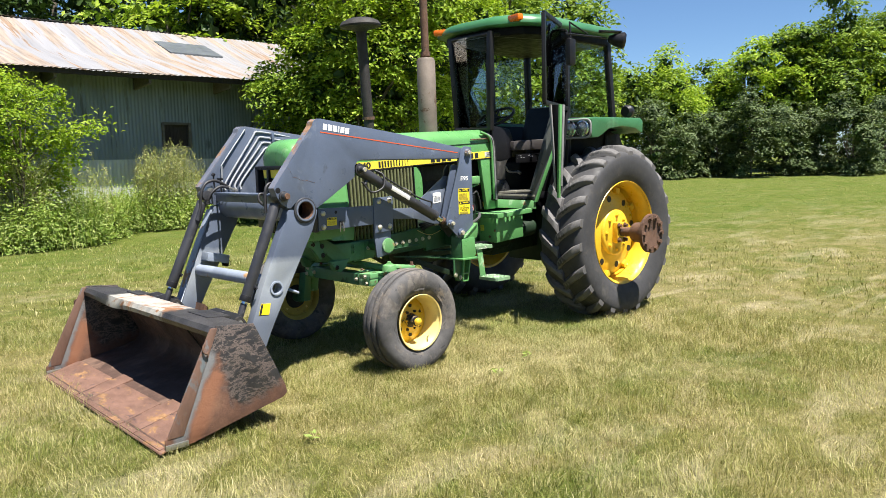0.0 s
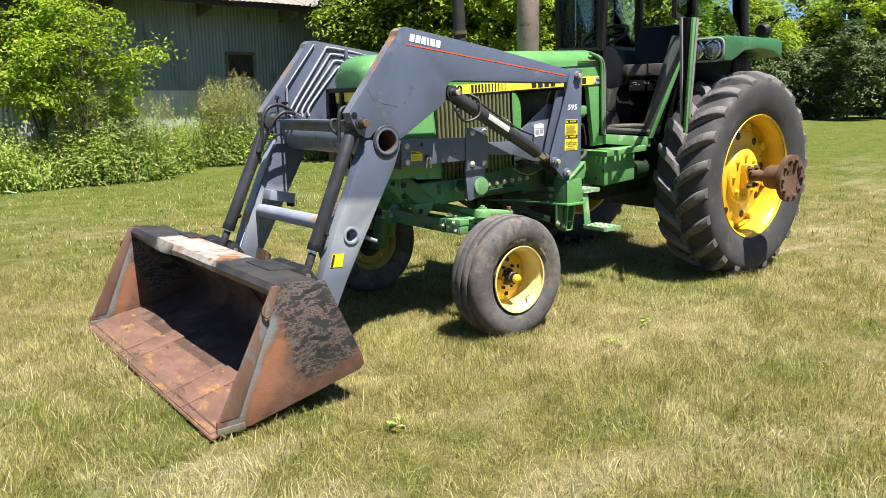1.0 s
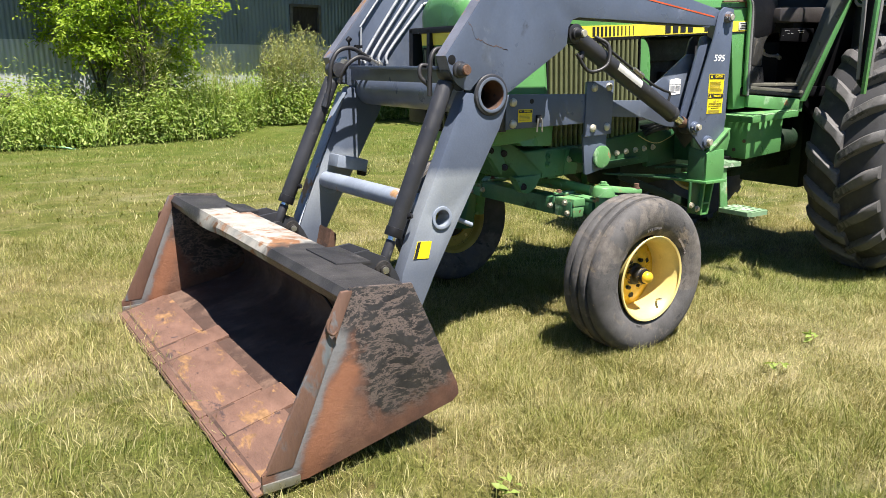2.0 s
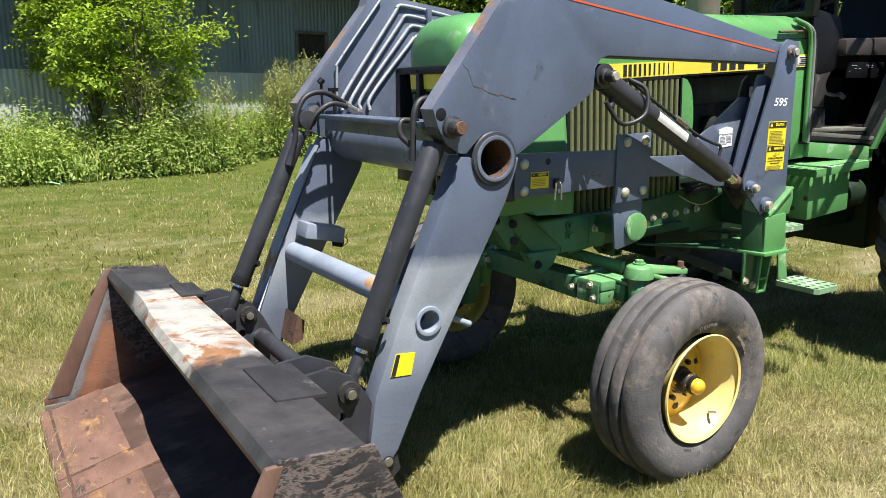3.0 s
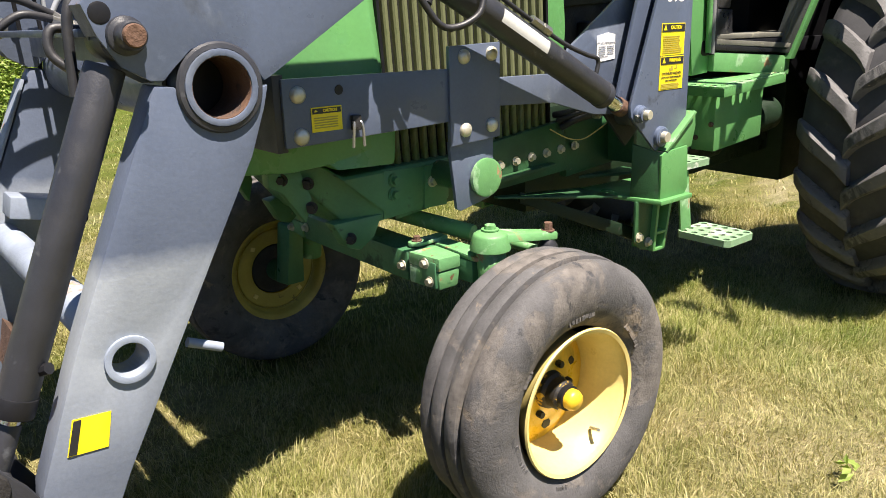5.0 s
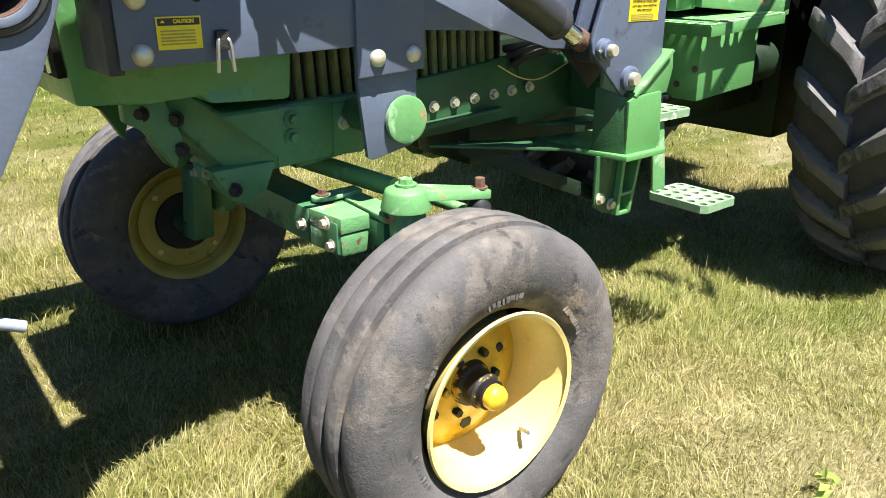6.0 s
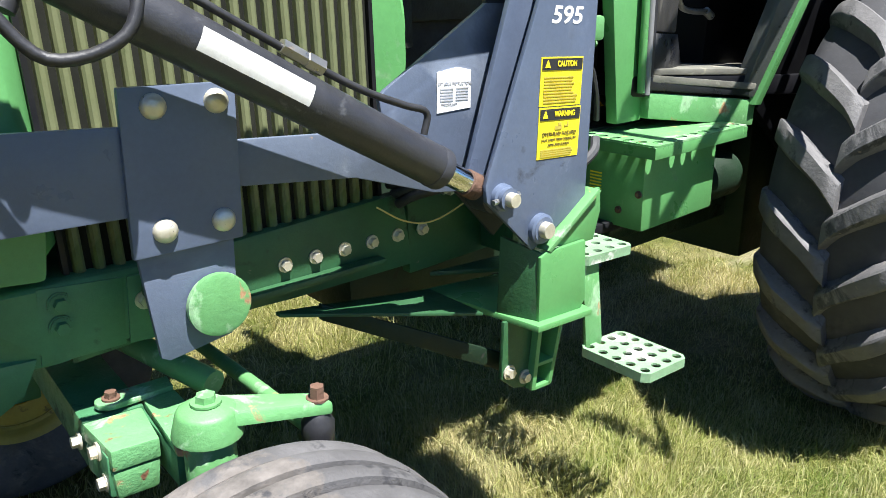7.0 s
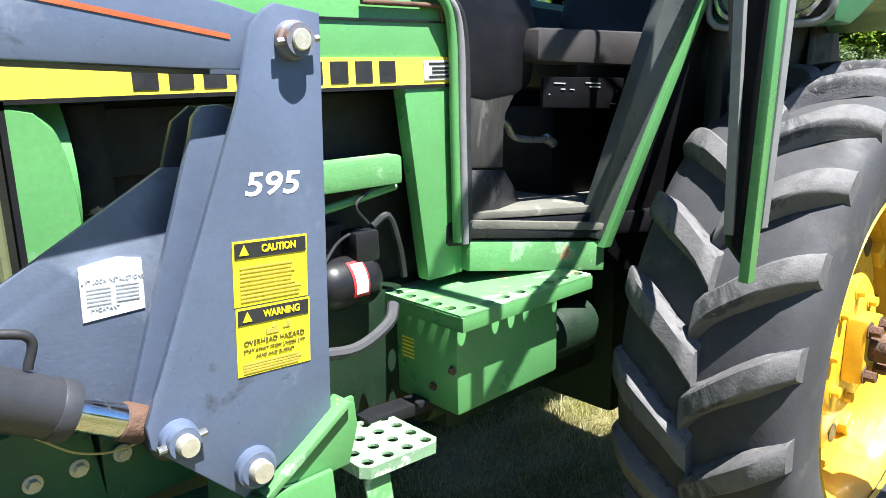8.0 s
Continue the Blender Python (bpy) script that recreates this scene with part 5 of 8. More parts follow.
# cowl arch of the door opening
arch = smooth_line([(1.548, -0.478, 1.215), (1.53, -0.478, 1.5), (1.515, -0.478, 1.72), (1.475, -0.478, 1.80), (1.40, -0.45, 1.835)])
part("cowl_edge", tube(B(), arch, 0.012, 10), green, tractor, "green edge of the cowl", smooth=60)
part("door_seal", tube(B(), [Vector(p) + Vector((0.023, -0.004, -0.006)) for p in arch], 0.011, 10), grey_trim, tractor, "grey rubber door seal", smooth=60)
part("door_seal_inner", tube(B(), [Vector(p) + Vector((0.044, 0.004, -0.01)) for p in arch], 0.013, 10), black_rubber, tractor)
bm = B()
plate(bm, [(1.56, 1.64), (1.575, 1.575), (1.66, 1.565), (1.78, 1.585), (1.832, 1.610), (1.850, 1.68), (1.858, 1.745), (1.80, 1.87), (1.55, 1.90)], -0.46, -0.26)
hull(bm, [(1.52, -0.44, 1.26), (1.56, -0.44, 1.26), (1.56, -0.05, 1.26), (1.52, -0.05, 1.26)], [(1.52, -0.44, 1.87), (1.55, -0.44, 1.87), (1.55, -0.05, 1.87), (1.52, -0.05, 1.87)])
part("dash_panel", bm, vinyl, tractor, "black dashboard side panel", bevel=0.018)
bm = B()
plate(bm, [(1.565, 1.395), (1.738, 1.390), (1.736, 1.50), (1.742, 1.535), (1.770, 1.575), (1.80, 1.60), (1.565, 1.62)], -0.455, -0.30)
part("dash_side", bm, worn_panel, tractor, "scuffed dusty panel under the dashboard", bevel=0.010)
bm = B()
hull(bm, [(1.57, -0.475, 1.275), (1.70, -0.475, 1.275), (1.87, -0.40, 1.275), (1.84, -0.28, 1.275), (1.57, -0.28, 1.275)],
     [(1.57, -0.470, 1.392), (1.725, -0.470, 1.390), (1.87, -0.39, 1.312), (1.80, -0.30, 1.37), (1.57, -0.30, 1.392)])
part("kick_box", bm, dusty_vinyl, tractor, "dusty black kick box on the cab floor", bevel=0.008)
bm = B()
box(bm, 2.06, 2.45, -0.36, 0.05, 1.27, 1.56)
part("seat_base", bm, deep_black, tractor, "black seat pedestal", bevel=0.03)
bm = B()
tube(bm, smooth_line([(1.735, -0.40, 1.53), (1.80, -0.40, 1.505), (1.835, -0.40, 1.47), (1.90, -0.40, 1.460), (1.98, -0.40, 1.460)]), 0.010)
rod(bm, (1.975, -0.40, 1.463), (2.012, -0.40, 1.446), 0.014)
part("lever", bm, steel, tractor, "worn metal lever")
bm = B()
box(bm, 1.98, 2.52, -0.50, 0.02, 1.60, 1.72)
part("seat", bm, vinyl, tractor, "black cushioned tractor seat", bevel=0.045)
bm = B()
hull(bm, [(2.46, -0.50, 1.68), (2.58, -0.50, 1.68), (2.58, 0.02, 1.68), (2.46, 0.02, 1.68)], [(2.56, -0.46, 2.12), (2.65, -0.46, 2.12), (2.65, -0.02, 2.12), (2.56, -0.02, 2.12)])
part("seat_backrest", bm, vinyl, tractor, "black seat backrest", bevel=0.05)
bm = B()
hull(bm, [(1.79, -0.515, 1.665), (2.50, -0.535, 1.68), (2.50, -0.40, 1.68), (1.79, -0.40, 1.665)], [(1.80, -0.505, 1.755), (2.50, -0.525, 1.79), (2.50, -0.41, 1.79), (1.80, -0.41, 1.755)])
part("armrest", bm, brown_vinyl, tractor, "black padded armrest", bevel=0.025)
bm = B()
plate(bm, [(1.82, 1.55), (2.19, 1.55), (2.19, 1.64), (1.82, 1.63)], -0.512, -0.500)
pnl = part("control_panel", bm, deep_black, tractor, "black control panel with white marks", bevel=0.004)
for x, w, z in ((1.86, 0.05, 1.615), (1.89, 0.02, 1.60), (1.93, 0.02, 1.60), (2.0, 0.07, 1.62), (2.02, 0.05, 1.61), (1.84, 0.006, 1.585), (2.15, 0.006, 1.60), (2.13, 0.02, 1.565)):
    part("panel_mark", box(B(), x, x + w, -0.5145, -0.511, z - 0.0016, z + 0.0016), ink_grey, pnl)
bm = B()
rod(bm, (1.66, CY, 1.6), (1.83, CY, 1.99), 0.03)
whl = part("steering_column", bm, black, tractor)
bm = B()
ring = [Vector((1.83, CY, 1.99)) + 0.19 * (Vector((0.86, 0, 0.5)) * math.cos(a) + Vector((0, 1, 0)) * math.sin(a)) for a in [2 * math.pi * i / 28 for i in range(29)]]
tube(bm, ring, 0.014, 8)
for i in (2, 11, 21):
    rod(bm, (1.83, CY, 1.985), ring[i], 0.010, n=8)
rod(bm, (1.825, CY, 1.98), (1.835, CY, 2.0), 0.045)
part("steering_wheel", bm, black, tractor, "black steering wheel", smooth=60)
# slanted body edge behind the door opening
bm = B()
hull(bm, [(1.945, -0.590, 1.20), (1.98, -0.612, 1.19), (1.98, -0.56, 1.19), (1.945, -0.54, 1.20)], [(2.14, -0.70, 1.98), (2.27, -0.735, 1.98), (2.27, -0.68, 1.98), (2.14, -0.66, 1.98)])
part("quarter_panel", bm, bare_panel, tractor, "slanted dusty grey inner quarter panel", bevel=0.01)
bm = B()
hull(bm, [(1.975, -0.622, 1.17), (2.005, -0.626, 1.17), (2.005, -0.59, 1.17), (1.975, -0.59, 1.17)], [(2.268, -0.742, 1.98), (2.305, -0.746, 1.98), (2.305, -0.71, 1.98), (2.268, -0.71, 1.98)])
part("quarter_edge", bm, green, tractor, "green slanted cab edge", bevel=0.003)
# rear end of these panels stands for the dark under the fender
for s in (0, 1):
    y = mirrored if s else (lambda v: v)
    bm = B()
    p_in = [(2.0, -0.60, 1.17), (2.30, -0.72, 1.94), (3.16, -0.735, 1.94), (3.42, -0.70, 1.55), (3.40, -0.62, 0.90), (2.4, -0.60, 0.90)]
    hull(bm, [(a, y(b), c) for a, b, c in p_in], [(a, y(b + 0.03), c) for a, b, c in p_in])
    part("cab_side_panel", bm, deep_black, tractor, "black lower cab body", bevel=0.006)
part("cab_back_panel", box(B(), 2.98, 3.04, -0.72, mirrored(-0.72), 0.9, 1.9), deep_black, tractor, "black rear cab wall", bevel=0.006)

# fenders with lamps
for s in (0, 1):
    y = mirrored if s else (lambda v: v)
    lo, hi = sorted((y(-0.72), y(-1.05)))
    bm = B()
    plate(bm, [(2.29, 1.94), (2.31, 1.965), (3.12, 1.975), (3.17, 1.95), (3.17, 1.83), (3.145, 1.825), (3.03, 1.87), (2.80, 1.885), (2.58, 1.86), (2.46, 1.80), (2.40, 1.775), (2.29, 1.775)], lo, hi)
    fen = part("fender", bm, green_roof, tractor, "green rear fender with twin headlamps", bevel=0.014)
    bm = B()
    rr = lambda g: [(cy_ + sy * (0.5 * (hi - lo) - g - 0.05 + 0.05 * math.cos(a)), cz_ + sz * (0.085 - g - 0.045 + 0.045 * math.sin(a))) for sy, sz, aa in ((1, 1, (0, 30, 60, 90)), (-1, 1, (90, 60, 30, 0)), (-1, -1, (0, 30, 60, 90)), (1, -1, (90, 60, 30, 0))) for a in [radians(q) for q in aa]]
    cy_, cz_ = (lo + hi) / 2, 1.858
    plate(bm, rr(0.012), 2.272, 2.292, axis="x")
    part("lamp_bezel", bm, black, fen, "black lamp surround", bevel=0.004)
    part("bezel_rim", tube(B(), [(2.270, a, b) for a, b in rr(0.0) + rr(0.0)[:1]], 0.010, 8), grey_trim, fen, "grey rounded lamp rim", smooth=60)
    for k in (0.28, 0.72):
        c = Vector((2.275, lo + (hi - lo) * k, 1.86))
        lens = lathe(B(), c, (-1, 0, 0), [(0.066, -0.01), (0.068, 0.008), (0.060, 0.012), (0.045, 0.022), (0.0, 0.030)], 28)
        head = part("headlamp", lens, lamp_glass, fen, "round clear headlamp", smooth=60)
        part("lamp_ring", lathe(B(), c, (-1, 0, 0), [(0.066, 0.0), (0.078, 0.004), (0.076, 0.016), (0.064, 0.018)], 28), chrome, head, "bright lamp ring", smooth=60)
bm = B()
lathe(bm, (3.12, -0.88, 2.05), (1, 0, 0), [(0.0, -0.02), (0.05, -0.02), (0.07, 0.02), (0.06, 0.07), (0.0, 0.075)], 20)
rod(bm, (3.14, -0.88, 2.0), (3.10, -0.88, 1.96), 0.012)
part("work_lamp", bm, black, tractor, "black rear work lamp")

# open door, swung back on its rear hinges
DF, DH = Vector((1.47, -1.14, 0)), Vector((2.30, -0.75, 0))
du = (DH - DF).normalized()
dn = Vector((du.y, -du.x, 0)) * 0.016


def on_door(u, z):
    return DF + du * u + Vector((0, 0, z))


dw = (DH - DF).length
frame_line = [on_door(0.02, 2.06), on_door(0.0, 2.80), on_door(dw, 2.80), on_door(dw, 2.06), on_door(0.02, 2.06)]
bm = B()
for a, b in zip(frame_line, frame_line[1:]):
    d = (b - a).normalized()
    side = d.cross(Vector((dn.x, dn.y, 0)).normalized()) * 0.02
    hull(bm, [a - dn - side, a + dn - side, a + dn + side, a - dn + side], [b - dn - side, b + dn - side, b + dn + side, b - dn + side])
door = part("cab_door", bm, black, tractor, "open cab door with a black frame and tinted glass", bevel=0.006)
pane("door_glass", [on_door(0.03, 2.08), on_door(dw - 0.02, 2.08), on_door(dw - 0.02, 2.78), on_door(0.02, 2.78)], door)
TIP = Vector((1.592, -1.20, 1.240))
UPF, UPR = Vector((1.612, -1.205, 2.04)), on_door(dw, 2.04)


def strip(name, a, b, w, d, mat, label="", parent=None):
    """A flat bar from a to b, w wide along the door and d thick."""
    a, b = Vector(a), Vector(b)
    c = [Vector((-w, -d, 0)), Vector((w, -d, 0)), Vector((w, d, 0)), Vector((-w, d, 0))]
    return part(name, hull(B(), [a + k for k in c], [b + k for k in c]), mat, parent or door, label, bevel=0.003)


strip("door_edge", UPF, TIP, 0.014, 0.010, green, "green painted door edge")
strip("door_gasket", UPF + Vector((0.034, -0.002, 0)), TIP + Vector((0.026, -0.002, 0.10)), 0.013, 0.012, grey_trim, "worn grey door gasket")
strip("door_gasket", UPF + Vector((-0.066, 0.056, 0)), TIP + Vector((0.022, 0.050, 0.08)), 0.008, 0.010, grey_trim, "worn grey door gasket")
bm = B()
hull(bm, [UPF + Vector((-0.060, 0.052, 0)), UPF + Vector((-0.01, 0.004, 0)), TIP + Vector((-0.01, 0.004, 0.03)), TIP + Vector((0.022, 0.046, 0.06))], [UPF + Vector((-0.044, 0.074, 0)), UPF + Vector((0.016, 0.024, 0)), TIP + Vector((0.014, 0.024, 0.03)), TIP + Vector((0.036, 0.066, 0.06))])
part("lower_frame", bm, deep_black, door, "black lower door frame", bevel=0.004)
strip("rear_frame", TIP + Vector((0.05, 0.03, 0.05)), UPR, 0.014, 0.012, deep_black)
# mirror and roof lamp
bm = B()
box(bm, 1.985, 2.075, -1.03, -0.97, 2.42, 2.66)
mir = part("mirror", bm, black, tractor, "black wing mirror on a bracket", bevel=0.02)
bm = B()
tube(bm, [(2.02, -0.985, 2.66), (2.02, -0.96, 2.74), (2.05, -0.88, 2.76)], 0.010)
tube(bm, [(2.04, -0.98, 2.81), (2.29, -1.0, 2.725)], 0.008)
tube(bm, [(2.04, -0.98, 2.81), (2.03, -1.0, 2.66)], 0.008)
tube(bm, [(1.96, -0.99, 2.70), (2.54, -1.03, 2.71)], 0.009)
part("mirror_bracket", bm, black, mir)
bm = B()
lathe(bm, (2.66, -1.11, 2.69), (0.55, -0.75, -0.15), [(0.0, -0.12), (0.03, -0.11), (0.055, -0.06), (0.074, 0.0), (0.080, 0.03), (0.06, 0.05), (0.0, 0.056)], 24)
plate(bm, [(2.42, -1.03), (2.64, -1.14), (2.70, -1.06), (2.52, -0.96)], 2.762, 2.774, axis="z")
part("flood_lamp", bm, black, tractor, "black round flood lamp", smooth=50)

# stacks
bm = B()
lathe(bm, (0.945, CY, 1.80), (-0.02, 0, 1), [(0.0, 0.0), (0.075, 0.0), (0.082, 0.02), (0.082, 0.66), (0.070, 0.685), (0.0, 0.685)], 32)
muf = part("muffler", bm, muffler_mat, tractor, "grey-brown upright muffler")
part("exhaust_pipe", rod(B(), (0.932, CY, 2.48), (0.905, CY, 3.35), 0.034, n=20), rust_iron, muf, "dark rusty exhaust pipe")
part("pipe_clamp", rod(B(), (0.931, CY, 2.50), (0.930, CY, 2.54), 0.043, n=20), rust_iron, muf)
bm = B()
rod(bm, (0.285, CY, 1.78), (0.225, CY, 2.66), 0.042, n=20)
pre = part("air_intake", bm, engine_mat, tractor, "dark upright air intake pipe")
part("intake_clamp", rod(B(), (0.275, CY, 1.93), (0.273, CY, 1.955), 0.052, n=20), rust_iron, pre)
bm = B()
lathe(bm, (0.225, CY, 2.64), (-0.06, 0, 1), [(0.05, 0.0), (0.075, 0.02), (0.165, 0.035), (0.17, 0.05), (0.15, 0.08), (0.09, 0.105), (0.0, 0.115)], 36)
part("pre_cleaner", bm, engine_mat, pre, "dark mushroom-shaped intake cap", smooth=40)
part("filler_cap", lathe(B(), (0.08, CY + 0.1, 1.79), (0, 0, 1), [(0.0, 0.05), (0.03, 0.05), (0.045, 0.04), (0.05, 0.0)], 20), blue_lid, tractor, "pale blue filler cap")

# tool-box step and ladder
bm = B()
hull(bm, [(1.485, -0.605, 0.735), (1.861, -0.605, 0.742), (1.861, -0.37, 0.742), (1.485, -0.37, 0.735)], [(1.485, -0.605, 0.985), (1.861, -0.605, 0.985), (1.861, -0.37, 0.985), (1.485, -0.37, 0.985)])
tool_box = part("tool_box", bm, green, tractor, "green metal step box below the cab door", bevel=0.010, **T)
lid_holes = [circle(1.505 + 0.0575 * i, -0.632, 0.0140, 14) for i in range(8)] + [circle(1.472, -0.60 + 0.047 * i, 0.0140, 14) for i in range(5)]
bm = B()
plate(bm, [(1.452, -0.652), (1.460, -0.660), (1.930, -0.660), (1.938, -0.652), (1.938, -0.37), (1.452, -0.37)], 1.003, 1.008, lid_holes, "z")
lid = part("box_lid", bm, green_worn, tool_box, "green step plate with a row of holes", **T)
bm = B()
box(bm, 1.452, 1.938, -0.660, -0.654, 0.968, 1.003)
box(bm, 1.452, 1.458, -0.654, -0.37, 0.968, 1.003)
box(bm, 1.932, 1.938, -0.654, -0.37, 0.968, 1.003)
part("lid_flange", bm, green, lid, bevel=0.002, **T)
for x, y in [(1.505 + 0.0575 * i, -0.632) for i in range(8)] + [(1.472, -0.60 + 0.047 * i) for i in range(5)]:
    part("hole_lip", lathe(B(), (x, y, 1.0075), (0, 0, 1), [(0.0137, -0.004), (0.0137, 0.003), (0.0165, 0.003), (0.0185, 0.0)], 16), green_worn, lid, **T)
for pt in ((1.484, -0.52, 0.79), (1.484, -0.59, 0.85)):
    part("box_bolt", bolt(B(), pt, (-1, 0, 0), 0.008, 0.006), rust_iron, tool_box, **T)
bm = B()
for i in range(6):
    box(bm, 1.4835, 1.4845, -0.45, -0.405, 0.84 + 0.010 * i, 0.844 + 0.010 * i)
part("box_print", bm, decal_yellow, tool_box, **T)


def tread_plate(x0, x1, y0, y1, z, name, cols, rows):
    holes = []
    for i in range(cols):
        for j in range(rows):
            holes.append(circle(x0 + (x1 - x0) * (i + 0.5 + (0.0 if j % 2 else 0.0)) / cols, y0 + (y1 - y0) * (j + 0.5) / rows, 0.0135, 10))
    c = 0.018
    out = [(x0 + c, y0), (x1 - c, y0), (x1, y0 + c), (x1, y1 - c), (x1 - c, y1), (x0 + c, y1), (x0, y1 - c), (x0, y0 + c)]
    bm = B()
    plate(bm, out, z - 0.006, z, holes, "z")
    plate(bm, out, z - 0.026, z - 0.006, [[(x + (0.006 if x < (x0 + x1) / 2 else -0.006), y + (0.006 if y < (y0 + y1) / 2 else -0.006)) for x, y in out]], "z")
    return bm


part("upper_step", tread_plate(1.11, 1.325, -0.67, -0.47, 0.82, "", 4, 4), step_worn, tractor, "perforated green upper step")
part("lower_step", tread_plate(1.135, 1.325, -0.88, -0.65, 0.552, "", 4, 5), step_worn, tractor, "perforated pale green lower step")
bm = B()
hull(bm, [(1.155, -0.665, 0.535), (1.225, -0.665, 0.535), (1.225, -0.655, 0.535), (1.155, -0.655, 0.535)], [(1.12, -0.655, 0.81), (1.185, -0.655, 0.81), (1.185, -0.645, 0.81), (1.12, -0.645, 0.81)])
part("step_hanger", bm, green_worn, tractor, "green step hanger strap", bevel=0.003)
box_b = box(B(), 1.25, 1.50, -0.50, -0.44, 0.80, 0.83)
part("step_bracket", box_b, black, tractor, bevel=0.004)


# ---- front loader ----
loader = thing("front_loader", (0.0, CY, 0.0), "slate grey-blue front loader with arms, cylinders and a rusty bucket", "loader")
UP = [(-0.665, 1.835), (-0.655, 1.865), (-0.625, 1.884), (-0.59, 1.886), (0.12, 1.795), (0.80, 1.690), (0.86, 1.678), (0.86, 1.60), (0.74, 1.597),
      (-0.235, 1.597), (-0.275, 1.585), (-0.30, 1.55), (-0.305, 1.475), (-0.33, 1.455), (-0.635, 1.272), (-0.655, 1.262),
      (-0.672, 1.288), (-0.705, 1.330), (-0.755, 1.342), (-0.805, 1.330), (-0.842, 1.298), (-0.865, 1.275), (-0.89, 1.276), (-0.94, 1.305), (-0.975, 1.36), (-0.995, 1.415)]
LOW = [(-0.885, 1.268), (-0.846, 1.262)] + [(-0.755 + 0.070 * math.cos(radians(a)), 1.255 + 0.070 * math.sin(radians(a))) for a in range(190, 351, 20)] + [(-0.65, 1.255), (-0.662, 1.21), (-0.70, 1.11), (-0.80, 0.93), (-1.035, 0.50), (-1.12, 0.32), (-1.16, 0.27), (-1.215, 0.29), (-1.225, 0.345), (-1.20, 0.52), (-1.10, 0.78)]
for s in (0, 1):
    yy = mirrored if s else (lambda v: v)
    span = lambda a, b: tuple(sorted((yy(a), yy(b))))
    o = 1 if s else -1
    # upper arm: an outer and an inner plate joined by a closing strip round the top and front
    bm = B()
    plate(bm, UP, *span(-0.832, -0.822))
    arm = part("loader_arm", bm, slate, loader, "tapered slate-blue upper loader arm", bevel=0.003)
    bm = B()
    plate(bm, [(x + 0.004, z - 0.006) for x, z in UP], *span(-0.762, -0.752), holes=[])
    part("inner_plate", bm, slate_bare if s else slate, arm, bevel=0.002)
    bm = B()
    strip = [UP[24], UP[25], UP[0], UP[1], UP[2], UP[3], UP[4], UP[5]]
    for (xa, za), (xb, zb) in zip(strip, strip[1:]):
        d = Vector((xb - xa, 0, zb - za)).normalized()
        n = Vector((d.z, 0, -d.x)) * 0.008
        y0, y1 = span(-0.829, -0.755)
        a, b = Vector((xa, 0, za)), Vector((xb, 0, zb))
        hull(bm, [a + Vector((0, y0, 0)), a + n + Vector((0, y0, 0)), a + n + Vector((0, y1, 0)), a + Vector((0, y1, 0))],
             [b + Vector((0, y0, 0)), b + n + Vector((0, y0, 0)), b + n + Vector((0, y1, 0)), b + Vector((0, y1, 0))])
    part("closing_strip", bm, edge_rust, arm, "rust-edged closing strip")
    # strip below the arm, in the darker slate
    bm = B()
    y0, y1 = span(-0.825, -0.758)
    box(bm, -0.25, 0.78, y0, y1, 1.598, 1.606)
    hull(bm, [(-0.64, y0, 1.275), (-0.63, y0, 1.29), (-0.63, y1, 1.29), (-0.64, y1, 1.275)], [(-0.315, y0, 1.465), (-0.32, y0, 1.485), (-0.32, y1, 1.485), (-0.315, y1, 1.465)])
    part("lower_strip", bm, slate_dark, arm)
    # lower arm box
    bm = B()
    plate(bm, LOW, *span(-0.828, -0.752), holes=[] if s else [circle(-1.005, 0.742, 0.036, 24)])
    low = part("lower_arm", bm, banded_arm, loader, "chipped grey-blue lower loader arm, faded pale below the knee", bevel=0.016)
    bm = B()
    front = [(-0.905, 1.235), (-1.108, 0.78), (-1.208, 0.52), (-1.228, 0.37)]
    for (xa, za), (xb, zb) in zip(front, front[1:]):
        y0, y1 = span(-0.838, -0.752) if s else span(-0.812, -0.768)
        hull(bm, [(xa - 0.006, y0, za), (xa + 0.004, y0, za), (xa + 0.004, y1, za), (xa - 0.006, y1, za)], [(xb - 0.006, y0, zb), (xb + 0.004, y0, zb), (xb + 0.004, y1, zb), (xb - 0.006, y1, zb)])
    if s:
        part("front_flange", bm, slate_light, low, "worn front flange", bevel=0.002)
    part("arm_bushing", pipe(B(), (-1.005, yy(-0.836), 0.742), (-1.005, yy(-0.748), 0.742), 0.050, 0.036), slate_light, low, "pale welded bushing ring", bevel=0.002)
    part("knee_ring", pipe(B(), (-0.755, yy(-0.842), 1.255), (-0.755, yy(-0.74), 1.255), 0.076, 0.062), slate_bare, low, "open tube end at the arm's knee", bevel=0.003)
    part("knee_sleeve", pipe(B(), (-0.755, yy(-0.838), 1.255), (-0.755, yy(-0.70), 1.255), 0.0625, 0.0605), rust_iron, low)
    part("knee_weld", lathe(B(), (-0.755, yy(-0.833), 1.255), (0, o, 0), [(0.090, -0.002), (0.086, 0.004), (0.077, 0.006)], 32), slate_dark, low)
    # pins
    for name, x, z, r, m in (("knee_pin", -0.925, 1.360, 0.021, rust_iron), ("lift_pin", -0.250, 1.525, 0.0165, zinc)):
        pin = part(name, lathe(B(), (x, yy(-0.832), z), (0, o, 0), [(r * 1.7, 0.0), (r * 1.65, 0.012), (r * 1.25, 0.016), (r * 1.25, 0.045), (r * 1.1, 0.05), (0.0, 0.05)], 24), slate_dark, arm, "dark pin boss")
        part("pin_end", lathe(B(), (x, yy(-0.832), z), (0, o, 0), [(r, 0.045), (r, 0.056), (r * 0.9, 0.060), (0.0, 0.060)], 20), m, arm)
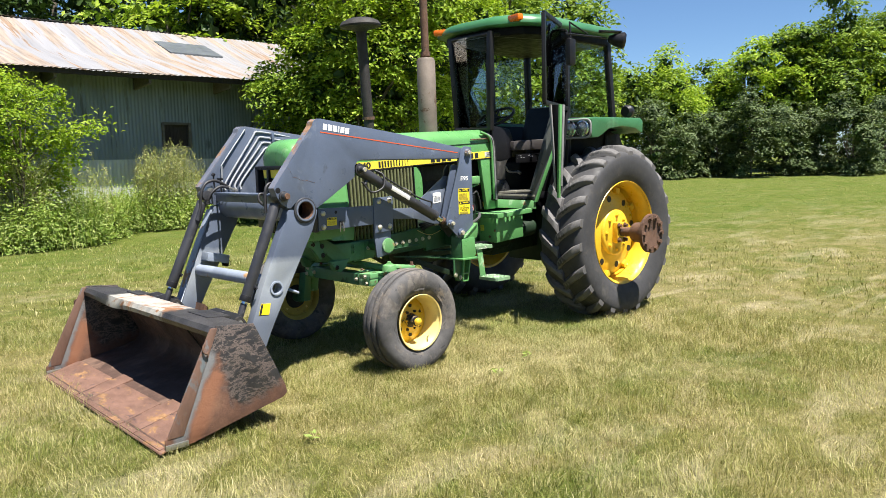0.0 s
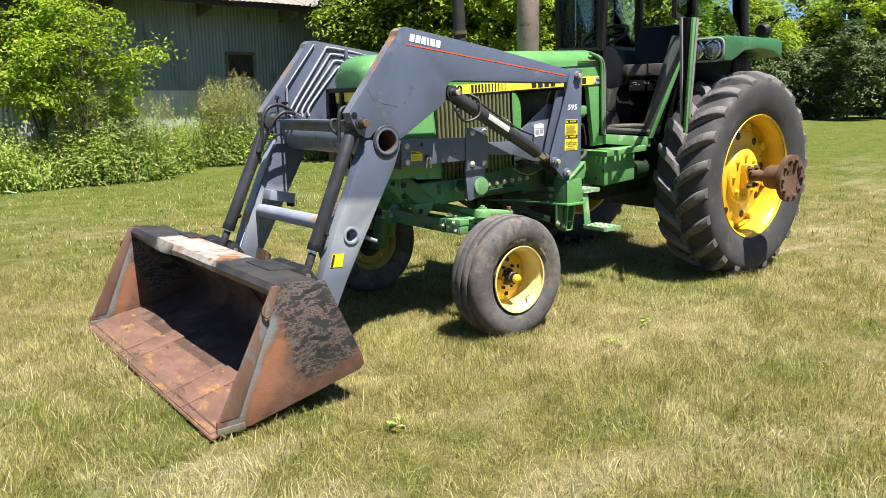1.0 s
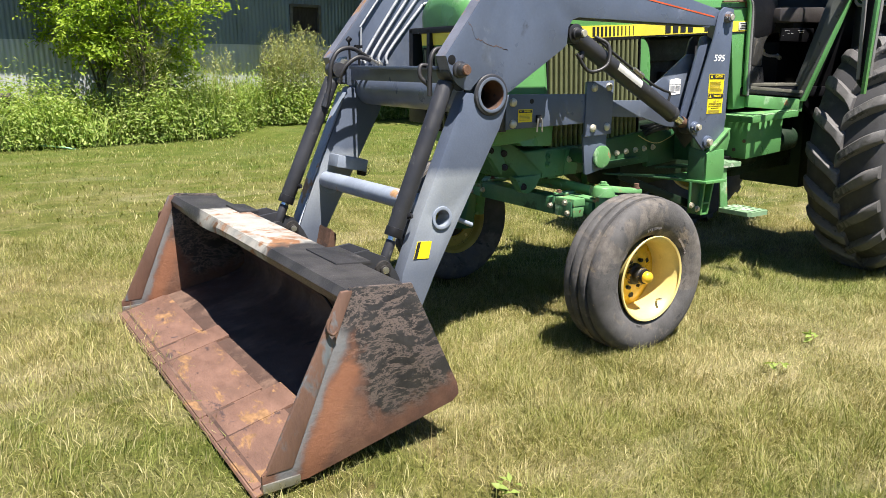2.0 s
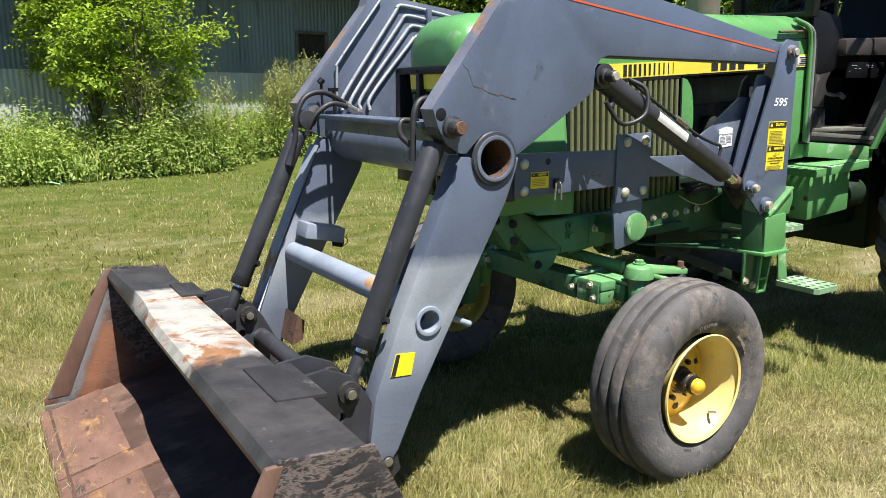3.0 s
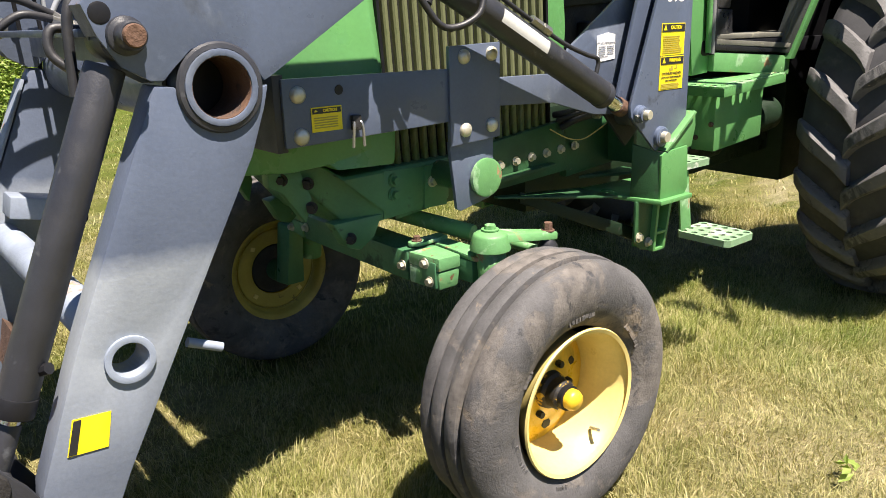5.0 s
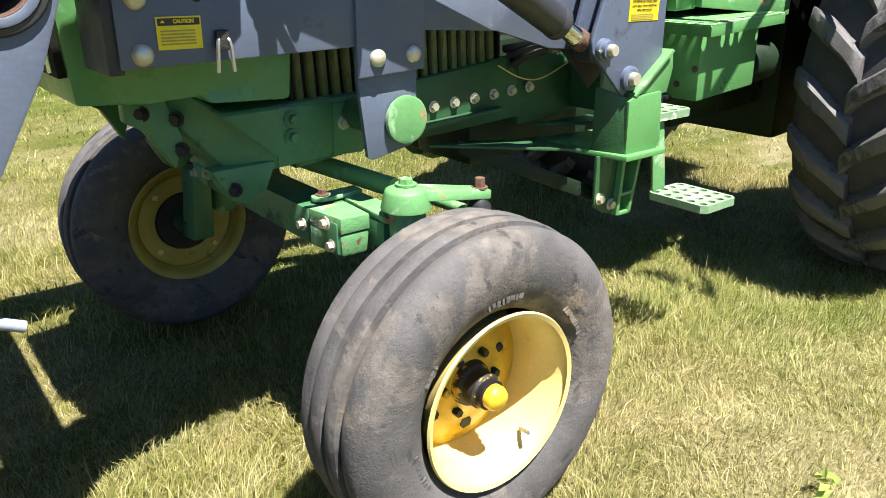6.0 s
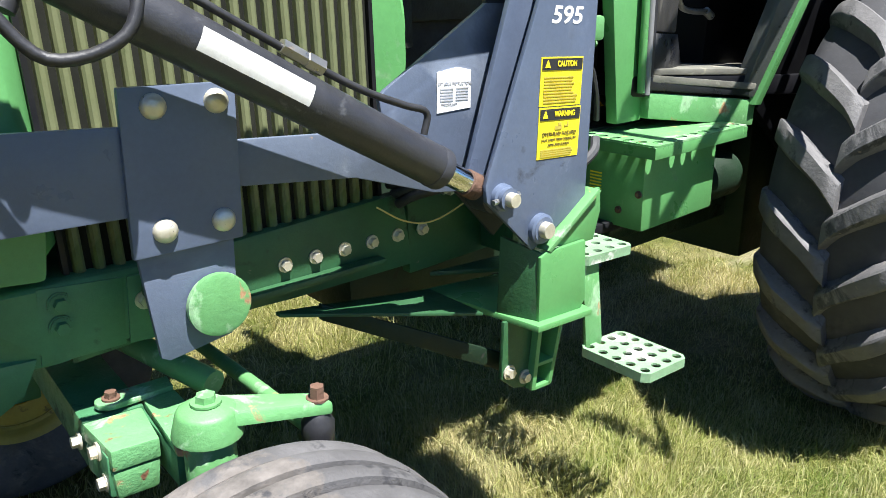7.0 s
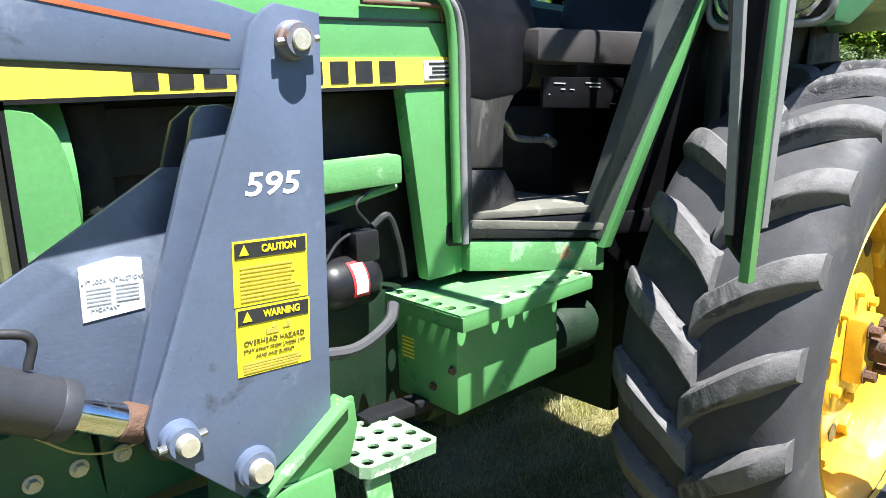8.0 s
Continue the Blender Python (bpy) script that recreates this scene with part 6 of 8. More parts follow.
    part("corner_hole", lathe(B(), (-0.965, yy(-0.8325), 1.40), (0, o, 0), [(0.0, 0.0), (0.016, 0.0015), (0.02, 0.0)], 16), black, arm)
    # bucket cylinder
    a, b = (Vector((-1.008, 0.165, 1.352)), Vector((-1.370, 0.160, 0.565))) if s else (Vector((-0.932, -0.775, 1.352)), Vector((-1.270, -0.775, 0.55)))
    d = (b - a).normalized()
    cyl = part("bucket_cylinder", rod(B(), a + d * 0.05, a + d * 0.715, 0.037, n=28), slate_dark, loader, "dark bucket cylinder with chipped paint", bevel=0.004)
    bm = B()
    rod(bm, a + d * 0.695, a + d * 0.735, 0.0395, n=28)
    part("gland", bm, black, cyl, bevel=0.003)
    part("rod", rod(B(), a + d * 0.72, b, 0.0195, n=20), chrome, cyl, "chrome cylinder rod")
    bm = B()
    part("cylinder_eye", rod(B(), a - Vector((0, 0.05, 0)), a + Vector((0, 0.05, 0)), 0.038, n=20), slate_dark, cyl, bevel=0.003)
    rod(bm, b - Vector((0, 0.03, 0)), b + Vector((0, 0.03, 0)), 0.031, n=20)
    port = a + d * 0.66 + Vector((0.03, -0.022, 0.012))
    part("port_fitting", rod(B(), port, port + Vector((0.012, -0.018, 0.008)), 0.012, n=8), black, cyl)
    rod(bm, b - d * 0.12, b, 0.0225, n=16)
    part("rod_eye", bm, slate_dark, cyl, bevel=0.003)
    # lift cylinder
    a, b = Vector((-0.245, yy(-0.768), 1.525)), Vector((0.684, yy(-0.735), 1.062))
    d = (b - a).normalized()
    cyl = part("lift_cylinder", rod(B(), a + d * 0.03, a + d * 0.875, 0.042, n=28), slate_dark, loader, "dark slate lift cylinder with a worn white label", bevel=0.004)
    part("gland", rod(B(), a + d * 0.862, a + d * 0.888, 0.0435, n=28), slate_dark, cyl, bevel=0.003)
    part("rod_collar", rod(B(), a + d * 0.965, a + d * 1.0, 0.029, n=20), rust_iron, cyl, bevel=0.003)
    part("rod", rod(B(), a + d * 0.84, b - d * 0.02, 0.025, n=20), chrome, cyl, "chrome lift rod")
    part("cylinder_eye", rod(B(), a - Vector((0, 0.035, 0)), a + Vector((0, 0.035, 0)), 0.045, n=20), slate_dark, cyl, bevel=0.003)
    part("rod_eye", rod(B(), b - Vector((0, 0.03, 0)), b + Vector((0, 0.03, 0)), 0.04, n=20), slate_dark, cyl, bevel=0.003)
    up = Vector((-d.z, 0, d.x)).normalized()
    bm = B()
    n_seg = 6
    k0, k1 = 0.33, 0.535
    loops = []
    for kk in (k0, k1):
        c = a + d * kk
        loops.append([bm.verts.new(c + 0.0432 * (Vector((0, o, 0)) * math.cos(t) + up * math.sin(t))) for t in [radians(-18 + 10 * i) for i in range(n_seg)]])
    for i in range(n_seg - 1):
        bm.faces.new((loops[0][i], loops[0][i + 1], loops[1][i + 1], loops[1][i]))
    part("cylinder_label", bm, decal_dim, cyl, "worn white label strip")
    bm = B()
    rod(bm, a + d * 0.10 - up * 0.02, a + d * 0.10 - up * 0.075 + Vector((0, o * 0.01, 0)), 0.016, n=12)
    hose = smooth_line([a + d * 0.06 - up * 0.07 + Vector((0, o * 0.02, 0)), a + d * 0.16 - up * 0.11 + Vector((0, o * 0.04, 0)), a + d * 0.23 - up * 0.04 + Vector((0, o * 0.065, 0)), a + d * 0.21 + up * 0.05 + Vector((0, o * 0.045, 0)), a + d * 0.15 + up * 0.065])
    tube(bm, hose, 0.009)
    part("cylinder_hose", bm, black_rubber, cyl, "black looped hydraulic hose", smooth=60)
    bm = B()
    line = smooth_line([a + d * 0.15 + up * 0.062, a + d * 0.40 + up * 0.058, a + d * 0.62 + up * 0.060, a + d * 0.74 + up * 0.075, a + d * 0.80 + up * 0.085, a + d * 0.815 + up * 0.045])
    tube(bm, line, 0.007)
    part("pressure_line", bm, black_rubber, cyl, smooth=60)
    bm = B()
    c = a + d * 0.47 + up * 0.060
    rod(bm, c, c + d * 0.05, 0.013, n=6)
    rod(bm, c + d * 0.05, c + d * 0.085, 0.015, n=6)
    part("fitting", bm, steel, cyl)
    # post plates that carry the arm on the tractor
    P1 = [(0.845, 1.685), (0.865, 1.698), (0.945, 1.690), (0.958, 1.02), (0.79, 0.925), (0.645, 1.055), (0.64, 1.09), (0.80, 1.55), (0.825, 1.66)]
    bm = B()
    plate(bm, P1, *span(-0.777, -0.765))
    pst = part("mast_plate", bm, slate, loader, "slate-blue mast plate with warning decals", bevel=0.003)
    bm = B()
    plate(bm, [(0.752, 1.500), (0.758, 1.528), (0.772, 1.545), (0.800, 1.548), (0.850, 1.535), (0.860, 1.50), (0.72, 1.06), (0.632, 1.075)], *span(-0.72, -0.705))
    part("mast_flange", bm, slate, pst, bevel=0.003)
    # inner and back plates of the mast, in the darker slate
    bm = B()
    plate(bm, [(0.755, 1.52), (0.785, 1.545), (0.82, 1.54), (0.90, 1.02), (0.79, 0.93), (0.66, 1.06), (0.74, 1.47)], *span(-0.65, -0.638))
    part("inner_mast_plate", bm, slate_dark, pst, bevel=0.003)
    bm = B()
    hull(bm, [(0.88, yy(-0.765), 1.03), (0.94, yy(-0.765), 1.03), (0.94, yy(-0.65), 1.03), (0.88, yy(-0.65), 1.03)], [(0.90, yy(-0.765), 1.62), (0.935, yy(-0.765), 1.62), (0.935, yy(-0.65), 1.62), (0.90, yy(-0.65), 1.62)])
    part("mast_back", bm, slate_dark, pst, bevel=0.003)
    for name, x, z, r in (("top_pin", 0.893, 1.645, 0.0225), ("rod_pin", 0.684, 1.062, 0.022), ("foot_pin", 0.807, 0.975, 0.026)):
        part(name, lathe(B(), (x, yy(-0.777), z), (0, o, 0), [(r * 1.35, 0.0), (r * 1.32, 0.012), (r * 1.1, 0.015), (r * 1.1, 0.028 if r < 0.025 else 0.016), (0.0, 0.028 if r < 0.025 else 0.016)], 24), slate if name != "top_pin" else edge_rust, pst, "pin boss")
        dd = 0.028 if r < 0.025 else 0.016
        r = r * 0.72
        part("pin_end", lathe(B(), (x, yy(-0.777), z), (0, o, 0), [(r, dd), (r, dd + (0.003 if name == "top_pin" else 0.014)), (r * 0.9, dd + (0.005 if name == "top_pin" else 0.018)), (0.0, dd + (0.005 if name == "top_pin" else 0.018))], 20), zinc, pst)
        if name != "foot_pin":
            bm = B()
            rod(bm, (x - 0.036, yy(-0.793), z - 0.005), (x + 0.038, yy(-0.793), z + 0.005), 0.006, n=6)
            part("keeper_bolt", bm, steel, pst)
    # side bracket from mast to the nose
    bm = B()
    plate(bm, [(0.82, 1.45), (0.73, 1.45), (0.47, 1.28), (0.455, 1.265), (0.462, 1.235), (0.43, 1.205), (0.10, 1.21), (0.10, 1.13), (0.40, 1.115), (0.60, 1.06), (0.84, 1.04)], *span(-0.661, -0.648))
    brk = part("side_bracket", bm, slate_bare, loader, "slate-blue side bracket plate", bevel=0.003)
    bm = B()
    plate(bm, [(-0.035, 1.305), (0.155, 1.31), (0.155, 1.04), (-0.035, 1.03)], *span(-0.676, -0.661))
    part("splice_plate", bm, slate, brk, bevel=0.004)
    for x, z in ((0.017, 1.275), (0.12, 1.279), (0.019, 1.073), (0.12, 1.077)):
        part("dome_bolt", lathe(B(), (x, yy(-0.676), z), (0, o, 0), [(0.021, 0.0), (0.020, 0.006), (0.013, 0.012), (0.0, 0.014)], 18), zinc, brk, smooth=60)
    bm = B()
    plate(bm, [(-0.54, 1.25), (-0.02, 1.245), (-0.02, 1.10), (-0.54, 1.085)], *span(-0.668, -0.655))
    bar = part("side_bar", bm, slate, loader, "slate-blue side bar bolted to the nose", bevel=0.004)
    bm = B()
    box(bm, -0.56, -0.53, *span(-0.66, -0.50), 1.075, 1.26)
    part("end_plate", bm, slate_dark, bar, bevel=0.004)
    for x, z in ((-0.50, 1.211), (-0.498, 1.111)):
        part("dome_bolt", lathe(B(), (x, yy(-0.668), z), (0, o, 0), [(0.021, 0.0), (0.020, 0.006), (0.013, 0.012), (0.0, 0.014)], 18), zinc, bar, smooth=60)
    part("bar_hole", lathe(B(), (-0.385, yy(-0.6685), 1.215), (0, o, 0), [(0.0, 0.0), (0.011, 0.001), (0.0125, 0.0)], 14), black, bar)
    bm = B()
    plate(bm, [(-0.025, 1.04), (0.145, 1.045), (0.145, 0.875), (0.13, 0.855), (0.015, 0.832), (0.0, 0.84)], *span(-0.656, -0.642))
    dr = part("drop_plate", bm, slate_bare, loader, "chipped drop plate with a green round cap", bevel=0.003)
    part("round_cap", lathe(B(), (0.105, yy(-0.64), 0.922), (0, o, 0), [(0.0, 0.0), (0.05, 0.0), (0.052, 0.02), (0.058, 0.022), (0.058, 0.034), (0.05, 0.037), (0.0, 0.037)], 32), green_worn, dr, "round light green cap")
    bm = B()
    rod(bm, (0.06, yy(-0.45), 0.92), (0.06, yy(-0.645), 0.92), 0.04, n=18)
    part("cross_pin", bm, green_grimy_shade, dr)
    # green mounting foot
    bm = B()
    plate(bm, [(0.795, 0.912), (0.812, 0.922), (0.945, 0.930), (0.962, 0.780), (0.945, 0.757), (0.800, 0.757)], *span(-0.80, -0.788))
    foot = part("mounting_foot", bm, green, loader, "green loader mounting foot", bevel=0.004)
    bm = B()
    plate(bm, [(0.825, 0.926), (0.978, 1.044), (1.000, 1.046), (1.008, 0.990), (0.990, 0.920), (0.95, 0.918)], *span(-0.786, -0.776))
    part("foot_cheek", bm, green, foot, bevel=0.003)
    bm = B()
    hull(bm, [(0.815, yy(-0.802), 0.926), (0.815, yy(-0.755), 0.926), (0.826, yy(-0.755), 0.920), (0.826, yy(-0.802), 0.920)], [(0.976, yy(-0.802), 1.048), (0.976, yy(-0.755), 1.048), (0.987, yy(-0.755), 1.042), (0.987, yy(-0.802), 1.042)])
    part("foot_flange", bm, green_worn, foot, bevel=0.002)
    # front side of the foot in darker green: its shade is painted on
    bm = B()
    hull(bm, [(0.762, yy(-0.70), 0.758), (0.80, yy(-0.795), 0.758), (0.81, yy(-0.79), 0.758), (0.775, yy(-0.695), 0.758)], [(0.762, yy(-0.70), 0.945), (0.80, yy(-0.795), 0.92), (0.81, yy(-0.79), 0.92), (0.775, yy(-0.695), 0.945)])
    part("foot_front", bm, green_grimy_shade, foot, bevel=0.003)
    bm = B()
    plate(bm, [(0.74, yy(-0.56)), (0.78, yy(-0.82)), (0.965, yy(-0.82)), (1.03, yy(-0.50)), (0.70, yy(-0.47))], 0.742, 0.758, axis="z")
    part("foot_base", bm, green, foot, bevel=0.003)
    bm = B()
    plate(bm, [(0.72, yy(-0.50)), (0.98, yy(-0.62)), (0.98, yy(-0.50))], 0.80, 0.812, axis="z")
    hull(bm, [(0.30, yy(-0.51), 0.795), (0.72, yy(-0.70), 0.76), (0.72, yy(-0.50), 0.76), (0.30, yy(-0.49), 0.795)], [(0.30, yy(-0.51), 0.803), (0.72, yy(-0.70), 0.768), (0.72, yy(-0.50), 0.768), (0.30, yy(-0.49), 0.803)])
    part("gusset", bm, green_grimy_shade, foot, bevel=0.002)
    bm = B()
    for xa, xb, za, zb, k in ((0.862, 0.848, 0.745, 0.55, 0.66), (0.94, 0.905, 0.745, 0.55, 0.66)):
        hull(bm, [(xa - 0.007, yy(-0.755), za), (xa + 0.007, yy(-0.755), za), (xa + 0.007, yy(-k), za), (xa - 0.007, yy(-k), za)], [(xb - 0.007, yy(-0.755), zb), (xb + 0.007, yy(-0.755), zb), (xb + 0.007, yy(-k), zb), (xb - 0.007, yy(-k), zb)])
    for z in (0.553, 0.615):
        xa = 0.85 + (z - 0.55) * 0.075
        box(bm, xa, xa + 0.058 + (z - 0.55) * 0.1, *span(-0.755, -0.66), z - 0.005, z + 0.005)
    part("drop_leg", bm, green, foot, "green channel leg", bevel=0.002)
    bm = B()
    plate(bm, [(0.755, 0.745), (0.858, 0.745), (0.85, 0.552), (0.80, 0.562), (0.755, 0.598)], *span(-0.735, -0.723))
    part("leg_plate", bm, green_grimy_shade, foot, "dark green leg plate", bevel=0.004)
    for x, z in ((0.778, 0.612), (0.832, 0.585)):
        part("leg_bolt", bolt(B(), (x, yy(-0.735), z), (0, o, 0), 0.013, 0.011), zinc, foot)
    # push bar darkened to stand for the gusset's shade
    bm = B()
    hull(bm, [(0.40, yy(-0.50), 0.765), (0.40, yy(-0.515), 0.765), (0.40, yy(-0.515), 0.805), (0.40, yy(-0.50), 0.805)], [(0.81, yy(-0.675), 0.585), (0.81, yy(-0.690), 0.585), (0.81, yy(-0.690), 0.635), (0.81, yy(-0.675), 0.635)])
    part("push_bar", bm, underbody_shade_green, foot, "oily dark green diagonal push bar", bevel=0.004)

# torque tube, top plate and cross tube between the arms
yl, yr = -0.75, mirrored(-0.75)
# black disc added so the open tube end looks dark inside
part("tube_bulkhead", rod(B(), (-0.755, -0.68, 1.255), (-0.755, -0.67, 1.255), 0.086, n=32), black, loader)
part("torque_tube", rod(B(), (-0.755, yl, 1.255), (-0.755, yr, 1.255), 0.088, n=32, caps=False), slate, loader, "slate-blue torque tube between the arms")
bm = B()
hull(bm, [(-0.985, yl, 1.358), (-0.85, yl, 1.358), (-0.85, 0.055, 1.358), (-0.985, 0.055, 1.358)], [(-0.985, yl, 1.374), (-0.85, yl, 1.374), (-0.85, 0.055, 1.374), (-0.985, 0.055, 1.374)])
hull(bm, [(-0.87, yl, 1.30), (-0.855, yl, 1.30), (-0.855, yr, 1.30), (-0.87, yr, 1.30)], [(-0.87, yl, 1.365), (-0.855, yl, 1.365), (-0.855, yr, 1.365), (-0.87, yr, 1.365)])
part("cross_plate", bm, slate, loader, bevel=0.003)
part("cross_tube", rod(B(), (-1.032, -0.755, 0.785), (-1.032, yr, 0.772), 0.044, n=26), slate_light, loader, "faded pale blue cross tube with rust")
# bracket in lighter slate, which stands for sun on its faces
bm = B()
box(bm, -1.03, -0.85, 0.13, 0.245, 0.83, 0.895)
bm.transform(Matrix.Translation((-0.92, 0.17, 0.85)) @ pose(0, 0, 0, 0, 12, 0) @ Matrix.Translation((0.92, -0.17, -0.85)))
part("tube_bracket", bm, slate_light, loader, "pale grey prop bracket with a ring pin", bevel=0.006)
bm = B()
rod(bm, (-0.872, 0.19, 0.815), (-0.835, 0.19, 0.805), 0.022, n=16)
tube(bm, [(-0.83 + 0.02 * math.cos(k), 0.185, 0.812 + 0.02 * math.sin(k)) for k in np.linspace(0, 6.28, 15)], 0.0022, 6)
part("prop_pin", bm, black, loader)
bm = B()
rod(bm, (-0.86, -0.74, 0.705), (-0.785, -0.745, 0.672), 0.011)
part("prop_pin", bm, slate_light, loader)
# steel oil lines along the inner face of the far arm
for k in range(4):
    o1 = 0.045 * k
    yk = yr - 0.020
    pts = [(-0.80 + 0.045 * k, yk - 0.01, 1.385), (-0.785 + 0.045 * k, yk, 1.45), (-0.535 + 0.028 * k, yk, 1.80 - 0.040 * k), (-0.515 + 0.03 * k, yk, 1.832 - 0.042 * k), (-0.47 + 0.03 * k, yk, 1.842 - 0.043 * k), (-0.20, yk, 1.805 - 0.042 * k), (0.55, yk, 1.69 - 0.03 * k)]
    part("oil_line", tube(B(), smooth_line(pts, 5), 0.0085, 8), line_steel, loader, "bent steel oil line", smooth=60)
bm = B()
tube(bm, smooth_line([(-0.60, yr - 0.02, 1.86), (-0.80, yr - 0.018, 1.60), (-0.815, yr - 0.018, 1.56), (-0.82, yr - 0.02, 1.40)], 5), 0.006, 8)
part("oil_line", bm, line_steel, loader, "bent steel oil line", smooth=60)
for x, z in ((-0.36, 1.80), (-0.27, 1.745)):
    bm = B()
    box(bm, x - 0.012, x + 0.012, yr - 0.045, yr - 0.008, z - 0.045, z + 0.035)
    part("line_clamp", bm, slate, loader, bevel=0.004)
for k, run in enumerate(([(-0.775, 0.175, 1.390), (-0.835, 0.160, 1.425), (-0.925, 0.145, 1.462), (-1.005, 0.135, 1.445), (-1.050, 0.130, 1.375), (-1.060, 0.130, 1.28), (-1.085, 0.128, 1.20)],
                         [(-0.785, 0.130, 1.385), (-0.85, 0.110, 1.408), (-0.915, 0.100, 1.415), (-0.975, 0.105, 1.375), (-1.000, 0.115, 1.330), (-1.005, 0.125, 1.30)])):
    part("hydraulic_hose", tube(B(), smooth_line(run), 0.0115, 9), black_rubber, loader, "black hydraulic hose", smooth=60)
    p0, p1, pe, pf = Vector(run[0]), Vector(run[1]), Vector(run[-1]), Vector(run[-2])
    bm = B()
    rod(bm, p0 + (p0 - p1) * 0.5, p0 + (p1 - p0) * 0.75, 0.0135, n=10)
    rod(bm, p0 + (p0 - p1) * 0.45, p0 + (p0 - p1) * 0.1, 0.018, n=6)
    part("fitting", bm, steel, loader, "steel hose fitting")
    bm = B()
    rod(bm, pe + (pf - pe) * 0.4, pe - (pf - pe) * 0.15, 0.0145, n=10)
    rod(bm, pe - (pf - pe) * 0.1, pe - (pf - pe) * 0.4, 0.018, n=6)
    part("fitting", bm, slate_dark, loader, "dark hose fitting")
part("pin_boss", lathe(B(), (-0.972, 0.172, 1.385), (0, -1, 0), [(0.034, 0.0), (0.034, 0.02), (0.022, 0.024), (0.022, 0.034), (0.0, 0.036)], 20), steel, loader, "steel pin on the arm")
bm = B()
tube(bm, smooth_line([(-0.86, yl + 0.06, 1.385), (-0.93, yl + 0.05, 1.445), (-0.985, yl + 0.04, 1.41), (-1.0, yl + 0.03, 1.25)]), 0.0105)
part("hydraulic_hose", bm, black_rubber, loader, "black looped hydraulic hose", smooth=60)
bm = B()
tube(bm, smooth_line([(-0.95, yl + 0.08, 1.37), (-1.01, yl + 0.08, 1.375), (-1.02, yl + 0.07, 1.33), (-0.985, yl + 0.05, 1.29)]), 0.010)
part("hydraulic_hose", bm, black_rubber, loader, "black looped hydraulic hose", smooth=60)
bm = B()
rod(bm, (-0.90, yr - 0.05, 1.37), (-0.905, yr - 0.05, 1.50), 0.006)
rod(bm, (-0.912, yr - 0.05, 1.50), (-0.898, yr - 0.05, 1.515), 0.014)
rod(bm, (-0.845, yr - 0.05, 1.37), (-0.85, yr - 0.05, 1.47), 0.006)
box(bm, -0.87, -0.83, yr - 0.06, yr - 0.04, 1.465, 1.48)
part("level_rods", bm, black, loader)
# guard frame in front of the radiator
bm = B()
for y0, y1, z0, z1 in ((-0.40, 0.04, 1.535, 1.565), (0.0, 0.04, 1.33, 1.56), (-0.16, -0.13, 1.33, 1.56), (-0.40, 0.04, 1.33, 1.36), (-0.40, -0.36, 1.33, 1.56)):
    box(bm, -0.64, -0.56, y0, y1, z0, z1)
part("brush_guard", bm, black, loader, "black brush guard in front of the nose", bevel=0.006)

# decals on the near mast plate and arm
DY = -0.7773
def decal(name, x0, x1, z0, z1, mat, parent, y=DY, label=""):
    return part(name, plate(B(), [(x0, z0), (x1, z0), (x1, z1), (x0, z1)], y - 0.0012, y), mat, parent, label)


near_mast = [o for o in loader.children if o.name.startswith("mast_plate")][0]
words("mast_number", "595", pose(0.853, DY + 0.0002, 1.428) @ SIDE, 0.049, decal_white, near_mast, 1.32, shear=0.15, bold=0.0008)


def warning_decal(x0, x1, z1, z0, head, bar_rows, parent, y):
    base = decal("warning_decal", x0, x1, z0, z1, decal_yellow, parent, y, "yellow and black warning decal")
    h = min(0.027, (z1 - z0) * 0.27)
    decal("header", x0 + 0.003, x1 - 0.003, z1 - h, z1 - 0.003, ink, base, y - 0.0014)
    words("header_word", head, pose(x0 + (x1 - x0) * 0.60, y - 0.0032, z1 - h / 2 - 0.001) @ SIDE, h * 0.60, decal_yellow, base, 0.70 * (x1 - x0) / 0.131 * (0.032 / h), bold=0.0004)
    tri = plate(B(), [(x0 + 0.08 * (x1 - x0), z1 - h + 0.005), (x0 + 0.20 * (x1 - x0), z1 - h + 0.005), (x0 + 0.14 * (x1 - x0), z1 - 0.006)], y - 0.0038, y - 0.0026)
    part("triangle", tri, decal_yellow, base)
    bm = B()
    for z, a, b in bar_rows:
        box(bm, x0 + a * (x1 - x0), x0 + b * (x1 - x0), y - 0.0026, y - 0.0012, z - 0.0014, z + 0.0014)
    part("small_print", bm, ink_dim, base)
    return base


rng = random.Random(4)
warning_decal(0.782, 0.913, 1.345, 1.243, "CAUTION", [(1.303 - 0.0065 * i, 0.08, 0.75 + 0.17 * rng.random()) for i in range(9)], near_mast, DY)
w2 = warning_decal(0.784, 0.916, 1.240, 1.130, "WARNING", [(1.149 - 0.0045 * i, 0.07, 0.8 + 0.12 * rng.random()) for i in range(4)], near_mast, DY)
words("line_one", "OVERHEAD HAZARD", pose(0.850, DY - 0.0024, 1.183) @ SIDE, 0.0115, ink_soft, w2, 1.0)
words("line_two", "STAY AWAY FROM UNDER LIFT", pose(0.850, DY - 0.0024, 1.1705) @ SIDE, 0.0078, ink_soft, w2, 1.0, shear=0.2)
words("line_three", "ARMS AND BUCKET", pose(0.850, DY - 0.0024, 1.1595) @ SIDE, 0.0078, ink_soft, w2, 1.0, shear=0.2)
bm = B()
